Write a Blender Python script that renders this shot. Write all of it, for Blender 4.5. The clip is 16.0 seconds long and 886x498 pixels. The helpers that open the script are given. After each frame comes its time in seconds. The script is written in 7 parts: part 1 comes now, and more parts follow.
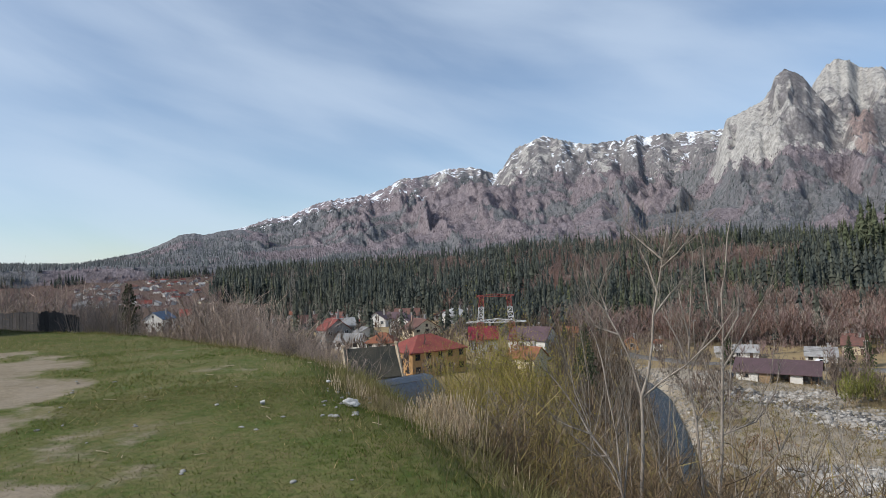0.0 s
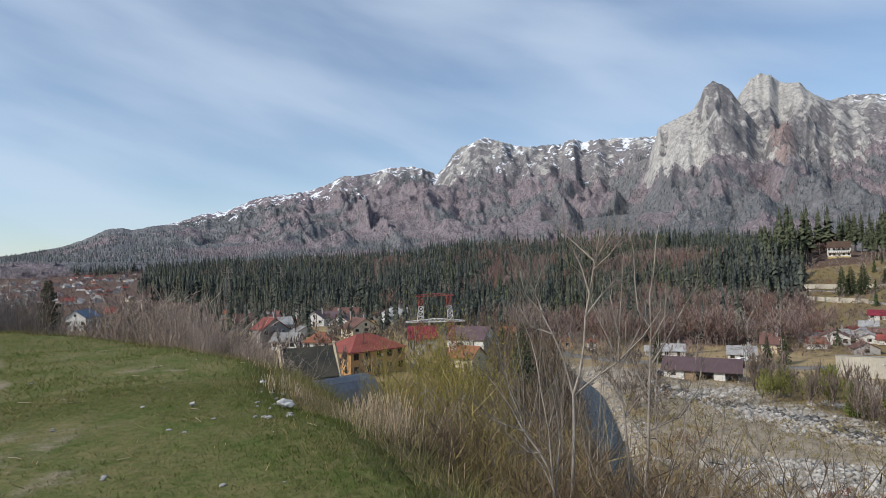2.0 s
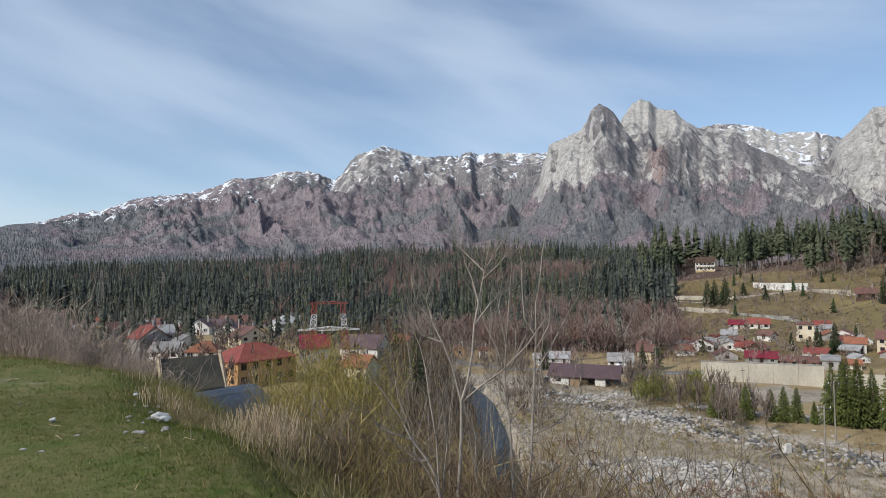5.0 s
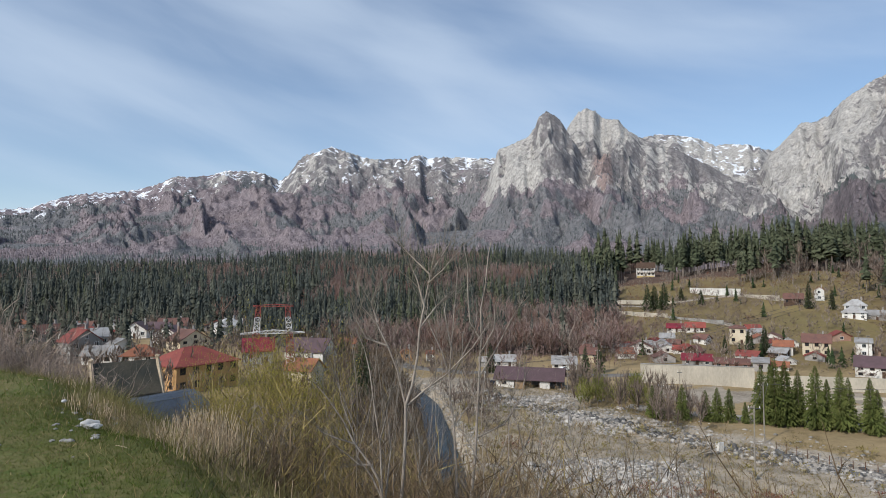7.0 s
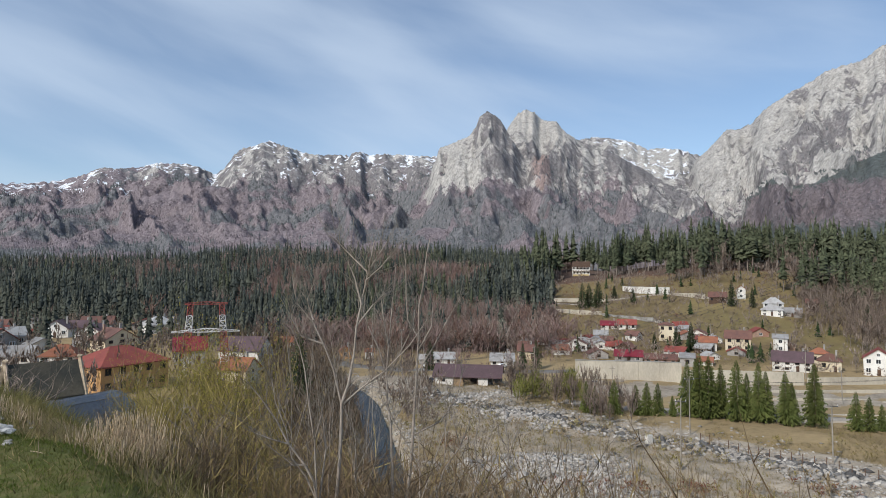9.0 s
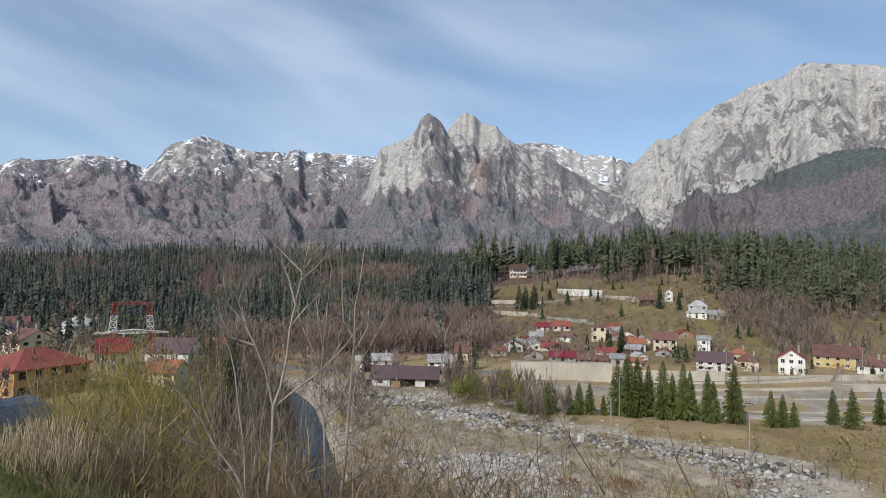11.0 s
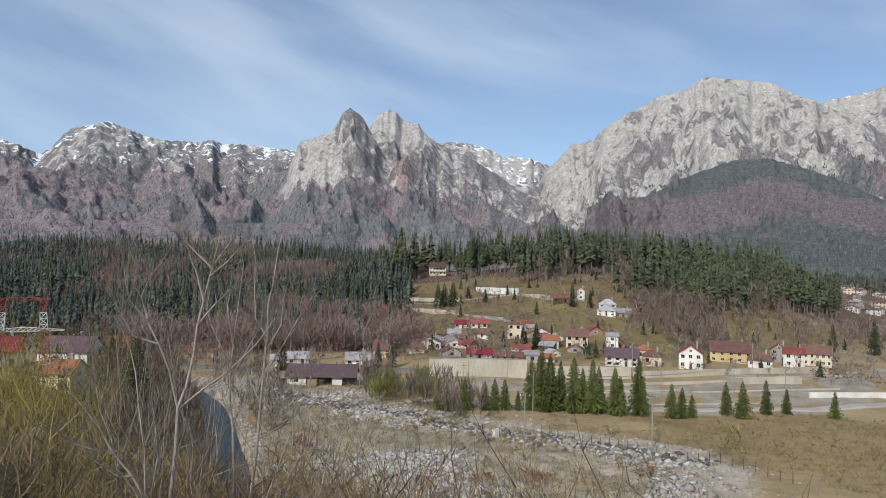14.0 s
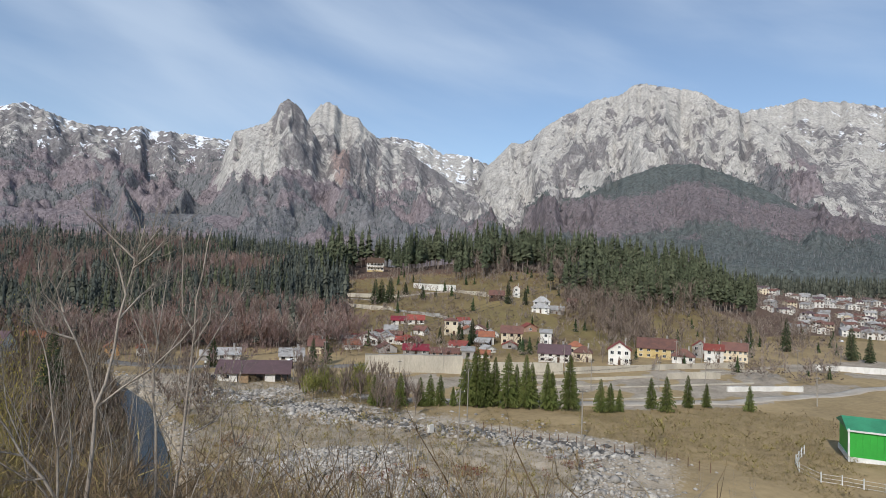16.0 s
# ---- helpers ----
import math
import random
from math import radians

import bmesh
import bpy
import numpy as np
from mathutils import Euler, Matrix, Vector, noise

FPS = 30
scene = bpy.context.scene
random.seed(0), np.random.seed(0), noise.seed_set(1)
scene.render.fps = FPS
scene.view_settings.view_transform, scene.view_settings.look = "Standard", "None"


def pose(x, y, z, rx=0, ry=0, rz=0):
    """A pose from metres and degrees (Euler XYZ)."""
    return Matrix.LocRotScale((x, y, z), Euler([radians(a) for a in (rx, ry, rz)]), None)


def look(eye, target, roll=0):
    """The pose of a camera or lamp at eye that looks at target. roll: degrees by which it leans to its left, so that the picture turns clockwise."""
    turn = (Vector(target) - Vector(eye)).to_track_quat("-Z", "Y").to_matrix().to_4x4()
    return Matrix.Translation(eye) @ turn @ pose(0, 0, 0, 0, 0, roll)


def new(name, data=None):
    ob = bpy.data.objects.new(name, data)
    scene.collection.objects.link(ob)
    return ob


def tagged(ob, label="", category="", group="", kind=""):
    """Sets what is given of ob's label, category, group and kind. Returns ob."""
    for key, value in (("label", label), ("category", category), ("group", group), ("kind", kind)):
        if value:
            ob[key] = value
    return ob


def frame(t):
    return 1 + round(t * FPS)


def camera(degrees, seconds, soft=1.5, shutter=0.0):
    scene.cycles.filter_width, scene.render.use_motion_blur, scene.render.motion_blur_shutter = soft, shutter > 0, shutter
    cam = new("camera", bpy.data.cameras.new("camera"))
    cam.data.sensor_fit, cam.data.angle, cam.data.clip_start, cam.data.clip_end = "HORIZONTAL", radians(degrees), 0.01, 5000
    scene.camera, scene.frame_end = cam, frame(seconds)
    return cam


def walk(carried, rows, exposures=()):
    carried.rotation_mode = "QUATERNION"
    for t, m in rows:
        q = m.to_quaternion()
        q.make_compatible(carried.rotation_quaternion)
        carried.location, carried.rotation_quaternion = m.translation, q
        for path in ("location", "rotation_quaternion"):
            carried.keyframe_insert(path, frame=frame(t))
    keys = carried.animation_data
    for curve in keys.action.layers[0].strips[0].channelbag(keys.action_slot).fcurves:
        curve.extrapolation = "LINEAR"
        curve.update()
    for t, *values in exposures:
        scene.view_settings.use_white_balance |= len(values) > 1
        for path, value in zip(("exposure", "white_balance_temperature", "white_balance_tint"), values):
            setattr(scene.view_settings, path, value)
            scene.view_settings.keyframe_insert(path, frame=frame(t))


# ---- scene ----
cam = camera(71.9, 16.0, soft=0.9)
EYE_Z = 1.6
# seconds, heading to the right of north, tilt up, roll (degrees), sideways drift (m)
PAN = [
    (0.0, -0.00, 2.15, -2.04, 0.000),
    (0.5, 1.36, 2.05, -1.87, 0.006),
    (1.0, 2.55, 2.01, -1.75, 0.011),
    (1.5, 4.05, 1.96, -1.66, 0.017),
    (2.0, 5.57, 1.93, -1.45, 0.023),
    (2.5, 6.82, 1.92, -1.33, 0.029),
    (3.0, 8.29, 2.01, -1.12, 0.036),
    (3.5, 9.80, 2.13, -1.08, 0.042),
    (4.0, 11.91, 2.28, -0.93, 0.050),
    (6.5, 18.88, 2.77, -0.20, 0.080),
    (7.0, 20.17, 2.82, -0.12, 0.084),
    (7.5, 21.53, 2.88, 0.01, 0.090),
    (8.0, 22.92, 2.87, 0.07, 0.097),
    (8.5, 24.08, 2.76, 0.14, 0.101),
    (9.0, 25.76, 2.61, 0.16, 0.109),
    (11.5, 32.50, 2.87, 0.85, 0.137),
    (12.0, 33.57, 2.93, 0.94, 0.141),
    (12.5, 35.03, 2.98, 0.93, 0.147),
    (13.0, 36.28, 2.96, 0.99, 0.153),
    (13.5, 37.77, 2.86, 1.14, 0.160),
    (14.0, 38.95, 2.67, 1.25, 0.164),
    (14.5, 40.47, 2.58, 1.48, 0.170),
    (15.0, 41.84, 2.54, 1.68, 0.176),
    (15.5, 43.18, 2.50, 1.88, 0.181),
    (16.0, 44.75, 2.48, 2.02, 0.187),
]


def heading(az, el=0.0):
    a, e = radians(az), radians(el)
    return Vector((math.sin(a) * math.cos(e), math.cos(a) * math.cos(e), math.sin(e)))


def pan_row(t, az, el, roll, drift):
    eye = Vector((drift * 0.9, -drift * 0.4, EYE_Z))
    return t, look(eye, eye + heading(az, el) * 10, roll)


walk(cam, [pan_row(*r) for r in PAN], exposures=[(0.0, 0.0, 6250, 9), (16.0, 0.0, 6250, 9)])

# ---- world and sun ----
SUN_FROM, SUN_UP = 246.0, 38.0   # where the sun stands, degrees to the right of north; height


def nodes_of(tree):
    tree.nodes.clear()
    return tree.nodes, tree.links


def make_world():
    w = bpy.data.worlds.new("sky")
    scene.world = w
    w.use_nodes = True
    n, l = nodes_of(w.node_tree)
    out, bg = n.new("ShaderNodeOutputWorld"), n.new("ShaderNodeBackground")
    sky = n.new("ShaderNodeTexSky")
    sky.sky_type, sky.sun_disc = "NISHITA", False
    sky.sun_elevation, sky.sun_rotation = radians(SUN_UP), radians(SUN_FROM)
    sky.altitude, sky.air_density, sky.dust_density, sky.ozone_density = 900, 1.1, 0.8, 2.2
    co = n.new("ShaderNodeTexCoord")
    # thin cirrus in broad slanting veils: noise over bearing and height, drawn out along their run
    sep = n.new("ShaderNodeSeparateXYZ")
    l.new(co.outputs["Generated"], sep.inputs[0])
    bear = n.new("ShaderNodeMath"); bear.operation = "ARCTAN2"
    l.new(sep.outputs[0], bear.inputs[0]); l.new(sep.outputs[1], bear.inputs[1])
    com = n.new("ShaderNodeCombineXYZ")
    l.new(bear.outputs[0], com.inputs[0]); l.new(sep.outputs[2], com.inputs[1])
    total = None
    for turn, stretch, at, s, d, di, weight in ((13, (1.0, 3.6, 1), (3.1, 1.3, 0), 1.4, 2, 0.2, 1.0), (20, (1.0, 4.4, 1), (0.4, 2.2, 0), 2.6, 5, 0.4, 0.36), (9, (1.0, 5.5, 1), (5.4, 0.2, 0), 7.0, 5, 0.4, 0.08)):
        mp = n.new("ShaderNodeMapping"); mp.vector_type = "TEXTURE"
        mp.inputs["Rotation"].default_value = (0, 0, radians(-turn))
        mp.inputs["Scale"].default_value = tuple(1 / k for k in stretch)
        mp.inputs["Location"].default_value = at
        l.new(com.outputs[0], mp.inputs[0])
        tex = n.new("ShaderNodeTexNoise")
        l.new(mp.outputs[0], tex.inputs["Vector"])
        tex.inputs["Scale"].default_value, tex.inputs["Detail"].default_value = s, d
        tex.inputs["Roughness"].default_value, tex.inputs["Distortion"].default_value = 0.5, di
        sc = n.new("ShaderNodeMath"); sc.operation = "MULTIPLY_ADD"; sc.inputs[1].default_value = weight
        l.new(tex.outputs["Fac"], sc.inputs[0])
        if total is None:
            sc.inputs[2].default_value = 0.0
        else:
            l.new(total, sc.inputs[2])
        total = sc.outputs[0]
    ramp = n.new("ShaderNodeMapRange"); ramp.interpolation_type = "SMOOTHSTEP"
    ramp.inputs["From Min"].default_value, ramp.inputs["From Max"].default_value = 0.53, 0.92
    ramp.inputs["To Min"].default_value, ramp.inputs["To Max"].default_value = 0.12, 0.60
    thin = n.new("ShaderNodeMath"); thin.operation = "MULTIPLY_ADD"; thin.inputs[1].default_value = -0.11
    l.new(bear.outputs[0], thin.inputs[0]); l.new(total, thin.inputs[2])
    l.new(thin.outputs[0], ramp.inputs["Value"])
    cl = n.new("ShaderNodeMix"); cl.data_type = "RGBA"
    cl.inputs["B"].default_value = (5.35, 6.1, 7.1, 1)
    l.new(ramp.outputs[0], cl.inputs["Factor"]); l.new(sky.outputs[0], cl.inputs["A"])
    l.new(cl.outputs["Result"], bg.inputs["Color"])
    bg.inputs["Strength"].default_value = SKY_STRENGTH
    l.new(bg.outputs[0], out.inputs[0])


SKY_STRENGTH = 0.125
make_world()
sun = new("sun", bpy.data.lights.new("sun", "SUN"))
sun.data.energy, sun.data.angle, sun.data.color = 3.6, radians(0.6), (1.0, 0.93, 0.83)
sun.matrix_world = look(heading(SUN_FROM, SUN_UP) * 100, (0, 0, 0))


# ---- materials ----
def material(name, base, rough=0.85, vary=0.25, scale=1.0, bump=0.15, tint=None, metal=0.0, island=0.0, spots=None, each=0.0, stretch=(1, 1, 1), spec=0.3):
    """A procedural surface: base colour with stains at a large scale, grain at a small one, and fine relief.
    tint: second colour of the stains; island / each: spread of brightness from loose piece to piece / object to object."""
    m = bpy.data.materials.new(name)
    m.use_nodes = True
    n, l = nodes_of(m.node_tree)
    out, bs = n.new("ShaderNodeOutputMaterial"), n.new("ShaderNodeBsdfPrincipled")
    l.new(bs.outputs[0], out.inputs[0])
    geo = n.new("ShaderNodeNewGeometry")
    mp = n.new("ShaderNodeMapping"); mp.inputs["Scale"].default_value = stretch
    l.new(geo.outputs["Position"], mp.inputs[0])
    big, small = n.new("ShaderNodeTexNoise"), n.new("ShaderNodeTexNoise")
    for tex, s, d in ((big, 0.35 * scale, 5), (small, 6.0 * scale, 6)):
        l.new(mp.outputs[0], tex.inputs["Vector"])
        tex.inputs["Scale"].default_value, tex.inputs["Detail"].default_value, tex.inputs["Roughness"].default_value = s, d, 0.62
    c2 = tint or tuple(c * 0.62 for c in base)
    rm = n.new("ShaderNodeMapRange")
    rm.inputs["From Min"].default_value, rm.inputs["From Max"].default_value = 0.38, 0.64
    l.new(big.outputs["Fac"], rm.inputs["Value"])
    mx = n.new("ShaderNodeMix"); mx.data_type = "RGBA"
    mx.inputs["A"].default_value, mx.inputs["B"].default_value = (*base, 1), (*c2, 1)
    l.new(rm.outputs[0], mx.inputs["Factor"])
    g = n.new("ShaderNodeMapRange")
    g.inputs["From Min"].default_value, g.inputs["From Max"].default_value = 0.3, 0.7
    g.inputs["To Min"].default_value, g.inputs["To Max"].default_value = 1 - vary, 1 + vary
    l.new(small.outputs["Fac"], g.inputs["Value"])
    val = g.outputs[0]
    for amount, node, sock in ((island, geo, "Random Per Island"), (each, None, "Random")):
        if amount:
            node = node or n.new("ShaderNodeObjectInfo")
            r = n.new("ShaderNodeMapRange")
            r.inputs["To Min"].default_value, r.inputs["To Max"].default_value = 1 - amount, 1 + amount
            l.new(node.outputs[sock], r.inputs["Value"])
            mm = n.new("ShaderNodeMath"); mm.operation = "MULTIPLY"
            l.new(val, mm.inputs[0]); l.new(r.outputs[0], mm.inputs[1])
            val = mm.outputs[0]
    sc = n.new("ShaderNodeVectorMath"); sc.operation = "SCALE"
    l.new(mx.outputs["Result"], sc.inputs[0]); l.new(val, sc.inputs["Scale"])
    l.new(sc.outputs[0], bs.inputs["Base Color"])
    bs.inputs["Roughness"].default_value, bs.inputs["Metallic"].default_value = rough, metal
    bs.inputs["Specular IOR Level"].default_value = spec
    if bump:
        b = n.new("ShaderNodeBump"); b.inputs["Strength"].default_value = min(1.0, bump); b.inputs["Distance"].default_value = 0.1 / scale
        l.new(small.outputs["Fac"], b.inputs["Height"]); l.new(b.outputs[0], bs.inputs["Normal"])
    return m


def thin_leaf(m, share=0.45):
    """Lets part of the light through, as thin leaves and grass blades do."""
    n, l = m.node_tree.nodes, m.node_tree.links
    bs = next(k for k in n if k.type == "BSDF_PRINCIPLED")
    out = next(k for k in n if k.type == "OUTPUT_MATERIAL")
    through_light, mix = n.new("ShaderNodeBsdfTranslucent"), n.new("ShaderNodeMixShader")
    l.new(bs.inputs["Base Color"].links[0].from_socket, through_light.inputs["Color"])
    mix.inputs[0].default_value = share
    l.new(bs.outputs[0], mix.inputs[1]); l.new(through_light.outputs[0], mix.inputs[2])
    l.new(mix.outputs[0], out.inputs[0])
    return m


def masked_material(name, layers, relief, rough=0.95, streak=None, soft=(0.97, 1.13)):
    """Ground made of several covers. layers: (mask name or None, colour, second colour, noise scale); a mask is a point attribute that says where the cover lies."""
    m = bpy.data.materials.new(name)
    m.use_nodes = True
    n, l = nodes_of(m.node_tree)
    out, bs = n.new("ShaderNodeOutputMaterial"), n.new("ShaderNodeBsdfPrincipled")
    l.new(bs.outputs[0], out.inputs[0])
    geo = n.new("ShaderNodeNewGeometry")
    res = None
    edge = n.new("ShaderNodeTexNoise")
    l.new(geo.outputs["Position"], edge.inputs["Vector"])
    edge.inputs["Scale"].default_value, edge.inputs["Detail"].default_value, edge.inputs["Roughness"].default_value = relief[0], 8, 0.7
    for mask, a, b, s in layers:
        t1, t2 = n.new("ShaderNodeTexNoise"), n.new("ShaderNodeTexNoise")
        for tex, k in ((t1, s), (t2, s * 9.0)):
            l.new(geo.outputs["Position"], tex.inputs["Vector"])
            tex.inputs["Scale"].default_value, tex.inputs["Detail"].default_value, tex.inputs["Roughness"].default_value = k, 7, 0.68
        ad = n.new("ShaderNodeMath"); ad.operation = "MULTIPLY_ADD"; ad.inputs[1].default_value = 0.8
        l.new(t2.outputs["Fac"], ad.inputs[0]); l.new(t1.outputs["Fac"], ad.inputs[2])
        r = n.new("ShaderNodeMapRange")
        r.inputs["From Min"].default_value, r.inputs["From Max"].default_value = 0.66, 1.14
        l.new(ad.outputs[0], r.inputs["Value"])
        c = n.new("ShaderNodeMix"); c.data_type = "RGBA"
        c.inputs["A"].default_value, c.inputs["B"].default_value = (*a, 1), (*b, 1)
        l.new(r.outputs[0], c.inputs["Factor"])
        if mask is None:
            res = c.outputs["Result"]
            continue
        at = n.new("ShaderNodeAttribute"); at.attribute_name = mask
        sm = n.new("ShaderNodeMath"); sm.operation = "MULTIPLY_ADD"; sm.inputs[1].default_value = 1.1
        l.new(edge.outputs["Fac"], sm.inputs[0]); l.new(at.outputs["Fac"], sm.inputs[2])
        st = n.new("ShaderNodeMapRange"); st.interpolation_type = "SMOOTHSTEP"
        st.inputs["From Min"].default_value, st.inputs["From Max"].default_value = soft
        l.new(sm.outputs[0], st.inputs["Value"])
        mx = n.new("ShaderNodeMix"); mx.data_type = "RGBA"
        l.new(st.outputs[0], mx.inputs["Factor"]); l.new(res, mx.inputs["A"]); l.new(c.outputs["Result"], mx.inputs["B"])
        res = mx.outputs["Result"]
    if streak:
        # single crowns and clefts, taller than wide
        mp = n.new("ShaderNodeMapping"); mp.inputs["Scale"].default_value = streak
        l.new(geo.outputs["Position"], mp.inputs[0])
        st = n.new("ShaderNodeTexNoise"); st.inputs["Scale"].default_value, st.inputs["Detail"].default_value, st.inputs["Roughness"].default_value = 1.0, 4, 0.7
        l.new(mp.outputs[0], st.inputs["Vector"])
        rg = n.new("ShaderNodeMapRange")
        rg.inputs["From Min"].default_value, rg.inputs["From Max"].default_value = 0.36, 0.64
        rg.inputs["To Min"].default_value, rg.inputs["To Max"].default_value = 0.66, 1.32
        l.new(st.outputs["Fac"], rg.inputs["Value"])
        vm = n.new("ShaderNodeVectorMath"); vm.operation = "SCALE"
        l.new(res, vm.inputs[0]); l.new(rg.outputs[0], vm.inputs["Scale"])
        res = vm.outputs[0]
    l.new(res, bs.inputs["Base Color"])
    bs.inputs["Roughness"].default_value, bs.inputs["Specular IOR Level"].default_value = rough, 0.1
    b = n.new("ShaderNodeBump"); b.inputs["Strength"].default_value, b.inputs["Distance"].default_value = relief[1], relief[2]
    l.new(edge.outputs["Fac"], b.inputs["Height"]); l.new(b.outputs[0], bs.inputs["Normal"])
    return m


# ---- noise on arrays ----
def hash_grid(ix, iy, seed):
    h = (ix.astype(np.int64) * 374761393 + iy.astype(np.int64) * 668265263 + seed * 1442695041) & 0x7FFFFFFF
    h = ((h ^ (h >> 13)) * 1274126177) & 0x7FFFFFFF
    return ((h ^ (h >> 16)) & 0xFFFF) / 65535.0


def noise2(x, y, seed=0):
    ix, iy = np.floor(x), np.floor(y)
    fx, fy = x - ix, y - iy
    fx, fy = fx * fx * fx * (fx * (fx * 6 - 15) + 10), fy * fy * fy * (fy * (fy * 6 - 15) + 10)
    a, b = hash_grid(ix, iy, seed), hash_grid(ix + 1, iy, seed)
    c, d = hash_grid(ix, iy + 1, seed), hash_grid(ix + 1, iy + 1, seed)
    return (a + (b - a) * fx) * (1 - fy) + (c + (d - c) * fx) * fy


def fbm(x, y, seed=0, octaves=5, gain=0.5):
    v, amp, tot = 0.0, 1.0, 0.0
    for i in range(octaves):
        v = v + amp * noise2(x * 2 ** i + 17.3 * i, y * 2 ** i - 9.1 * i, seed + i)
        tot += amp
        amp *= gain
    return v / tot


def ridged(x, y, seed=0, octaves=5, gain=0.5):
    v, amp, tot = 0.0, 1.0, 0.0
    for i in range(octaves):
        v = v + amp * (1 - np.abs(2 * noise2(x * 2 ** i + 31.7 * i, y * 2 ** i + 5.9 * i, seed + i) - 1))
        tot += amp
        amp *= gain
    return v / tot


def smooth(a, b, x):
    t = np.clip((x - a) / (b - a), 0, 1)
    return t * t * (3 - 2 * t)


def mesh_np(name, verts, faces, mats, smooth_faces=False, attrs=None, mat_index=None):
    """One mesh object from arrays; faces is an (n, 3) or (n, 4) array or a list of those."""
    me = bpy.data.meshes.new(name)
    parts = faces if isinstance(faces, list) else [faces]
    loops = np.concatenate([f.ravel() for f in parts]).astype(np.int32)
    size = np.concatenate([np.full(len(f), f.shape[1]) for f in parts]).astype(np.int32)
    me.vertices.add(len(verts)); me.loops.add(len(loops)); me.polygons.add(len(size))
    me.vertices.foreach_set("co", np.asarray(verts, dtype=np.float32).ravel())
    me.loops.foreach_set("vertex_index", loops)
    me.polygons.foreach_set("loop_start", np.concatenate([[0], np.cumsum(size)[:-1]]).astype(np.int32))
    if smooth_faces:
        me.polygons.foreach_set("use_smooth", np.ones(len(size), dtype=bool))
    if mat_index is not None:
        me.polygons.foreach_set("material_index", np.asarray(mat_index, dtype=np.int32))
    for key, val in (attrs or {}).items():
        at = me.attributes.new(key, "FLOAT", "POINT")
        at.data.foreach_set("value", np.asarray(val, dtype=np.float32).ravel())
    for m in mats:
        me.materials.append(m)
    me.update(calc_edges=True)
    me.validate()
    return new(name, me)


def grid_faces(rows, cols):
    i = np.arange(rows - 1)[:, None] * cols + np.arange(cols - 1)[None, :]
    return np.stack([i, i + 1, i + cols + 1, i + cols], -1).reshape(-1, 4)


# ---- the lie of the land ----
FLOOR = -30.0
EDGE = np.array([(-70, 52), (-36, 33), (-17, 23.2), (-8.2, 18.2), (-2.5, 11.6), (-1.5, 8.3), (-0.55, 6.4), (0.1, 4.7), (0.9, 2.5), (2.2, -1), (6, -9), (16, -30), (30, -70)], dtype=float)
RIVER = np.array([(40, 330), (50, 250), (56, 200), (52, 152), (43, 119), (34, 88), (31, 70), (38, 48), (58, 22), (90, -12), (140, -60)], dtype=float)
GRAVEL = np.array([(74, 160), (70, 132), (72, 106), (78, 84), (86, 68), (92, 55)], dtype=float)


NEAR_GRAVEL = np.array([(54, 112), (58, 90), (66, 70), (75, 57), (84, 46)], dtype=float)


def from_line(x, y, pts):
    """Distance to a polyline, and on which side (positive: to the right of its run)."""
    best, side = np.full(np.shape(x), 1e9), np.ones(np.shape(x))
    for (ax, ay), (bx, by) in zip(pts[:-1], pts[1:]):
        dx, dy = bx - ax, by - ay
        t = np.clip(((x - ax) * dx + (y - ay) * dy) / (dx * dx + dy * dy), 0, 1)
        d = np.hypot(x - ax - t * dx, y - ay - t * dy)
        s = np.where((x - ax) * dy - (y - ay) * dx > 0, 1.0, -1.0)
        near = d < best
        side = np.where(near, s, side)
        best = np.where(near, d, best)
    return best, side


HILL_AZ = [-60, -40, -24, -10, 0, 8, 20, 33, 42, 50, 60, 68, 75, 90]
HILL_FOOT = [1100, 900, 700, 420, 330, 290, 260, 240, 225, 230, 250, 300, 420, 520]
HILL_CREST = [2200, 2000, 1800, 1400, 1100, 900, 760, 640, 560, 540, 560, 620, 900, 1000]
HILL_TOP = [0, 8, 16, 17, 16, 25, 20, 8, 8, 16, 12, 2, -6, -6]


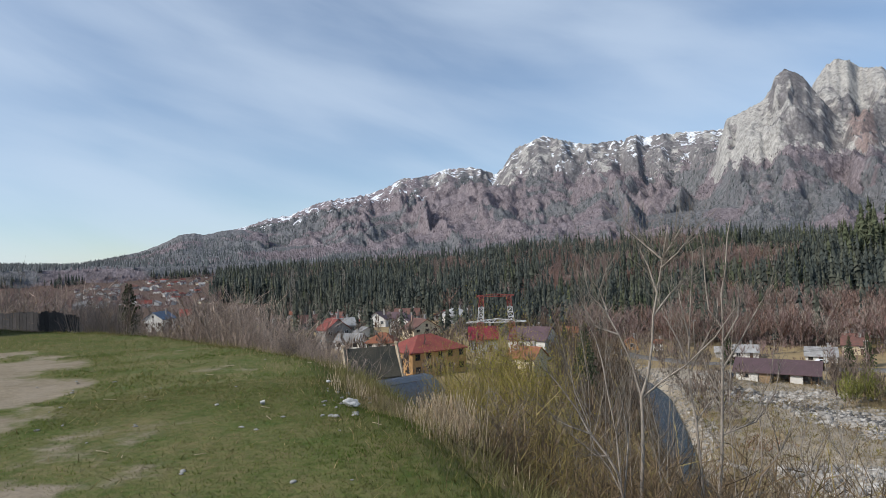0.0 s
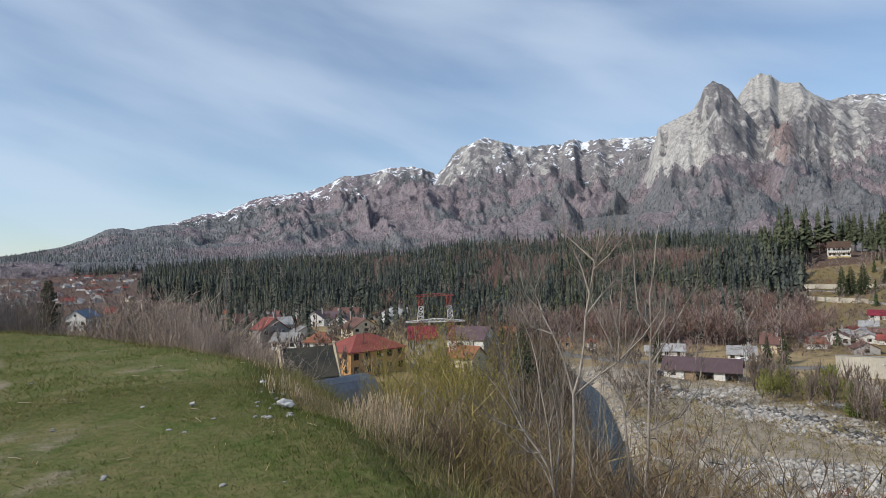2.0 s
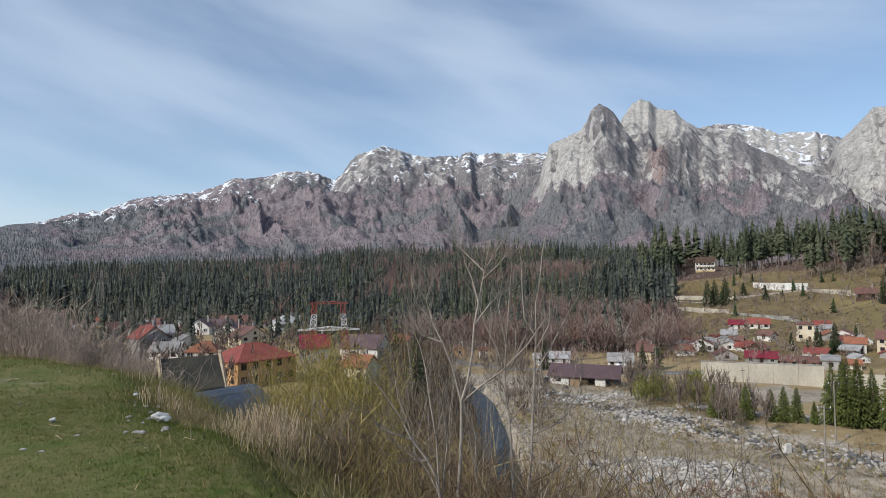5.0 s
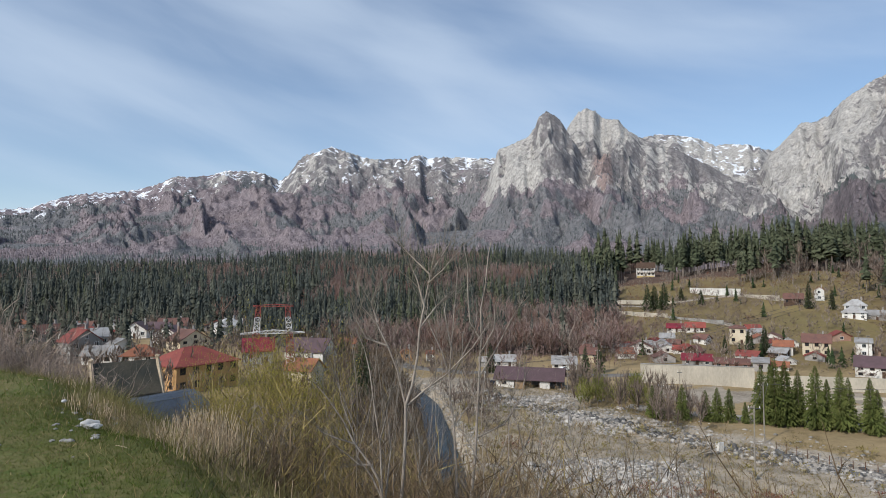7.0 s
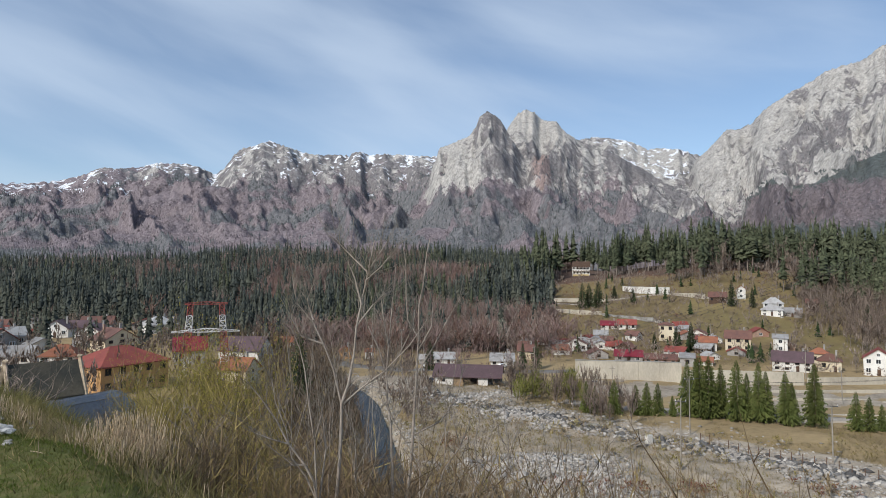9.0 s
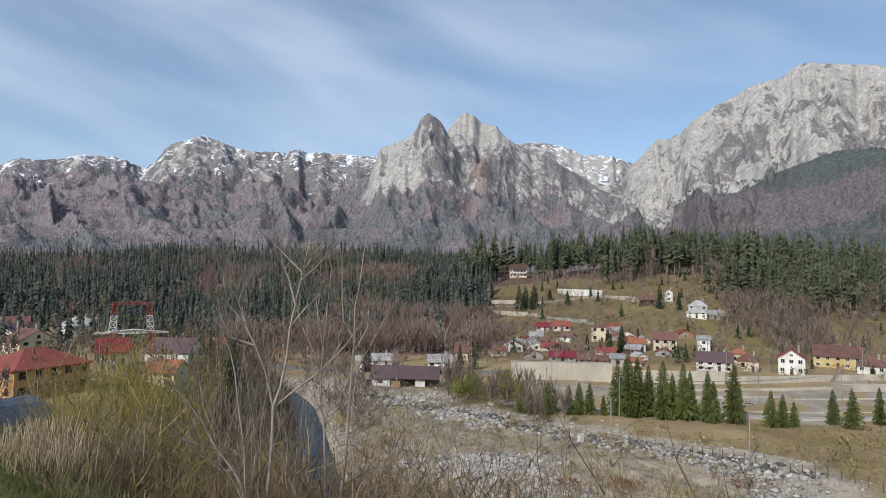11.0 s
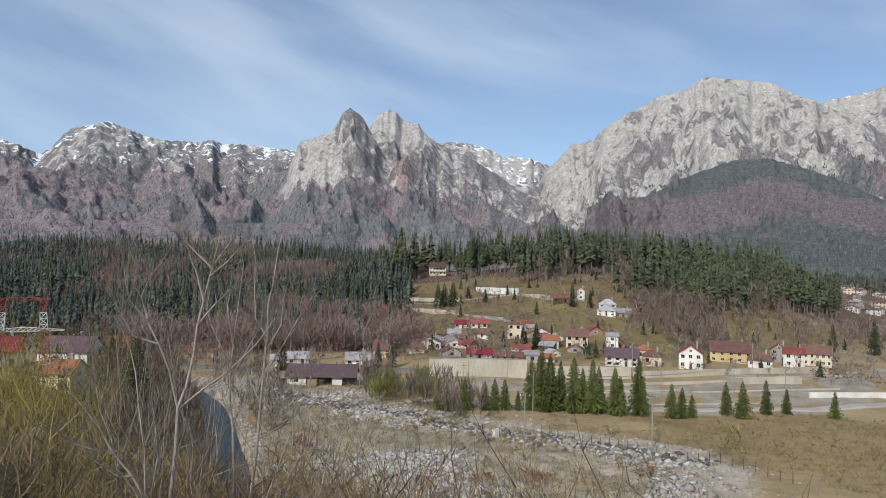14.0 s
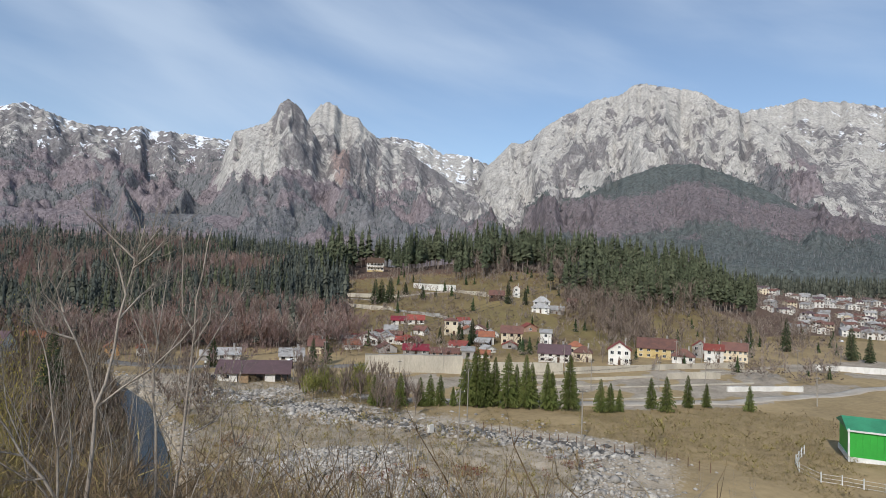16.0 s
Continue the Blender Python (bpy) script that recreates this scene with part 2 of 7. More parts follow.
def land(x, y, rough=True):
    """Height of the ground."""
    r, az = np.hypot(x, y), np.degrees(np.arctan2(x, y))
    d, side = from_line(x, y, EDGE)
    out = np.where(side < 0, d, -d)          # metres beyond the rim of the meadow
    out = out + (fbm(x * 0.25, y * 0.25, 3) - 0.5) * 1.2
    # the terrace with the houses lies higher than the river bed
    dr, rs = from_line(x, y, RIVER)
    left = np.where(rs > 0, 1.0, -1.0)
    bank = smooth(6, 40, dr * left)
    low = FLOOR + bank * 9.0
    ramp = np.clip((out + 0.3) / 46, 0, 1)
    z = low * (0.55 * smooth(0, 1, ramp) + 0.45 * ramp * (1.6 - 0.6 * ramp))
    z = z - 3.2 * smooth(0.2, 5.5, out) * (1 - smooth(20, 46, out))
    z = z + np.where(out < 0, 0.10 * (fbm(x * 0.3, y * 0.3, 8) - 0.5) + 0.0, 0)
    foot, crest, top = (np.interp(az, HILL_AZ, v) for v in (HILL_FOOT, HILL_CREST, HILL_TOP))
    u = (r - foot) / (crest - foot)
    rise = np.clip(u, 0, 1.0)
    rise = np.where(rise < 1, 0.35 * rise + 0.65 * rise * rise * (3 - 2 * rise), 1)
    z = z + (top - low) * rise * (u > 0) - np.clip(u - 1.15, 0, 6) * 10
    wob = (fbm(x * 0.02, y * 0.02, 21) - 0.5)
    z = z + wob * 9 * np.clip(u * 2, 0, 1)
    # river channel, gravel bars
    z = z - 2.0 * (1 - smooth(2.2, 5.0, dr)) * smooth(20, 40, out)
    dg, _ = from_line(x, y, GRAVEL)
    bar = (1 - smooth(8, 26, dg)) * smooth(20, 45, out)
    if rough:
        z = z + bar * ((ridged(x * 0.12, y * 0.12, 5, 4) - 0.5) * 1.6 + 0.3)
        flat = smooth(20, 45, out) * (u < 0)
        z = z + flat * (fbm(x * 0.06, y * 0.06, 9) - 0.5) * 1.4
    return z


def ground_at(x, y):
    return float(land(np.array([float(x)]), np.array([float(y)]))[0])


def polar(az, r):
    a = radians(az)
    return r * math.sin(a), r * math.cos(a)


ground_mat = masked_material("ground_cover", [
    (None, (0.36, 0.272, 0.150), (0.225, 0.170, 0.096), 0.06),
    ("meadow", (0.064, 0.100, 0.020), (0.190, 0.158, 0.074), 1.2),
    ("hillgrass", (0.235, 0.185, 0.085), (0.15, 0.108, 0.060), 0.05),
    ("lawn", (0.125, 0.135, 0.038), (0.17, 0.15, 0.06), 0.1),
    ("woodfloor", (0.105, 0.074, 0.058), (0.135, 0.090, 0.070), 0.06),
    # brown bank earth, darkened in its colour for the shade among the bushes
    ("bank", (0.125, 0.095, 0.062), (0.07, 0.056, 0.04), 0.4),
    ("gravel", (0.46, 0.40, 0.32), (0.24, 0.20, 0.15), 0.35),
    ("bare", (0.31, 0.255, 0.19), (0.215, 0.175, 0.115), 0.9),
    ("slab", (0.40, 0.35, 0.285), (0.20, 0.165, 0.125), 0.16),
], relief=(1.6, 0.5, 0.25), soft=(0.94, 1.22))

SLAB = [(112, 140), (122, 152), (147, 135), (176, 116), (255, 84), (330, 62), (330, 28), (215, 47), (166, 60), (138, 78), (118, 98), (108, 112)]


def inside(x, y, poly):
    hit = np.zeros(np.shape(x), dtype=bool)
    for (ax, ay), (bx, by) in zip(poly, poly[1:] + poly[:1]):
        cross = (ay > y) != (by > y)
        xi = ax + (y - ay) / (by - ay + 1e-9) * (bx - ax)
        hit ^= cross & (x < xi)
    return hit


def worn(x, y):
    """How far from the middle of the trodden patch: 1 on its edge."""
    far = np.hypot(((x + 8.3) * 0.85 + (y - 9.8) * 0.53) / 2.5, ((x + 8.3) * 0.53 - (y - 9.8) * 0.85) / 5.6)
    return np.minimum(far, np.hypot((x + 3.4) / 0.45, (y - 4.2) / 0.9))


def build_ground():
    az = np.radians(np.concatenate([np.arange(-180, -46, 2.0), np.arange(-46, 90, 0.4), np.arange(90, 181, 2.0)]))
    r = np.concatenate([[0.0, 0.5, 1.0], np.geomspace(1.6, 60, 105), np.geomspace(60.7, 330, 160)[1:], np.geomspace(332, 4900, 90)])
    R, A = np.meshgrid(r, az, indexing="ij")
    x, y = R * np.sin(A), R * np.cos(A)
    z = land(x, y)
    d, side = from_line(x, y, EDGE)
    out = np.where(side < 0, d, -d)
    dg = np.minimum(from_line(x, y, GRAVEL)[0], from_line(x, y, NEAR_GRAVEL)[0] + 7)
    dr, rside = from_line(x, y, RIVER)
    deg = np.degrees(A)
    foot = np.interp(deg, HILL_AZ, HILL_FOOT)
    wood = smooth(-16, 30, R - foot - 30 * smooth(30, 36, deg)) * np.where((deg > 33) & (deg < 72), smooth(430, 500, R), 1.0)
    wood = np.maximum(wood, 0.9 * smooth(300, 380, R) * (1 - smooth(-6, 3, deg)))
    patch = smooth(0.50, 0.62, fbm(x * 0.35 + 3, y * 0.35, 40))
    spread = fbm(x * 0.05, y * 0.05, 12)
    path = 1 - smooth(0.55, 1.25, worn(x, y) + 1.1 * (fbm(x * 0.8, y * 0.8, 41) - 0.5))
    attrs = {
        "meadow": np.clip(1 - smooth(-0.4, 1.2, out), 0, 1),
        "hillgrass": smooth(-10, 30, R - foot) * (1 - wood),
        "lawn": smooth(0, 30, R - foot) * (1 - wood) * smooth(0.50, 0.60, fbm(x * 0.03 + 5, y * 0.03, 66)) * 0.45,
        "bank": smooth(0.6, 3, out) * (1 - smooth(34, 52, out)),
        "woodfloor": wood * (R < 2600),
        "gravel": (1 - 0.8 * smooth(62, 70, deg)) * np.clip((1 - smooth(11, 30, dg + 34 * (spread - 0.5))) * 0.9 + 0.45 * (1 - smooth(4, 7, dr)) * (rside < 0), 0, 1) * smooth(30, 48, out),
        "bare": np.clip(0.75 * path + 0.42 * patch * (1 - smooth(2, 7, np.abs(x + 5.5))), 0, 1) * (out < -1.0),
        "slab": inside(x, y, SLAB) * 1.0 * smooth(0.36, 0.50, fbm((x + y) * 0.05, (x * 0.5 - y) * 0.11, 77)),
    }
    ob = mesh_np("ground", np.stack([x, y, z], -1).reshape(-1, 3), grid_faces(len(r), len(az))[:, ::-1], [ground_mat], True, {k: v.ravel() for k, v in attrs.items()})
    return tagged(ob, "meadow, river bed and hillsides of a mountain valley", "ground", kind="structure")


build_ground()

# ---- mountains ----
# wood and scrub colours are paled and cooled: distant haze mixed into them
mountain_mat = masked_material("mountain_cover_hazed", [
    (None, (0.545, 0.52, 0.485), (0.36, 0.342, 0.325), 0.012),
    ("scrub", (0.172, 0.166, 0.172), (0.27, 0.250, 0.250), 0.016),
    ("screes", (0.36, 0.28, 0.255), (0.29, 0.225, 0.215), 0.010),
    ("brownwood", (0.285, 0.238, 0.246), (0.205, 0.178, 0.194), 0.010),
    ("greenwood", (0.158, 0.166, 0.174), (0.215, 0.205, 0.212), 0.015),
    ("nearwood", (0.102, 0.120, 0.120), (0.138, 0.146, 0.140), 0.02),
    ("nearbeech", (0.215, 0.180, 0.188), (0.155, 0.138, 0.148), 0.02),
    ("snow", (0.86, 0.88, 0.92), (0.80, 0.83, 0.88), 0.01),
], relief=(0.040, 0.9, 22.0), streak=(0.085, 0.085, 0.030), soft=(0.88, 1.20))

# ridges: azimuth of the crest points, their height seen from the meadow (degrees), how far off, depth of the ribs (m), bare pale rock, snow, tree line (m)
RIDGES = [
    dict(az=[-60, -36, -31, -26.3, -24.6, -23.2, -22.1, -21.4, -19.5, -18.1, -16], el=[1.2, 1.78, 1.67, 2.64, 3.33, 4.09, 4.18, 4.03, 4.41, 4.5, 4.0], r=2900, spur=45, rock=0, snow=0, tree=900),
    dict(az=[-30, -18.1, -15.6, -14.1, -11.6, -9.5, -6.9, -4.8, -3.7, -2.1, -1.1, 0.8, 2.8, 3.8, 5.05, 5.85, 6.65, 7.46, 9.9, 11.9, 13.2, 17, 17.7, 18.08, 18.6, 20.7, 23.4, 25, 28, 33], el=[1.5, 4.59, 5.48, 5.61, 6.71, 7.1, 7.47, 8.16, 8.86, 8.92, 9.05, 9.62, 9.69, 9.49, 8.96, 9.4, 10.7, 11.37, 12.2, 11.53, 11.19, 11.24, 11.57, 11.68, 11.29, 11.44, 11.27, 11.28, 11.2, 9], r=4200, spur=150, rock=0.42, snow=0.9, tree=640),
    dict(az=[-24, -16, -10, -4, 0, 3, 5.3, 6.8, 7.8, 8.5, 9.3], el=[2.6, 3.9, 5.0, 6.0, 6.8, 7.6, 8.0, 7.6, 6.4, 5.0, 3.5], r=3450, spur=75, rock=0.1, snow=0.0, tree=760),
    dict(az=[9, 11, 13.2, 14.6, 16, 18, 20, 21.5], el=[3.5, 5.5, 7.6, 8.6, 7.4, 5.6, 4.6, 3.5], r=3300, spur=70, rock=0.45, snow=0.0, tree=560),
    dict(az=[20.5, 22, 23.1, 24.2, 25, 25.4, 26.6, 28.2, 28.8, 29.26, 29.9, 30.6, 31.28, 32.7, 33.75, 34.5, 35.3], el=[3, 4.6, 6.1, 8.6, 10.8, 12.0, 12.42, 13.14, 13.9, 14.91, 15.35, 14.99, 14.3, 12.05, 10.48, 9.18, 7.0], r=3200, spur=125, rock=0.9, snow=0.10, tree=470),
    dict(az=[30.3, 31.65, 32.0, 32.7, 33.5, 34.3, 35.1, 36.4, 37.1, 38.2, 41, 43.7, 46.4, 48.3, 50], el=[9, 13.5, 14.0, 14.99, 15.42, 15.09, 14.41, 14.21, 13.3, 12.5, 11.4, 9.8, 8.0, 6, 4], r=3650, spur=135, rock=0.85, snow=0.15, tree=490),
    dict(az=[34, 37.5, 39.7, 41.7, 43.15, 44.35, 45.5, 46.95, 47.9, 48.8, 50, 54], el=[9, 12.4, 12.66, 12.4, 12.02, 11.35, 11.37, 11.18, 10.82, 10.47, 9.6, 7], r=4400, spur=90, rock=0.75, snow=1.0, tree=400),
    dict(az=[45, 47, 48.5, 50.1, 50.84, 51.9, 52.9, 53.7, 55, 56.75, 58.25, 59.5, 60.75, 61.5, 62.2, 64.4, 67, 67.9, 69, 70.1, 71, 72.7, 74.4, 76, 77.5, 78.65, 80.7, 86], el=[4.4, 7.9, 10.18, 11.71, 12.49, 12.5, 12.9, 13.77, 14.57, 15.38, 16.18, 16.43, 16.57, 17.16, 17.5, 17.08, 16.57, 16.13, 15.26, 14.85, 14.41, 13.59, 12.11, 10.42, 9.0, 7.62, 5.38, 4.0], r=3850, spur=150, rock=1.0, snow=0.16, tree=470),
    dict(az=[66, 69, 71.4, 72.7, 74.3, 75.34, 76.3, 77.9, 79.3, 84], el=[12, 13.8, 14.6, 14.81, 14.91, 15.24, 14.87, 14.61, 14.22, 13], r=4700, spur=80, rock=0.9, snow=0.55, tree=0),
    dict(az=[48, 50.84, 53.9, 57.9, 60.9, 64.3, 67, 69.8, 72.4, 75.2, 78.3, 80.7, 88], el=[2.0, 3.6, 5.4, 7.9, 9.4, 10.5, 10.5, 9.5, 8.2, 6.5, 5.6, 5.0, 4], r=2750, spur=60, rock=0, snow=0, tree=2000),
    dict(az=[-40, -24, -12, -4, 4, 10, 18, 26, 34, 42, 48, 52], el=[1.0, 2.2, 3.0, 3.4, 3.9, 4.2, 4.4, 4.8, 5.0, 4.6, 4.0, 3.0], r=2350, spur=45, rock=0, snow=0, tree=2000),
]


def ribs(a, R, seed, size, run):
    """Sharp-backed ribs that run down the slope, one every size degrees, parting and joining over run metres."""
    a = a + (fbm(a * 0.35 / size, R / run + seed, seed, 3) - 0.5) * size * 2.2
    n = noise2(a / size, R / (run * 2.4) + seed * 3.7, seed + 5)
    return 1 - np.abs(2 * n - 1)


def ridge_height(k, spec, deg, R, x, y):
    crest_el = np.interp(deg, spec["az"], spec["el"], left=-9, right=-9)
    crag = spec["tree"] < 770
    wav = fbm(deg * 0.8, deg * 0 + k, 60 + k, 4) - 0.5
    jag = (ridged(deg * 2.6, deg * 0 + 3.1 * k, 70 + k, 5, 0.6) - 0.56) * (0.34 if crag else 0.10)
    rc = spec["r"] * (1 + 0.06 * wav)
    u = (R - 1450) / (rc - 1450)
    el = crest_el + jag * np.where(crest_el > 2, 1, 0) * smooth(0.86, 1.0, u)
    tall = np.tan(np.radians(np.clip(el, -9, 40)))
    base = math.tan(radians(1.2))
    c = np.clip(u, 0, 1)
    prof = np.where(u < 1, 0.60 * c + 0.40 * c ** 2.6, 1)
    z = (base + (tall - base) * prof) * R
    lean = deg + (R - 3000) * 0.0011 * (1 if k % 2 else -1)
    big = ribs(lean, R, 100 + k, 4.2, 900.0)
    mid = ribs(lean + 0.5 * big, R, 120 + k, 1.7, 420.0)
    fine = ribs(deg + 0.35 * mid, R, 140 + k, 0.72, 210.0)
    wx, wy = (fbm(x * 0.0016, y * 0.0016, 90 + k, 4) - 0.5) * 700, (fbm(x * 0.0016 + 7, y * 0.0016, 95 + k, 4) - 0.5) * 700
    knob = ridged((x + wx) * 0.0030, (y + wy) * 0.0030, 105 + k, 5, 0.5)
    crack = ridged(x * 0.013 + 0.8 * mid, y * 0.013, 130 + k, 4, 0.6)
    under = np.where(u < 1, smooth(0.0, 0.30, 1 - u), 0)
    near = np.where(u < 1, smooth(0.0, 0.07, 1 - u), 0)
    ends = smooth(0, 2.5, deg - spec["az"][0]) * smooth(0, 2.5, spec["az"][-1] - deg)
    depth = ends * spec["spur"] * np.clip(crest_el / 9, 0.15, 1) * smooth(0.02, 0.45, u)
    z = z + depth * ((big - 0.52) * 0.95 * under + (knob - 0.6) * 1.3 * (0.2 * near + 0.8 * under) + (mid - 0.52) * 0.36 * (0.25 * near + 0.75 * under) + (fine - 0.52) * (0.24 if crag else 0.12) * near + (crack - 0.6) * (0.26 if crag else 0.10) * near)
    z = np.where(u > 1, z - (u - 1) * (rc - 1450) * 0.9, z)
    return np.where(crest_el > -8, z, -200), u, big, mid, fine


def build_mountains():
    az = np.radians(np.concatenate([np.arange(-60, -37, 0.6), np.arange(-37, 82.5, 0.125), np.arange(82.5, 88, 0.6)]))
    r = np.concatenate([np.linspace(1400, 2900, 84), np.linspace(2911, 4480, 150), np.linspace(4490, 4900, 20)])
    R, A = np.meshgrid(r, az, indexing="ij")
    deg = np.degrees(A)
    x, y = R * np.sin(A), R * np.cos(A)
    z = np.full(R.shape, -40.0)
    keep = {key: np.zeros(R.shape) for key in ("snow", "tree", "up", "mid", "fine", "pale", "big")}
    for k, spec in enumerate(RIDGES):
        h, u, big, mid, fine = ridge_height(k, spec, deg, R, x, y)
        on = h > z
        z = np.where(on, h, z)
        for key, val in (("snow", spec["snow"] + 0 * u), ("tree", spec["tree"]), ("up", u), ("mid", mid), ("fine", fine), ("pale", spec["rock"]), ("big", big)):
            keep[key] = np.where(on, val, keep[key])
    snow, tree, up, mid, fine, pale, big = (keep[key] for key in ("snow", "tree", "up", "mid", "fine", "pale", "big"))
    z = z - np.clip(1560 - R, 0, 200) * 1.2
    dz = np.gradient(z, axis=0) / np.gradient(R, axis=0)
    da = np.gradient(z, axis=1) / (R * np.gradient(A, axis=1))
    steep = np.hypot(dz, da)
    n1 = fbm(x * 0.005, y * 0.005, 200, 6, 0.6) - 0.5
    # woods climb the gullies, bare rock stands on the ribs and the steepest faces
    tree = tree + 230 * smooth(69, 74, deg) * (R > 2900) * (R < 4250)
    tree = tree - 240 * smooth(53.5, 49.5, deg) * smooth(43.5, 45.5, deg)
    bare = smooth(-50, 90, z - tree + n1 * 380 + 130 * (mid - 0.55) + 90 * (fine - 0.5) + (steep - 0.75) * 200 * smooth(-260, 0, z - tree))
    bare = bare * smooth(2550, 2850, R)
    wood = 1 - bare
    n2 = fbm(x * 0.004 + 9, y * 0.004, 210, 5)
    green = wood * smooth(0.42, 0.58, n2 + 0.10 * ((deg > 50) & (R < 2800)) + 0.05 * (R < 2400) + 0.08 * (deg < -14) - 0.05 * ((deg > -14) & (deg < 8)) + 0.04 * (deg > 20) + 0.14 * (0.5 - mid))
    lie = fbm(x * 0.016, y * 0.016, 220, 5, 0.62)
    gully = smooth(0.52, 0.22, mid) * smooth(0.66, 0.34, fine)
    dust = fbm(x * 0.035, y * 0.035, 221, 4, 0.65)
    sn = snow * np.clip(0.9 * smooth(0.555, 0.635, 0.40 * lie + 0.60 * dust + 0.10 * (0.55 - fine) + 0.10 * (0.85 - steep) + 0.03 * smooth(0.9, 1.0, up)) + 0.6 * gully * smooth(0.44, 0.54, lie), 0, 1) * smooth(0.66, 0.88, up) * (up < 1.3)
    speck = fbm(x * 0.03, y * 0.03, 235, 4, 0.65) - 0.5
    scrub = bare * (0.50 - 0.30 * smooth(60, 500, z - tree) + 1.7 * (fbm(x * 0.0045, y * 0.0045, 230, 5) - 0.5) + 1.5 * speck - 0.5 * (fine - 0.5) + 0.50 * (1 - pale)) * (up < 1.2)
    # a reddish gully of scree between the twin peaks
    scree = 0.9 * bare * np.exp(-((deg - 34.3 - smooth(0.95, 0.6, up) * 0.9) / 1.1) ** 2) * smooth(0.45, 0.55, up) * smooth(0.90, 0.72, up) * (deg > 31.5)
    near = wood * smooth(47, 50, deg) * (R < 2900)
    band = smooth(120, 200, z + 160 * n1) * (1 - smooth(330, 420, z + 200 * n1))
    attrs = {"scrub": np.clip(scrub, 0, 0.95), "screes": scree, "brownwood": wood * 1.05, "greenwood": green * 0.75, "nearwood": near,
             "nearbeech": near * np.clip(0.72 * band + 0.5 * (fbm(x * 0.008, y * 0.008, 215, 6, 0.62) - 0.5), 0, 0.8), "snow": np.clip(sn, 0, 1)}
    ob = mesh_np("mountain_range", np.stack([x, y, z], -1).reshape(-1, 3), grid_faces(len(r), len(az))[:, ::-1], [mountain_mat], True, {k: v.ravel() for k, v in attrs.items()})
    tagged(ob, "craggy grey limestone mountains with snow patches and wooded lower slopes", "mountain", kind="structure")
    beech = near * band
    return x, y, z, np.clip(wood, 0, 1) * (up < 0.9) + 0.10 * np.clip(scrub, 0, 1) * (up < 0.85), np.clip(green - 0.8 * beech + 0.6 * near * (1 - band), 0, 1) * (up < 0.9) + 0.10 * np.clip(scrub, 0, 1) * (up < 0.85)


MOUNT = build_mountains()


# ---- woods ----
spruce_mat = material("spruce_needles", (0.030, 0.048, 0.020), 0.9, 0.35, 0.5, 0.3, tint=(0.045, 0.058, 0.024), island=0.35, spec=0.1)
# far needles greyed and paled: distant haze put into the colour
spruce_haze_mat = material("spruce_needles_haze", (0.062, 0.068, 0.054), 0.95, 0.3, 0.1, 0, tint=(0.082, 0.085, 0.065), island=0.4, spec=0.1)
# darker, bluer copy: haze and the dense wood's shade put into the colour
spruce_deep_haze_mat = material("spruce_needles_deep_haze", (0.048, 0.056, 0.050), 0.95, 0.3, 0.1, 0, tint=(0.062, 0.069, 0.060), island=0.35, spec=0.1)
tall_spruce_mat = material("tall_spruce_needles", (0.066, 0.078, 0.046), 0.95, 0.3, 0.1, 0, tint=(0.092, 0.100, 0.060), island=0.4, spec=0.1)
# mountain trees take the slopes' cool grey tint: haze painted into the colour
hazy_green_mat = material("mountain_needles_hazed", (0.092, 0.104, 0.106), 0.95, 0.2, 0.02, 0, tint=(0.126, 0.130, 0.132), island=0.35, spec=0.1)
hazy_brown_mat = material("mountain_twigs_hazed", (0.205, 0.168, 0.176), 0.95, 0.2, 0.01, 0, tint=(0.15, 0.130, 0.142), island=0.35, spec=0.1)
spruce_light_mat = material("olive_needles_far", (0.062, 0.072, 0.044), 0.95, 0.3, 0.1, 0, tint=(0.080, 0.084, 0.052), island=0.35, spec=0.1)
russet_mat = material("russet_twigs", (0.255, 0.155, 0.122), 0.9, 0.3, 0.05, 0, tint=(0.205, 0.130, 0.104), island=0.3, spec=0.1)
bark_mat = material("grey_bark", (0.27, 0.225, 0.19), 0.9, 0.3, 2.0, 0.4, island=0.2)
twig_mat = material("bare_twigs", (0.22, 0.17, 0.14), 0.9, 0.3, 0.3, 0, tint=(0.16, 0.125, 0.10), island=0.3, spec=0.1)
grey_wood_mat = material("bare_grey_twigs", (0.30, 0.245, 0.205), 0.9, 0.3, 0.3, 0, tint=(0.23, 0.185, 0.155), island=0.3, spec=0.1)
beech_mat = material("bare_beech_twigs", (0.265, 0.182, 0.162), 0.9, 0.3, 0.05, 0, tint=(0.205, 0.145, 0.132), island=0.25, spec=0.1)


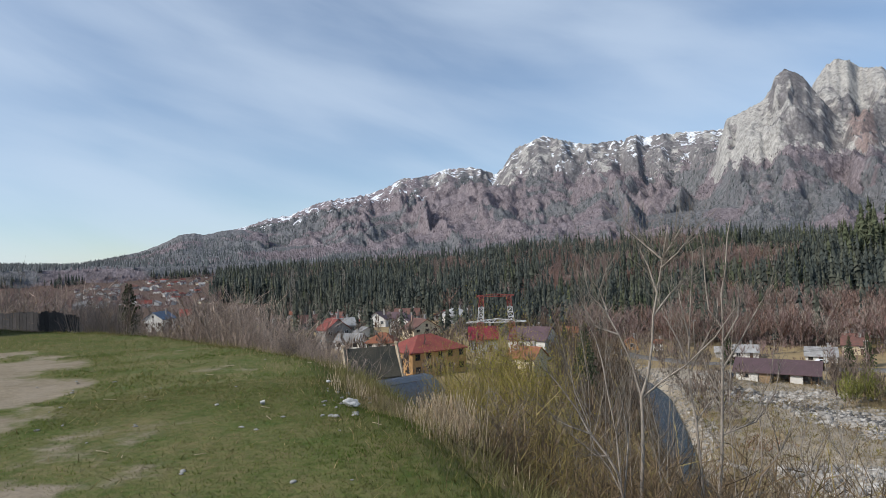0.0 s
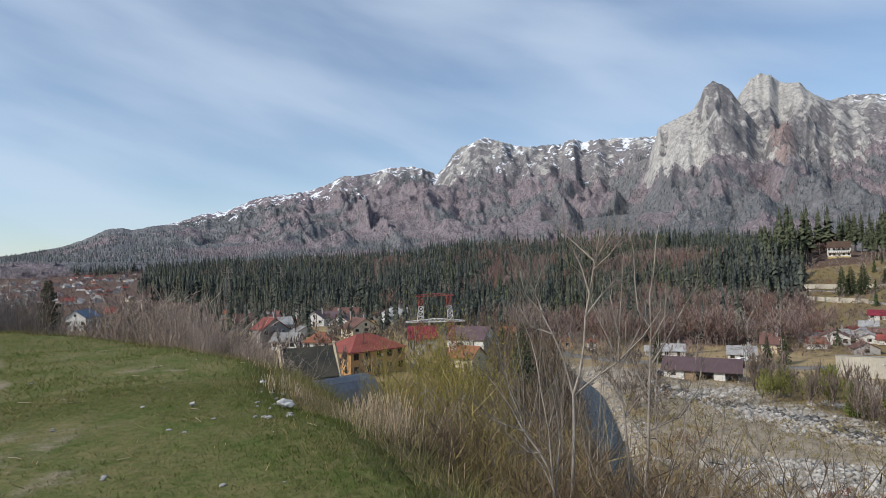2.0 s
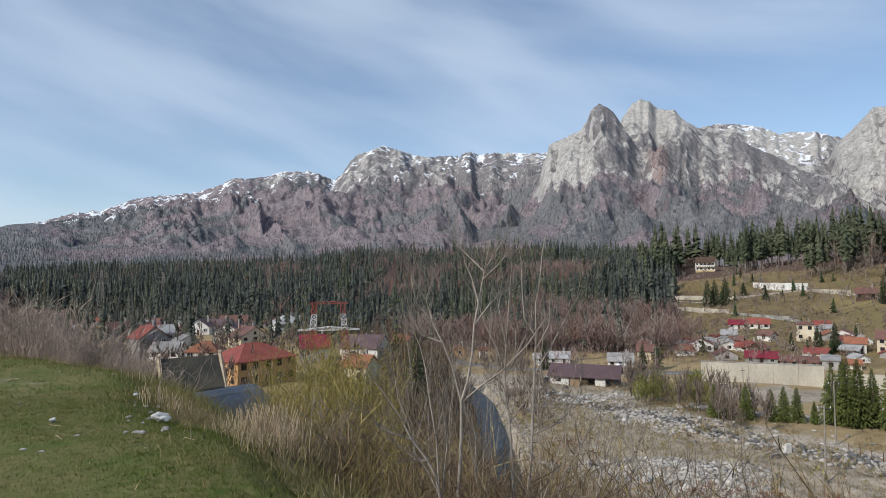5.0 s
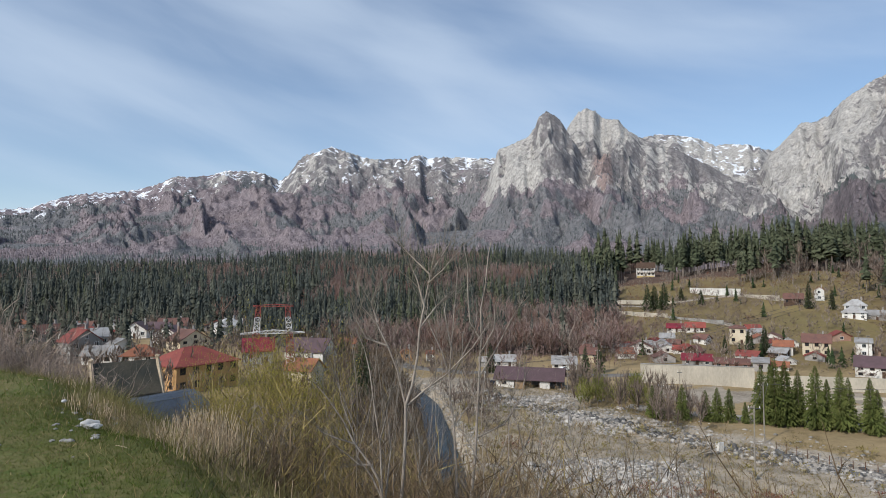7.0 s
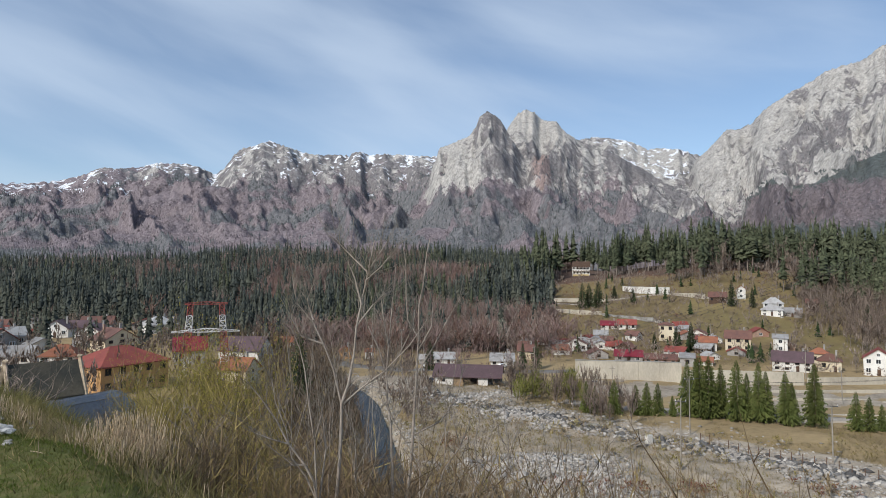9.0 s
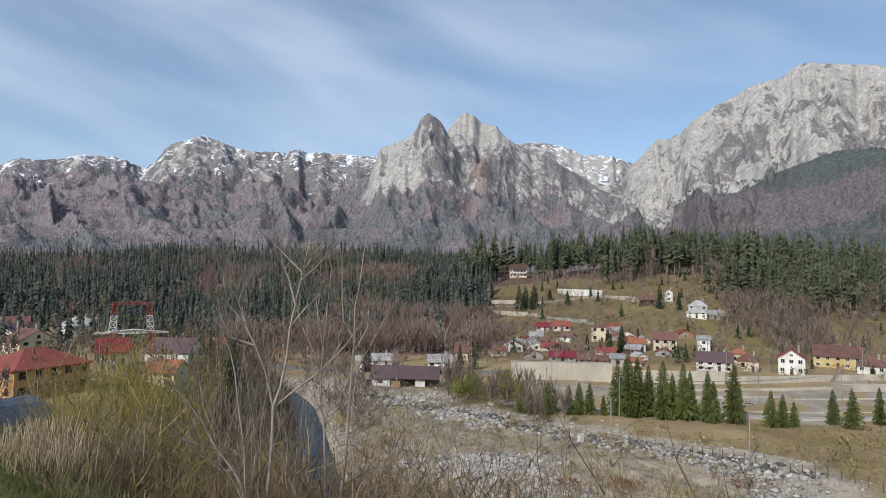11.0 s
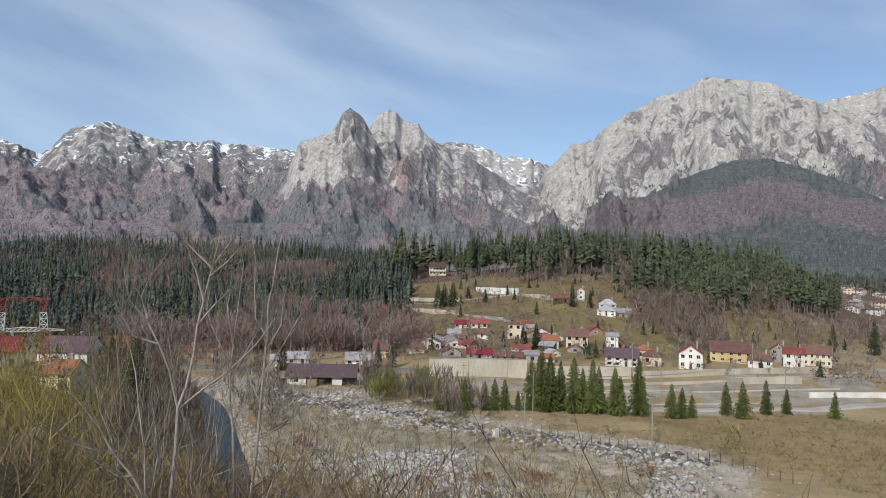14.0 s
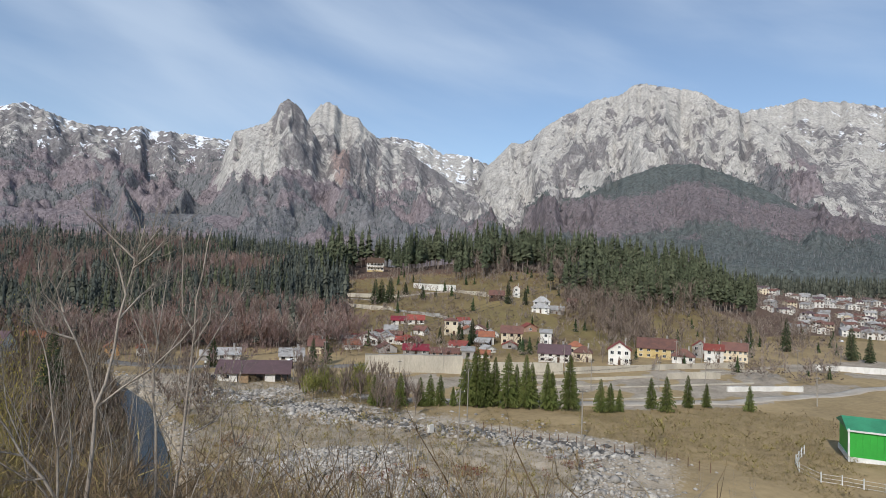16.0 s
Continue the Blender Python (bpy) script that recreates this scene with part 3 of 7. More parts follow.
def conifers(name, px, py, pz, height, width, tiers, sides, mats, trunk=False, rng=None, bare=0.08):
    """Many conifers in one mesh: tiers of drooping ragged skirts round a stem."""
    n = len(px)
    ang = np.arange(sides) / sides * 2 * np.pi
    V, F, M = [], [], []
    base = 0
    for k in range(tiers):
        f0, f1 = k / tiers, (k + 1.75) / (tiers + 0.75)
        low, high = bare + (1 - bare) * f0, np.minimum(1.0, bare + (1 - bare) * f1)
        rad = width[:, None] * (1 - f0) ** 0.8
        rr = rad * rng.uniform(0.6, 1.3, (n, sides)) * np.where(np.arange(sides) % 2, 0.55, 1.0)
        spin = rng.uniform(0, 6.28, (n, 1))
        zz = pz[:, None] + height[:, None] * (low + rng.uniform(-0.05, 0.03, (n, sides)) - np.where(np.arange(sides) % 2, 0.0, 0.028))
        ring = np.stack([px[:, None] + rr * np.cos(ang + spin), py[:, None] + rr * np.sin(ang + spin), zz], -1)
        top = np.stack([px, py, pz + height * high], -1)[:, None]
        V.append(np.concatenate([ring, top], 1))
    V = np.concatenate(V, 1)
    per = tiers * (sides + 1)
    tri = []
    for k in range(tiers):
        b = k * (sides + 1)
        for i in range(sides):
            tri.append((b + i, b + (i + 1) % sides, b + sides))
    tri = np.array(tri)
    F = (np.arange(n)[:, None, None] * per + tri[None]).reshape(-1, 3)
    V = V.reshape(-1, 3)
    M = np.zeros(len(F), dtype=int)
    if trunk:
        t = np.arange(4) / 4 * 6.2832
        rb, s = height * 0.011, len(V)
        lo = np.stack([px[:, None] + rb[:, None] * np.cos(t), py[:, None] + rb[:, None] * np.sin(t), np.repeat(pz[:, None] - 1, 4, 1)], -1)
        hi = lo * [1, 1, 0] + np.stack([0 * lo[..., 0], 0 * lo[..., 0], np.repeat((pz + height * 0.8)[:, None], 4, 1)], -1)
        TV = np.concatenate([lo, hi], 1).reshape(-1, 3)
        q = np.array([(i, (i + 1) % 4, 4 + (i + 1) % 4, 4 + i) for i in range(4)])
        TF = (np.arange(n)[:, None, None] * 8 + q[None]).reshape(-1, 4) + s
        V = np.concatenate([V, TV])
        return mesh_np(name, V, [F, TF], mats, False, None, np.concatenate([M, np.ones(len(TF), dtype=int)]))
    return mesh_np(name, V, F, mats, False, None, M)


def bare_trees(name, px, py, pz, height, width, twigs, mats, rng, thick=0.019, reach_twig=(0.10, 0.26)):
    """Many leafless broadleaved trees in one mesh: a stem, limbs rising from it and fine twigs on the limbs, each a sliver with three edges."""
    n, limbs = len(px), max(5, twigs // 6)
    H, W = height[:, None], width[:, None] * 1.25
    a = rng.uniform(0, 6.2832, (n, limbs))
    h0 = rng.uniform(0.15, 0.62, (n, limbs))
    reach = rng.uniform(0.45, 1.0, (n, limbs)) * (1.1 - h0 * 0.5)
    h1 = np.minimum(0.98, h0 + rng.uniform(0.18, 0.42, (n, limbs)))
    root = np.stack([px[:, None] + 0 * a, py[:, None] + 0 * a, pz[:, None] + H * h0], -1)
    tip = np.stack([px[:, None] + W * reach * np.cos(a), py[:, None] + W * reach * np.sin(a), pz[:, None] + H * h1], -1)

    def slivers(p, q, ang, thick):
        s = np.stack([-np.sin(ang) * thick, np.cos(ang) * thick, 0 * ang], -1)
        return np.stack([p - s, p + s, q], -2).reshape(-1, 3)
    V1 = slivers(root, tip, a, 0.010 * H + 0 * a)
    pick = rng.integers(0, limbs, (n, twigs))
    f = rng.uniform(0.4, 1.0, (n, twigs))[..., None]
    row = np.arange(n)[:, None]
    start = root[row, pick] * (1 - f) + tip[row, pick] * f
    b = rng.uniform(0, 6.2832, (n, twigs))
    ln = rng.uniform(*reach_twig, (n, twigs))
    end = start + np.stack([np.cos(b) * ln * W * 0.9, np.sin(b) * ln * W * 0.9, ln * H * rng.uniform(0.35, 1.05, (n, twigs))], -1)
    V2 = slivers(start, end, b, thick * H + 0 * b)
    V = np.concatenate([V1, V2])
    F = np.arange(len(V)).reshape(-1, 3)
    s, rb = len(V), height * 0.009
    stem = np.stack([np.stack([px - rb, py, pz - 0.5], -1), np.stack([px + rb * 0.5, py + rb, pz - 0.5], -1), np.stack([px + rb * 0.5, py - rb, pz - 0.5], -1), np.stack([px, py, pz + height * 0.9], -1)], 1).reshape(-1, 3)
    q = np.array([(0, 1, 3), (1, 2, 3), (2, 0, 3)])
    SF = (np.arange(n)[:, None, None] * 4 + q[None]).reshape(-1, 3) + s
    return mesh_np(name, np.concatenate([V, stem]), np.concatenate([F, SF]), mats, False, None, np.concatenate([np.zeros(len(F), dtype=int), np.ones(len(SF), dtype=int)]))


def scatter(rng, count, az0, az1, r0, r1, keep):
    az = rng.uniform(az0, az1, count)
    r = np.sqrt(rng.uniform(0, 1, count) * (r1 ** 2 - r0 ** 2) + r0 ** 2)
    x, y = r * np.sin(np.radians(az)), r * np.cos(np.radians(az))
    ok = keep(x, y, az, r)
    return x[ok], y[ok]


def build_woods():
    rng = np.random.default_rng(4)

    def foot(az):
        return np.interp(az, HILL_AZ, HILL_FOOT)

    def crest(az):
        return np.interp(az, HILL_AZ, HILL_CREST)

    def beech(x, y):
        """Where the broadleaved wood stands among the conifers."""
        r, az = np.hypot(x, y), np.degrees(np.arctan2(x, y))
        w = fbm(x * 0.013, y * 0.013, 31, 4) - 0.5
        up = (r - foot(az)) / (crest(az) - foot(az))
        low = smooth(17, 25, az) * (1 - smooth(34, 40, az)) * (1 - smooth(0.45, 0.8, up))
        upper = smooth(5, 11, az) * (1 - smooth(20, 27, az)) * smooth(0.2, 0.5, up)
        return w * 2.9 + low * 0.46 + upper * 0.30 - 0.26 * (1 - smooth(2, 13, az)) + 0.06

    # conifers on the hill across the river: smaller towards its foot
    def grown(x, y):
        return 0.76 + 0.24 * smooth(330, 800, np.hypot(x, y))
    town_land = lambda az, r: (az < -20.5 + 5 * (fbm(az * 0.7, r * 0.006, 38, 3) - 0.5)) & (r < 1520 + 500 * (fbm(az * 0.5, r * 0.0, 39, 3) - 0.5))
    keep = lambda x, y, az, r: (r > foot(az) - 8) & ((beech(x, y) < 0.16) | (rng.uniform(0, 1, len(x)) < 0.20)) & ~town_land(az, r)
    for near, count, r0, r1, tiers in ((True, 11500, 262, 700, 8), (False, 14000, 700, 1900, 5)):
        x, y = scatter(rng, count, -40, 36, r0, r1, keep)
        z = land(x, y, False)
        h = rng.uniform(9, 27, len(x)) * grown(x, y) * (0.66 + 0.68 * fbm(x * 0.03, y * 0.03, 33, 3))
        wd = h * rng.uniform(0.125, 0.185, len(x)) + 0.4
        tone = rng.uniform(0, 1, len(x)) + 0.8 * (fbm(x * 0.02, y * 0.02, 37, 3) - 0.5) - 0.25 * (1 - smooth(8, 18, np.degrees(np.arctan2(x, y))))
        for nm, sel, mat, label in (("dark_conifer_wood", tone < 0.34, spruce_deep_haze_mat, "deep green spruces in the wood on the hillside"), ("conifer_wood", (tone >= 0.34) & (tone < 0.76), spruce_haze_mat, "dense dark green spruce wood on the hillside"), ("larch_wood", tone >= 0.76, spruce_light_mat, "paler olive green conifers among the dark spruces")):
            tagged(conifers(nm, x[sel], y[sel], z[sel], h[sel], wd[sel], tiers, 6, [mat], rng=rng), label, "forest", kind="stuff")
    # tall wood behind the village
    keep = lambda x, y, az, r: (r > np.interp(az, [33, 37, 42, 46, 53, 56, 62, 66, 69, 72], [440, 500, 470, 432, 420, 385, 375, 400, 460, 520])) & (fbm(x * 0.012, y * 0.012, 35, 3) > 0.34)
    x, y = scatter(rng, 1800, 33, 72, 370, 580, lambda x, y, az, r: keep(x, y, az, r) & ~((np.abs(az - 38.4) < 1.7) & (r < 560)))
    z = land(x, y, False)
    h = rng.uniform(17, 33, len(x)) * (0.62 + 0.80 * fbm(x * 0.035, y * 0.035, 36, 3))
    tagged(conifers("tall_spruce_wood", x, y, z, h, h * rng.uniform(0.10, 0.15, len(x)), 19, 6, [tall_spruce_mat, bark_mat], True, rng, bare=0.30), "tall spruces with bare lower trunks along the wood's edge", "forest", kind="stuff")
    # far right and far left
    x, y = scatter(rng, 2600, 66, 88, 760, 1500, lambda x, y, az, r: r > 820)
    z = land(x, y, False)
    h = rng.uniform(16, 26, len(x))
    tagged(conifers("far_spruce_wood", x, y, z, h, h * 0.16, 4, 6, [spruce_haze_mat], rng=rng), "distant dark spruce wood behind the town", "forest", kind="stuff")
    # bare broadleaved wood
    keep = lambda x, y, az, r: (r > foot(az) - 12) & (beech(x, y) > 0.10) & ~town_land(az, r)
    x1, y1 = scatter(rng, 5200, -30, 38, 260, 1300, keep)
    x2, y2 = scatter(rng, 4200, 9, 39, 245, 720, keep)
    x, y = np.concatenate([x1, x2]), np.concatenate([y1, y2])
    z = land(x, y, False)
    h = rng.uniform(10, 21, len(x)) * grown(x, y)
    wd = h * rng.uniform(0.34, 0.5, len(x))
    tone = rng.uniform(0, 1, len(x))
    for nm, lo, hi, mat, label in (("bare_beech_wood", 0, 0.5, beech_mat, "leafless brownish purple beech wood"), ("bare_grey_wood", 0.5, 0.8, grey_wood_mat, "leafless greyish trees among the beeches"), ("bare_russet_wood", 0.8, 1.01, russet_mat, "leafless russet trees among the beeches")):
        sel = (tone >= lo) & (tone < hi)
        tagged(bare_trees(nm, x[sel], y[sel], z[sel], h[sel], wd[sel], 160, [mat, bark_mat], rng, 0.0062, (0.07, 0.17)), label, "forest", kind="stuff")
    keep = lambda x, y, az, r: (r > np.interp(az, [56, 60, 74, 80], [330, 285, 300, 420])) & (r < np.interp(az, [56, 60, 70, 80], [400, 420, 440, 560])) & (rng.uniform(0, 1, len(az)) > 0.86 * smooth(62.5, 65, az))
    x, y = scatter(rng, 1700, 56, 76, 280, 560, keep)
    # a few among the tall spruces
    x3, y3 = scatter(rng, 120, 44, 68, 400, 470, lambda x, y, az, r: np.abs(fbm(az * 0.4, az * 0, 91, 2) - 0.6) < 0.16)
    x, y = np.concatenate([x, x3]), np.concatenate([y, y3])
    z = land(x, y, False)
    h = rng.uniform(7, 16, len(x)) * np.where(np.arange(len(x)) >= len(x) - len(x3), 1.5, 1.0)
    tagged(bare_trees("bare_hillside_wood", x, y, z, h, h * rng.uniform(0.26, 0.42, len(x)), 110, [twig_mat, bark_mat], rng, 0.0062, (0.07, 0.18)), "leafless grey brown trees on the slope above the houses", "forest", kind="stuff")
    # trees on the mountains
    mx, my, mz, wood, green = (a.ravel() for a in MOUNT)
    r = np.hypot(mx, my)
    for cover, count, name, mat, label in ((green, 26000, "mountain_spruces", hazy_green_mat, "spruces scattered over the mountain slopes"), (np.clip(wood - green, 0, 1), 24000, "mountain_beeches", hazy_brown_mat, "leafless beeches covering the lower mountain slopes")):
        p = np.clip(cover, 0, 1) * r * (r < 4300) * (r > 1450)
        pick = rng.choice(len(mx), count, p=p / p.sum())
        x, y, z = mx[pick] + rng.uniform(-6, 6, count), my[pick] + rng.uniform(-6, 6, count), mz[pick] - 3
        if mat is hazy_green_mat:
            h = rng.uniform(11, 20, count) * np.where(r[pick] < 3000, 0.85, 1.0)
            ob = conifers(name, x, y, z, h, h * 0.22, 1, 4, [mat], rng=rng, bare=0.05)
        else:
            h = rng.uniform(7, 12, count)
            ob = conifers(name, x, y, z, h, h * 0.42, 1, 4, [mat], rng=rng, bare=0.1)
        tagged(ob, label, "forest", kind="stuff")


build_woods()


# ---- things: shared surfaces and helpers ----
plaster_white = material("plaster_white", (0.74, 0.72, 0.68), 0.9, 0.08, 0.5, 0.1, tint=(0.58, 0.55, 0.50), each=0.08)
plaster_cream = material("plaster_cream", (0.66, 0.58, 0.44), 0.9, 0.08, 0.5, 0.1, tint=(0.58, 0.48, 0.33), each=0.08)
plaster_yellow = material("plaster_yellow", (0.58, 0.46, 0.24), 0.9, 0.08, 0.5, 0.1, tint=(0.52, 0.38, 0.15), each=0.08)
plaster_orange = material("plaster_orange", (0.52, 0.31, 0.14), 0.9, 0.12, 0.5, 0.1, tint=(0.44, 0.26, 0.12))
plaster_grey = material("plaster_grey", (0.36, 0.34, 0.32), 0.9, 0.12, 0.5, 0.15, tint=(0.27, 0.25, 0.23), each=0.1)
brick_wall = material("brick_wall", (0.30, 0.16, 0.11), 0.9, 0.2, 1.0, 0.3, tint=(0.36, 0.27, 0.21))
timber_dark = material("dark_timber", (0.10, 0.062, 0.042), 0.8, 0.25, 1.5, 0.3, stretch=(1, 1, 6))
timber_bleached = material("bleached_timber", (0.50, 0.40, 0.28), 0.8, 0.2, 1.5, 0.3, stretch=(1, 1, 6))
timber_pale = material("pale_timber", (0.36, 0.25, 0.15), 0.8, 0.2, 1.5, 0.3, stretch=(1, 1, 6))
concrete = material("weathered_concrete", (0.52, 0.47, 0.38), 0.9, 0.12, 0.5, 0.3, tint=(0.38, 0.34, 0.28), stretch=(1, 1, 0.35))
concrete_grey = material("grey_concrete", (0.36, 0.35, 0.33), 0.9, 0.12, 0.8, 0.3, tint=(0.25, 0.24, 0.22))
tiles_red = material("red_tiles", (0.25, 0.064, 0.048), 0.7, 0.15, 1.2, 0.4, tint=(0.19, 0.05, 0.04), each=0.18)
tiles_orange = material("orange_tiles", (0.29, 0.112, 0.06), 0.75, 0.2, 1.2, 0.4, tint=(0.20, 0.085, 0.055), each=0.18)
tiles_brown = material("brown_tiles", (0.17, 0.085, 0.065), 0.75, 0.15, 1.2, 0.4, tint=(0.12, 0.065, 0.055), each=0.15)
tiles_purple = material("dull_purple_tiles", (0.115, 0.072, 0.080), 0.6, 0.15, 1.2, 0.4, tint=(0.09, 0.06, 0.062), each=0.1)
sheet_grey = material("grey_metal_sheet", (0.36, 0.355, 0.35), 0.65, 0.14, 0.8, 0.25, tint=(0.25, 0.235, 0.22), each=0.2)
sheet_crimson = material("crimson_metal_sheet", (0.24, 0.03, 0.045), 0.45, 0.1, 0.8, 0.2)
frame_white = material("white_frame", (0.78, 0.78, 0.76), 0.5, 0.05, 1.0, 0)
frame_brown = material("brown_frame", (0.12, 0.07, 0.045), 0.6, 0.1, 1.0, 0)
steel_white = material("white_painted_steel", (0.62, 0.62, 0.62), 0.5, 0.15, 1.0, 0, tint=(0.45, 0.43, 0.42))
steel_red = material("red_painted_steel", (0.29, 0.062, 0.052), 0.6, 0.15, 1.0, 0, tint=(0.22, 0.06, 0.05))
steel_dark = material("dark_steel", (0.07, 0.07, 0.075), 0.5, 0.2, 1.0, 0)
glass_dark = material("window_glass", (0.025, 0.03, 0.036), 0.08, 0.05, 1.0, 0, spec=0.6)
pole_grey = material("grey_pole", (0.33, 0.295, 0.25), 0.85, 0.15, 1.0, 0.2)


def link(name, bm, mat, parent=None, label=""):
    me = bpy.data.meshes.new(name)
    bm.to_mesh(me)
    bm.free()
    me.materials.append(mat)
    ob = new(name, me)
    ob.parent = parent
    if label:
        ob["label"] = label
    return ob


part = link


def add_box(bm, c, s, turn=0.0):
    m = Matrix.Translation(c) @ Matrix.Rotation(turn, 4, "Z") @ Matrix.Diagonal((*s, 1))
    return bmesh.ops.create_cube(bm, size=1, matrix=m)["verts"]


def box(c, s):
    bm = bmesh.new()
    add_box(bm, c, s)
    return bm


def add_strut(bm, a, b, r0, r1=None, sides=4):
    """A tapered bar from a to b."""
    a, b = Vector(a), Vector(b)
    r1 = r0 if r1 is None else r1
    q = (b - a).to_track_quat("Z", "Y").to_matrix()
    rings = []
    for p, r in ((a, r0), (b, r1)):
        rings.append([bm.verts.new(p + q @ Vector((r * math.cos(k * 2 * math.pi / sides), r * math.sin(k * 2 * math.pi / sides), 0))) for k in range(sides)])
    for k in range(sides):
        bm.faces.new((rings[0][k], rings[0][(k + 1) % sides], rings[1][(k + 1) % sides], rings[1][k]))
    bm.faces.new(rings[0][::-1]); bm.faces.new(rings[1])


def thing(name, x, y, z, turn, label, category, group=""):
    e = new(name)
    e.empty_display_size = 0.2
    e.matrix_basis = pose(x, y, z, 0, 0, turn)
    return tagged(e, label, category, group)


WINDOW_MESH = {}


def window_meshes(w, h, frame_mat):
    key = (round(w, 1), round(h, 1), frame_mat.name)
    if key not in WINDOW_MESH:
        bm = bmesh.new()
        t = 0.09
        add_box(bm, (0, 0, h / 2 - t / 2), (w, 0.10, t)); add_box(bm, (0, 0, -h / 2 + t / 2), (w + 0.12, 0.16, t))
        for s in (-1, 1):
            add_box(bm, (s * (w / 2 - t / 2), 0, 0), (t, 0.10, h - 2 * t))
        add_box(bm, (0, 0.006, 0), (0.06, 0.08, h - 2 * t))
        me = bpy.data.meshes.new("window"); bm.to_mesh(me); bm.free(); me.materials.append(frame_mat)
        bm = box((0, 0.03, 0), (w - 0.1, 0.03, h - 0.1))
        pm = bpy.data.meshes.new("pane"); bm.to_mesh(pm); bm.free(); pm.materials.append(glass_dark)
        WINDOW_MESH[key] = me, pm
    return WINDOW_MESH[key]


def add_window(parent, m, w, h, frame_mat):
    me, pm = window_meshes(w, h, frame_mat)
    ob = new("window", me); ob.parent = parent; ob.matrix_basis = m
    pane = new("pane", pm); pane.parent = ob
    return ob


def roof_mesh(w, d, e, h, kind, over=0.45, thick=0.2):
    """A roof with two or four slopes, as a shell with thickness. The ridge runs along x, or along y for 'front'."""
    front = kind == "front"
    W, D = (d, w) if front else (w, d)
    fall = (h - e) / (D / 2) * over
    a, b, low = W / 2 + over, D / 2 + over, e - fall
    rx = a if kind in ("front", "side") else max(0.15, a - b * 0.95)
    pts = [(-a, -b, low), (a, -b, low), (a, b, low), (-a, b, low), (-rx, 0, h), (rx, 0, h)]
    if kind == "lean":
        pts = [(-a, -b, e), (a, -b, e), (a, b, h), (-a, b, h)]
    if front:
        pts = [(-y, x, z) for x, y, z in pts]
    bm = bmesh.new()
    top = [bm.verts.new(p) for p in pts]
    bot = [bm.verts.new((p[0], p[1], p[2] - thick)) for p in pts]
    if kind == "lean":
        faces, rim = [(0, 1, 2, 3)], [(0, 1), (1, 2), (2, 3), (3, 0)]
    elif kind == "hip":
        faces, rim = [(0, 1, 5, 4), (2, 3, 4, 5), (1, 2, 5), (3, 0, 4)], [(0, 1), (1, 2), (2, 3), (3, 0)]
    else:
        faces, rim = [(0, 1, 5, 4), (2, 3, 4, 5)], [(0, 1), (1, 5), (5, 2), (2, 3), (3, 4), (4, 0)]
    for f in faces:
        bm.faces.new([top[i] for i in f]); bm.faces.new([bot[i] for i in f[::-1]])
    for i, j in rim:
        bm.faces.new((top[j], top[i], bot[i], bot[j]))
    bmesh.ops.recalc_face_normals(bm, faces=bm.faces)
    return bm


def wall_mesh(w, d, e, h, kind, sunk=1.2):
    """Outer walls, with gables where the roof has them."""
    bm = bmesh.new()
    a, b = w / 2, d / 2
    ring = [(-a, -b), (a, -b), (a, b), (-a, b)]
    lo = [bm.verts.new((x, y, -sunk)) for x, y in ring]
    hi = [bm.verts.new((x, y, e - 0.12)) for x, y in ring]
    for i in range(4):
        j = (i + 1) % 4
        bm.faces.new((lo[i], lo[j], hi[j], hi[i]))
    bm.faces.new(lo[::-1])
    if kind in ("side", "front"):
        g = [bm.verts.new((-a, 0, h - 0.2)), bm.verts.new((a, 0, h - 0.2))] if kind == "side" else [bm.verts.new((0, -b, h - 0.2)), bm.verts.new((0, b, h - 0.2))]
        if kind == "side":
            bm.faces.new((hi[3], hi[0], g[0])); bm.faces.new((hi[1], hi[2], g[1]))
            bm.faces.new((hi[0], hi[1], g[1], g[0])); bm.faces.new((hi[2], hi[3], g[0], g[1]))
        else:
            bm.faces.new((hi[0], hi[1], g[0])); bm.faces.new((hi[2], hi[3], g[1]))
            bm.faces.new((hi[1], hi[2], g[1], g[0])); bm.faces.new((hi[3], hi[0], g[0], g[1]))
    else:
        bm.faces.new(hi)
    return bm


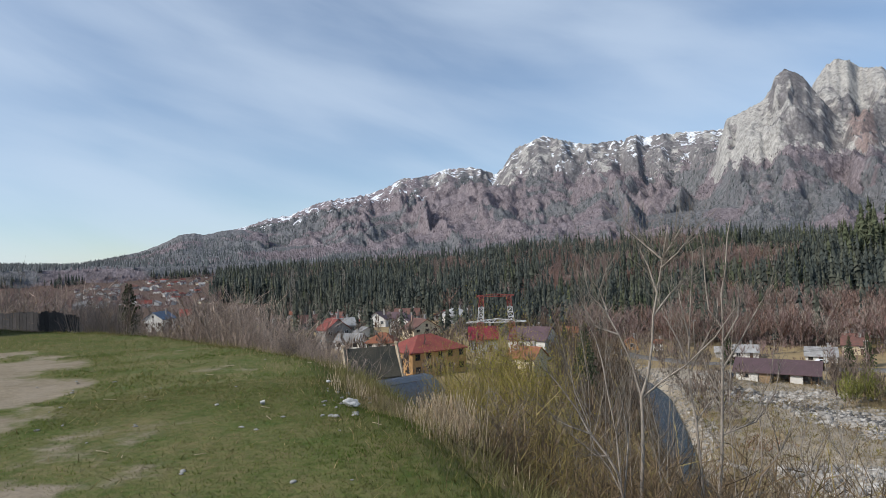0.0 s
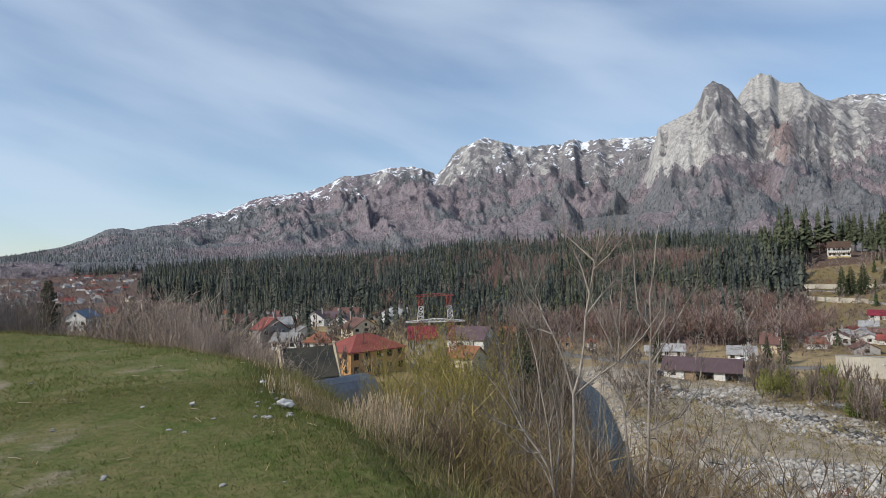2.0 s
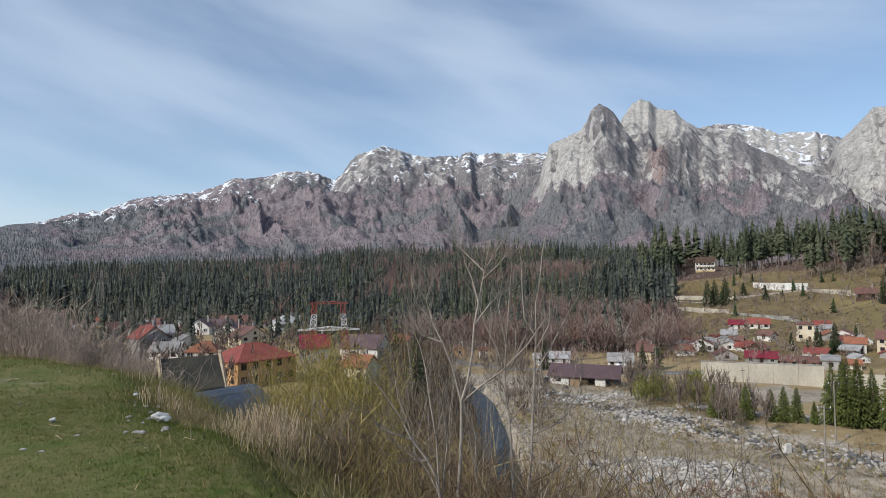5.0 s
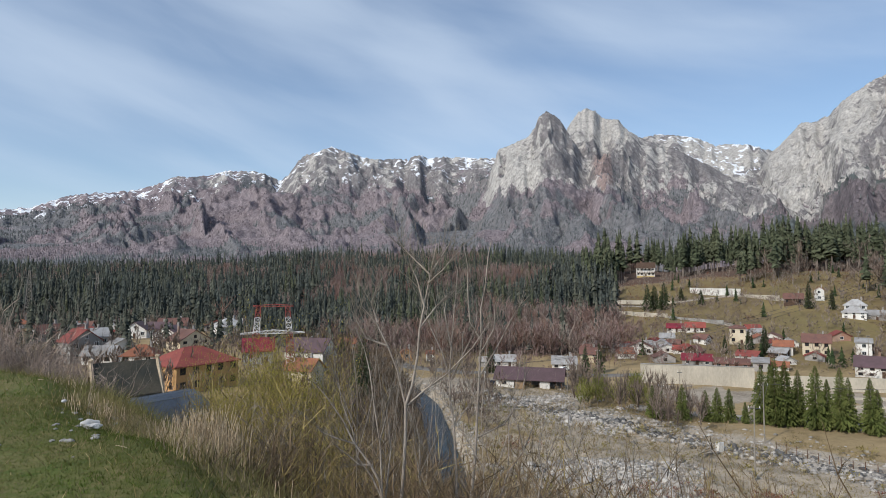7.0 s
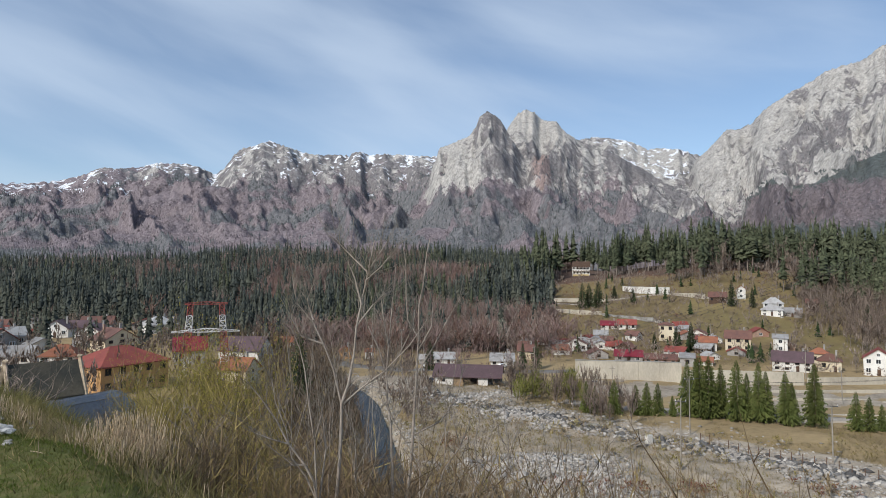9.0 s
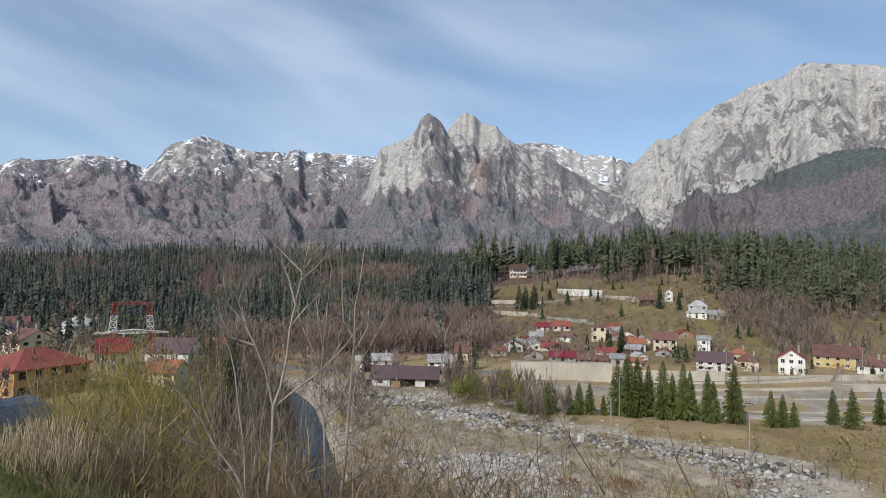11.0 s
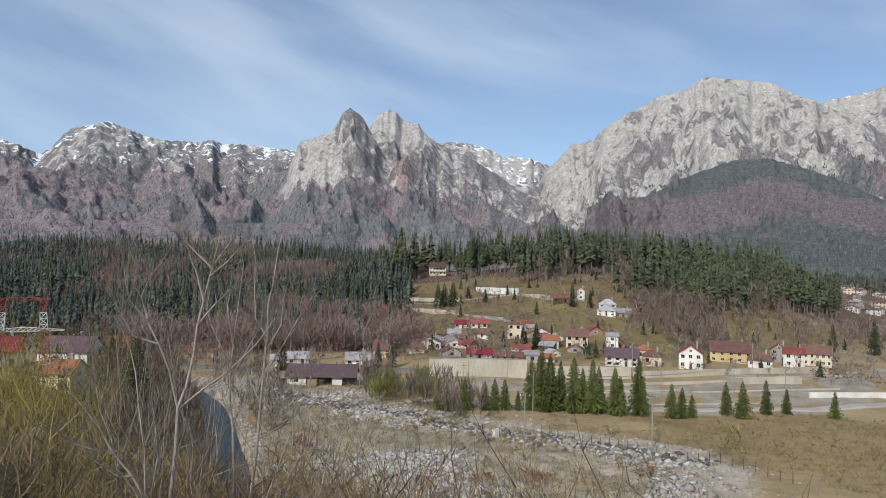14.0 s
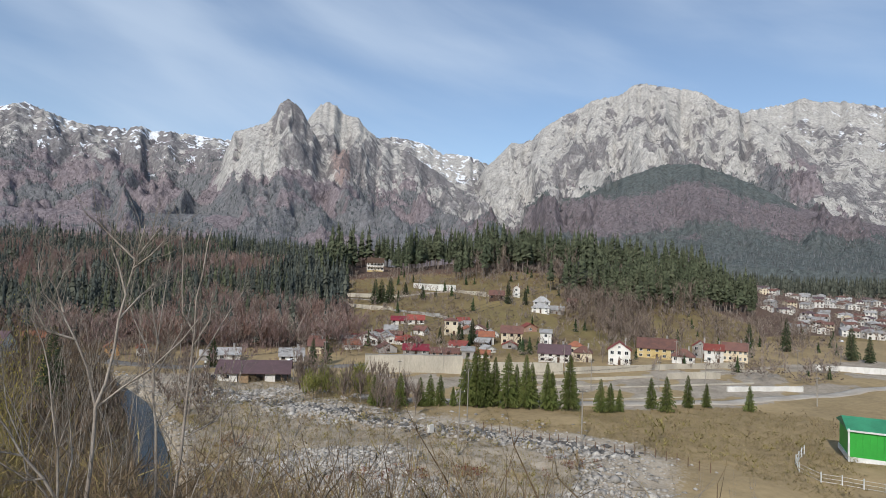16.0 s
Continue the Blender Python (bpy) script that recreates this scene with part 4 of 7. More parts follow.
def house(x, y, w, h, walls, roof, label, kind="side", d=None, turn=0.0, floors=1, pitch=None, chimneys=1, windows=None, door=True, frame_mat=None, name="house", category="house", group="", z=None, seed=None):
    """A house that faces the meadow, turned by so many degrees; h: height of the ridge."""
    rng = random.Random(int(abs(x * 7 + y * 13)) if seed is None else seed)
    az = math.degrees(math.atan2(x, y))
    d = d or w * 0.8
    px, py = x + math.sin(radians(az)) * d / 2, y + math.cos(radians(az)) * d / 2
    z = ground_at(x, y) if z is None else z
    t = thing(name, px, py, z, -az + turn, label, category, group)
    span = w if kind == "front" else d
    rise = pitch if pitch is not None else min(h * 0.45, span * 0.36)
    e = h - rise
    frame_mat = frame_mat or (frame_white if rng.random() < 0.6 else frame_brown)
    part("wall", wall_mesh(w, d, e, h, kind), walls, t)
    if kind == "flat":
        part("roof", box((0, 0, h - 0.15), (w + 0.5, d + 0.5, 0.3)), roof, t)
    else:
        part("roof", roof_mesh(w, d, e, h, kind), roof, t)
    for k in range(chimneys):
        bm = bmesh.new()
        cx, cy = (0.25 * w * (1 - 2 * k) + rng.uniform(-0.3, 0.3), 0.1 * d)
        add_box(bm, (cx, cy, h - rise * 0.25 + 0.35), (0.55, 0.55, 1.3 + rise * 0.4)); add_box(bm, (cx, cy, h + rise * 0.0 + 1.05), (0.72, 0.72, 0.14))
        part("chimney", bm, brick_wall if k % 2 else plaster_grey, t)
    per = e / floors
    n = windows if windows is not None else max(1, int(w / 2.6))
    for f in range(floors):
        zc = per * f + per * 0.56
        ww, wh = min(1.3, w / max(1, n) * 0.5), min(1.4, per * 0.5)
        for i in range(n):
            xc = (i + 0.5 - n / 2) * w / n + rng.uniform(-0.1, 0.1)
            if f == 0 and door and i == n // 2 and n > 1:
                bm = box((0, 0, 0), (0.95, 0.1, 2.05)); bmesh.ops.bevel(bm, geom=bm.edges, offset=0.02, segments=1)
                dr = part("door", bm, frame_brown, t); dr.location = (xc, -d / 2 - 0.02, 1.03)
                continue
            add_window(t, Matrix.Translation((xc, -d / 2 - 0.02, zc)), ww, wh, frame_mat)
        m = max(1, int(d / 3.5))
        for s in (-1, 1):
            for i in range(m):
                if rng.random() < 0.75:
                    add_window(t, Matrix.Translation((s * (w / 2 + 0.02), (i + 0.5 - m / 2) * d / m, zc)) @ Matrix.Rotation(s * math.pi / 2, 4, "Z"), 1.0, wh, frame_mat)
    if kind == "front" and h - e > 2.2:
        add_window(t, Matrix.Translation((0, -d / 2 - 0.02, e + (h - e) * 0.3)), 0.9, 1.0, frame_mat)
    return t


def wall_run(name, pts, height, thick, mat, label, panels=0.0, category="wall", base=None, coping=None):
    """A straight free-standing wall in panels between two points; each panel is a mesh of its own."""
    (ax, ay), (bx, by) = pts
    ln = math.hypot(bx - ax, by - ay)
    turn = math.degrees(math.atan2(by - ay, bx - ax))
    z = min(ground_at(ax, ay), ground_at(bx, by), ground_at((ax + bx) / 2, (ay + by) / 2)) if base is None else base
    t = thing(name, (ax + bx) / 2, (ay + by) / 2, z, turn, label, category)
    n = max(1, round(ln / panels)) if panels else 1
    rng = random.Random(int(ax + ay))
    for i in range(n):
        bm = box(((i + 0.5) * ln / n - ln / 2, rng.uniform(-0.03, 0.03), height / 2 - 0.6 + rng.uniform(-0.04, 0.04)), (ln / n - 0.05, thick, height + 1.2))
        bmesh.ops.bevel(bm, geom=bm.edges, offset=0.04, segments=1)
        part("panel", bm, mat, t)
    if coping:
        part("coping", box((0, 0, height + 0.09), (ln, thick + 0.25, 0.16)), coping, t)
    return t


# ---- the village ----
sheet_blue = material("blue_grey_sheet", (0.10, 0.15, 0.23), 0.5, 0.1, 0.8, 0.2)
guest = house(318.0, 399.7, 14.0, 11.4, plaster_white, timber_dark, 'large white guest house with dark timber balconies', 'side', floors=2, chimneys=2)
for zz, wd in ((3.1, 13.2), (6.0, 9.0)):
    part("balcony", box((0.4, -6.3, zz), (wd, 1.3, 0.22)), timber_dark, guest)
    for i in range(11):
        part("baluster", box((0.4 + (i - 5) * wd / 10.4, -6.88, zz + 0.5), (0.34, 0.10, 0.85)), timber_dark, guest)
part("porch", box((0, -8.6, -1.4), (12.5, 4.6, 4.2)), plaster_yellow, guest, "ochre walled ground floor terrace")
house(274.0, 230.4, 8.6, 6.1, timber_dark, tiles_brown, 'dark log chalet on the hillside', 'side', floors=1)
house(287.8, 226.9, 4.3, 7.1, plaster_white, tiles_orange, 'tall narrow white house with an orange roof', 'front', floors=2)
house(200.3, 230.5, 8.3, 4.0, plaster_white, sheet_crimson, 'low house with a crimson roof', 'side')
house(204.5, 223.2, 8.2, 4.6, plaster_white, tiles_red, 'low white house with a dark red roof', 'side', chimneys=0)
house(200.1, 194.7, 6.1, 7.9, plaster_cream, tiles_brown, 'tall cream house with a shallow brown roof', 'hip', floors=2, pitch=1.0)
house(178.5, 211.2, 5.8, 5.1, plaster_cream, sheet_grey, 'cream cottage with a grey roof', 'side')
house(158.2, 203.0, 9.7, 5.6, plaster_white, tiles_brown, 'white house with a reddish brown roof', 'front', floors=1)
house(172.2, 193.1, 7.5, 3.9, plaster_white, tiles_red, 'small white house with a red roof', 'hip')
house(160.4, 174.4, 9.8, 4.1, plaster_grey, sheet_crimson, 'low building with a crimson sheet roof behind the wall', 'side', chimneys=0)
house(167.8, 166.1, 11.1, 3.1, brick_wall, tiles_brown, 'long low house with a reddish brown roof', 'side')
house(136.1, 204.2, 7.1, 5.9, brick_wall, tiles_brown, 'brick house with a brown roof', 'side', floors=2)
house(154.6, 232.8, 5.2, 2.8, plaster_white, sheet_grey, 'white cottage with a grey hipped roof', 'hip')
house(118.3, 194.5, 8.4, 3.4, plaster_white, sheet_grey, 'long white house with a grey roof', 'side')
house(198.2, 171.5, 6.3, 5.6, plaster_white, tiles_orange, 'white house with an orange brown roof', 'side')
house(207.7, 165.5, 9.1, 7.9, plaster_cream, tiles_brown, 'unfinished two storey house with open bays', 'side', floors=2, frame_mat=frame_brown)
house(178.2, 156.1, 5.7, 3.0, plaster_white, tiles_orange, 'small house with an orange roof', 'side')
house(171.7, 157.6, 4.7, 4.5, plaster_grey, sheet_grey, 'grey shed with a sheet metal roof', 'lean', chimneys=0, name='shed', category='shed')
house(220.6, 157.0, 4.9, 6.8, plaster_white, sheet_grey, 'narrow white house with a blank gable', 'lean', floors=2, windows=1, chimneys=0)
house(195.4, 134.9, 11.9, 6.4, plaster_white, tiles_purple, 'long house with a dark purple roof and yellow middle', 'side', floors=2)
house(213.5, 137.3, 5.4, 6.3, plaster_cream, tiles_orange, 'house with a steep orange roof', 'hip')
house(206.8, 129.5, 6.7, 6.0, plaster_cream, tiles_brown, 'cream house with a brown roof', 'hip')
house(212.5, 117.3, 8.1, 8.7, plaster_white, tiles_red, 'white gabled house with a red roof', 'front', floors=2)
house(245.8, 118.6, 15.5, 8.2, plaster_yellow, tiles_brown, 'long yellow building with a brown roof', 'side', floors=2)
house(239.3, 104.4, 8.4, 5.7, plaster_white, tiles_brown, 'small white house with a brown hipped roof', 'hip')
house(263.1, 107.5, 6.2, 7.5, plaster_grey, tiles_red, 'grey house with a red roof', 'front', floors=2)
house(251.2, 97.2, 7.0, 7.5, plaster_white, tiles_red, 'white house with a red mansard roof and balcony', 'side', floors=2)
house(264.0, 93.6, 9.5, 7.7, plaster_cream, tiles_brown, 'large cream house with a brown roof', 'side', floors=2, windows=5)
house(274, 199, 9.5, 5.6, plaster_white, sheet_grey, 'white wing of the villa with grey sheet roofs', 'hip', floors=2)
house(282, 194, 8.0, 4.6, plaster_grey, sheet_grey, 'grey wing of the villa with a sheet roof', 'side', floors=2)
house(280.5, 203, 9.0, 7.6, plaster_white, sheet_grey, 'main block of the villa with grey hipped roof', 'hip', floors=2)
house(298.2, 194.6, 5.3, 6.6, timber_dark, tiles_brown, 'brown log cabin above the villa', 'side', chimneys=0)
house(-35.2, 191.7, 8.4, 9.1, plaster_grey, tiles_red, 'grey house with a steep red roof', 'front', turn=28, floors=2)
house(-28.9, 186.6, 8.0, 4.8, plaster_white, sheet_grey, 'white house with a pale grey sheet roof', 'side', turn=-24)
house(-18.5, 179.9, 8.4, 5.2, plaster_white, tiles_orange, 'house with a rust orange hipped roof', 'hip', turn=-20)
house(-8.5, 208.7, 10.2, 6.8, plaster_cream, tiles_brown, 'white gabled house with a dark brown roof and two chimneys', 'front', turn=30, floors=2, chimneys=2)
house(-4.7, 135.8, 14.6, 8.6, plaster_orange, tiles_red, 'orange house with a broad red hipped roof', 'hip', turn=34, floors=2, d=11.5, pitch=3.0, chimneys=0, frame_mat=frame_brown)
house(10.2, 168.5, 7.6, 6.8, plaster_grey, sheet_crimson, 'building with a crimson sheet roof behind the pylon', 'side', d=8)
house(25.0, 176.0, 12.0, 8.0, plaster_white, tiles_purple, 'white walled hall with a dull purple roof', 'side', turn=-28, d=9, windows=0, chimneys=0, door=False)
house(18.8, 144.8, 7.7, 5.9, plaster_cream, tiles_orange, 'cream house with an orange tiled roof', 'side', turn=-32, floors=2)
house(-29.0, 221.4, 7.0, 3.8, plaster_white, sheet_grey, 'white shed with a grey roof', 'front', turn=20, chimneys=0)
house(-46.9, 256.0, 7.8, 5.2, plaster_white, tiles_red, 'house with a bright red roof', 'side')
house(-36.8, 280.3, 6.1, 3.6, plaster_white, tiles_red, 'small house with a pinkish red roof', 'hip')
house(47.0, 307.0, 9.7, 4.3, plaster_white, sheet_grey, 'pale house with a grey roof by the wood', 'side')
house(55.3, 274.4, 9.2, 4.8, brick_wall, tiles_orange, 'house with an orange roof by the wood', 'side')
house(-86.2, 336.5, 8.5, 3.9, plaster_white, tiles_orange, 'white house with an orange roof far down the valley', 'hip')
house(68.7, 227.7, 4.6, 4.9, plaster_orange, tiles_orange, 'little orange house by the road', 'front')
house(77.1, 224.2, 3.1, 4.1, plaster_white, tiles_orange, 'small house with a rust roof by the road', 'side')
house(96.3, 198.5, 7.7, 4.3, plaster_white, sheet_grey, 'white house with a weathered grey roof', 'side')
house(113.8, 187.0, 8.3, 3.8, plaster_white, sheet_grey, 'long low house with a grey roof', 'side')
house(132.3, 199.1, 7.1, 5.4, plaster_cream, tiles_brown, 'two storey house with a red brown roof', 'side', floors=2)
house(90.8, 202.1, 4.6, 3.5, plaster_grey, sheet_grey, 'grey outbuilding with a sheet roof', 'side', chimneys=0)
house(-130.6, 280.4, 8.8, 8.9, plaster_white, sheet_blue, 'white gabled house with a blue grey roof', 'front', turn=-25, d=14)
house(-126.4, 298.1, 4.6, 9.1, plaster_white, tiles_red, 'white house with a red roof below the rim', 'side', d=8)
house(-91.5, 290.4, 12.2, 3.1, plaster_white, sheet_grey, 'long flat grey roofed hall', 'flat', chimneys=0, windows=6)
house(-77.8, 286.1, 7.2, 3.7, plaster_cream, sheet_grey, 'low grey roofed building', 'side', chimneys=0)
house(-51.4, 183.6, 7.1, 3.9, plaster_grey, sheet_grey, 'small sheet roofed shed below the rim', 'lean', chimneys=0, name='shed', category='shed')


def open_barn():
    """Long low barn with a purple roof and open bays."""
    az = math.degrees(math.atan2(84, 158))
    t = thing("barn", 86.5, 161.0, ground_at(84, 157), -az - 8, "low barn with a dull purple roof and open bays", "barn")
    w, d, e, h = 19.0, 9.0, 3.0, 5.6
    part("roof", roof_mesh(w, d, e, h, "side", 0.7), tiles_purple, t)
    part("back_wall", box((0, d / 2 - 0.2, e / 2 - 0.5), (w, 0.3, e + 0.8)), plaster_grey, t)
    for x0, x1, m in ((-9.4, -4.2, plaster_white), (-3.9, -1.2, timber_pale), (3.2, 6.0, plaster_white)):
        part("front_wall", box(((x0 + x1) / 2, -d / 2 + 0.15, e / 2 - 0.5), (x1 - x0, 0.3, e + 0.8)), m, t)
    for x in (-9.3, 0.6, 3.0, 7.8, 9.3):
        part("post", box((x, -d / 2 + 0.2, e / 2 - 0.4), (0.25, 0.25, e + 0.8)), timber_dark, t)
    add_window(t, Matrix.Translation((-7.0, -d / 2 - 0.03, 1.5)), 1.3, 0.9, frame_brown)


open_barn()


def lean_to_tent():
    """The long dark tarred roof on timber A-frames just below the rim."""
    az = -7.1
    x, y = polar(az, 60)
    top = EYE_Z + 60 * math.tan(radians(-6.7))
    t = thing("roofed_store", x, y, ground_at(x, y), -az + 14, "dark tar-paper roof on timber A-frames", "shed")
    h = top - ground_at(x, y)
    w, d = 4.6, 3.4
    part("roof", roof_mesh(w, d, h - 2.4, h, "side", 0.2), tar_paper, t)
    part("wall", wall_mesh(w - 0.6, d - 0.8, h - 2.3, h - 0.3, "side", 1.0), timber_dark, t)
    for s in (-1, 1):
        for q in (-1, 1):
            bm = bmesh.new()
            add_strut(bm, (s * (w / 2 + 0.35), q * (d / 2 + 0.2), h - 3.0), (s * (w / 2 + 0.35), -q * 0.15, h + 0.35), 0.17)
            part("rafter", bm, timber_bleached, t)


tar_paper = material("tar_paper", (0.038, 0.040, 0.034), 0.85, 0.25, 0.8, 0.3, tint=(0.085, 0.075, 0.055))
lean_to_tent()


def metal_sheets():
    """Corrugated sheets over a store below the bank."""
    x, y = polar(-4.4, 30)
    t = thing("sheet_roof", x, y, ground_at(x, y), 38, "rounded roof of blue grey corrugated sheets", "roof")
    top = EYE_Z + 30 * math.tan(radians(-9.6)) - ground_at(x, y)
    for i in range(6):
        bm = bmesh.new()
        for k in range(9):
            a0, a1 = math.pi * (0.12 + 0.76 * k / 9), math.pi * (0.12 + 0.76 * (k + 1) / 9)
            r = 1.9 + 0.02 * (k % 2)
            p = [(i * 0.62 - 2.1, r * math.cos(a), top - 1.9 + r * math.sin(a)) for a in (a0, a1)]
            q = [(i * 0.62 - 1.5, r * math.cos(a), top - 1.88 + r * math.sin(a)) for a in (a0, a1)]
            bm.faces.new([bm.verts.new(v) for v in (p[0], q[0], q[1], p[1])])
        bmesh.ops.solidify(bm, geom=bm.faces, thickness=0.03)
        part("sheet", bm, sheet_bluish, t)
    for s in (-1, 1):
        part("wall", box((-0.25, s * 1.68, (top - 1.4) / 2 - 0.5), (3.7, 0.12, top - 0.6)), timber_dark, t)


sheet_bluish = material("blue_grey_corrugated", (0.22, 0.26, 0.32), 0.4, 0.15, 1.0, 0.2, tint=(0.14, 0.17, 0.22), metal=0.4, each=0.15)
metal_sheets()


# ---- power line tower ----
def lattice(t, name, base, top, w0, w1, steps, mat, bar=0.065):
    """A square lattice column between two heights."""
    bm = bmesh.new()
    base, top = Vector(base), Vector(top)
    corner = [(-1, -1), (1, -1), (1, 1), (-1, 1)]
    at = lambda f, c: base.lerp(top, f) + Vector((c[0], c[1], 0)) * (w0 + (w1 - w0) * f) / 2
    for c in corner:
        add_strut(bm, at(0, c), at(1, c), bar * 1.3)
    for i in range(steps):
        f0, f1 = i / steps, (i + 1) / steps
        for k in range(4):
            a, b = corner[k], corner[(k + 1) % 4]
            if i % 2:
                a, b = b, a
            add_strut(bm, at(f0, a), at(f1, b), bar)
            add_strut(bm, at(f1, a), at(f1, b), bar * 0.8)
    return part(name, bm, mat, t)


def truss(t, name, a, b, depth, width, steps, mat, taper=1.0, bar=0.05):
    bm = bmesh.new()
    a, b = Vector(a), Vector(b)
    side = Vector((0, width / 2, 0))

    def pts(f):
        k = 1 - (1 - taper) * abs(2 * f - 1)
        c = a.lerp(b, f)
        return [c + side * k, c - side * k, c + side * k + Vector((0, 0, depth * k)), c - side * k + Vector((0, 0, depth * k))]
    for i in range(steps):
        p, q = pts(i / steps), pts((i + 1) / steps)
        for k in range(4):
            add_strut(bm, p[k], q[k], bar)
        for u, v in ((0, 2), (1, 3), (0, 1), (2, 3)):
            add_strut(bm, p[u], q[v], bar * 0.8)
            add_strut(bm, q[u], q[v], bar * 0.7)
    return part(name, bm, mat, t)


PYLON = (12.3, 149.5)


def pylon():
    x, y = PYLON
    z = ground_at(x, y)
    t = thing("transmission_tower", x, y, z, -6, "red and white lattice portal tower for power lines", "pylon")
    H = EYE_Z + 150 * math.tan(radians(-2.45)) - z
    arm = H - 6.2
    for s in (-1, 1):
        x0, x1 = s * 4.4, s * 3.3
        cut = [(-0.5, arm * 0.22, steel_white), (arm * 0.22, arm * 0.42, steel_white), (arm * 0.42, arm, steel_red), (arm, arm + 3.7, steel_white), (arm + 3.7, H, steel_red)]
        for lo, hi, m in cut:
            f = lambda v: x0 + (x1 - x0) * max(0, v) / H
            wd = lambda v: 2.1 - 1.1 * max(0, v) / H
            lattice(t, "leg_section", (f(lo), 0, lo), (f(hi), 0, hi), wd(lo), wd(hi), max(2, round((hi - lo) / 1.1)), m)
    truss(t, "crossarm", (-7.3, 0, arm - 0.1), (7.3, 0, arm - 0.1), 0.85, 1.3, 16, steel_white, 0.25, 0.06)
    truss(t, "top_beam", (-4.6, 0, H), (4.6, 0, H), 0.6, 0.9, 10, steel_red, 0.5, 0.05)
    for px in (-7.1, 0, 7.1):
        bm = bmesh.new()
        for k in range(5):
            add_strut(bm, (px, 0, arm - 0.3 - 0.22 * k), (px, 0, arm - 0.42 - 0.22 * k), 0.14, 0.10, 6)
        add_strut(bm, (px, 0, arm), (px, 0, arm - 1.4), 0.03)
        part("insulator", bm, steel_dark, t)
    return [Matrix.Translation((x, y, z)) @ Matrix.Rotation(radians(-6), 4, "Z") @ Vector((p, 0, arm - 1.4)) for p in (-7.1, 0, 7.1)]


WIRE_ENDS = pylon()


def thin_line(name, pts, radius, mat):
    """One unbroken thin wire through the points."""
    V, F = [], []
    for i, p in enumerate(pts):
        p = Vector(p)
        V += [p + Vector((0, 0, radius)), p + Vector((radius, -radius, -radius * 0.5)), p + Vector((-radius, radius, -radius * 0.5))]
        if i:
            F += [(3 * i - 3 + k, 3 * i - 3 + (k + 1) % 3, 3 * i + (k + 1) % 3, 3 * i + k) for k in range(3)]
    return mesh_np(name, np.array(V), np.array(F), [mat])


def wire(a, b, sag, radius, label="thin dark overhead wire"):
    a, b = Vector(a), Vector(b)
    pts = [a.lerp(b, i / 24) - Vector((0, 0, sag * 4 * (i / 24) * (1 - i / 24))) for i in range(25)]
    return tagged(thin_line("overhead_wire", pts, radius, steel_dark), label, "cable", "overhead wires")


for i, p in enumerate(WIRE_ENDS):
    wire(p, p + Vector((-190, 260, 8)), 7, 0.022)
    wire(p, (70 + 6 * i, 40 + 3 * i, 4), 9, 0.016)


def far_tower(x, y, h):
    z = ground_at(x, y)
    t = thing("lattice_mast", x, y, z, 10, "distant grey lattice mast", "pylon")
    lattice(t, "mast", (0, 0, 0), (0, 0, h), h * 0.16, h * 0.03, 12, pole_grey, 0.12)
    for f in (0.72, 0.86):
        bm = bmesh.new()
        add_strut(bm, (-h * 0.12, 0, h * f), (h * 0.12, 0, h * f), 0.14)
        part("crossarm", bm, pole_grey, t)


far_tower(*polar(-13.9, 420), 28)
far_tower(*polar(-9.3, 470), 26)


# ---- walls, roads ----
wall_run("concrete_wall", ((120.7, 154.8), (146.4, 136.6)), 6.0, 0.5, concrete, "tall pale concrete retaining wall with weathered panels", 6.3, coping=concrete_grey)
wall_run("lower_wall", ((146.9, 136.2), (175.5, 117.6)), 3.9, 0.5, concrete, "pale concrete wall behind the spruces", 5.8)
wall_run("low_wall", ((176.2, 117.0), (252, 86)), 2.6, 0.4, concrete, "low weathered concrete wall below the houses", 8.0)
wall_run("broken_wall", ((197.5, 91.5), (215, 81)), 2.1, 0.5, concrete, "short piece of pale concrete wall", 5.0)
wall_run("block_wall", ((190, 69.5), (212, 55.2)), 1.7, 0.5, plaster_white, "row of white concrete blocks", 2.6)
wall_run("boundary_wall", ((272, 66.5), (290, 42)), 2.2, 0.3, plaster_white, "long whitewashed boundary wall", 4.0)
wall_run("hill_wall", ((281.6, 311), (280.5, 270)), 4.0, 0.5, plaster_white, "white retaining wall along the hillside road", 7.0, base=-8.3)
wall_run("hill_wall", ((280.2, 268), (279, 243)), 2.6, 0.5, concrete, "white retaining wall along the hillside road", 7.0, base=-10.0)
wall_run("hill_wall", ((218, 328), (230, 322)), 3.6, 0.5, plaster_white, "short white retaining wall by the wood", 6.0)
wall_run("road_parapet", ((212.5, 312.6), (220.3, 260)), 1.5, 0.35, concrete, "pale concrete parapet of the hill road", 6.0, base=-18.2)
wall_run("road_parapet", ((220.3, 259), (223.5, 225.5)), 1.5, 0.35, concrete_grey, "pale concrete parapet of the hill road", 6.0, base=-19.6)
wall_run("road_parapet", ((231, 321), (274.2, 288.7)), 1.3, 0.35, concrete, "pale concrete parapet of the hill road", 6.0, base=-13.0)

for ax, ay, bx, by, hh in ((127, 118, 168, 96, 0.55), (150, 116, 196, 96, 0.7), (168, 92, 214, 70, 0.5), (205, 98, 250, 78, 0.8), (140, 92, 176, 71, 0.35)):
    wall_run("slab_step", ((ax, ay), (bx, by)), hh, 0.6, concrete, "low broken concrete step of the old factory floor", 7.5)

asphalt = material("worn_asphalt", (0.16, 0.15, 0.14), 0.9, 0.15, 0.6, 0.2, tint=(0.19, 0.18, 0.165))
pale_road = material("pale_dusty_road", (0.40, 0.36, 0.31), 0.9, 0.12, 0.6, 0.2, tint=(0.32, 0.28, 0.23))


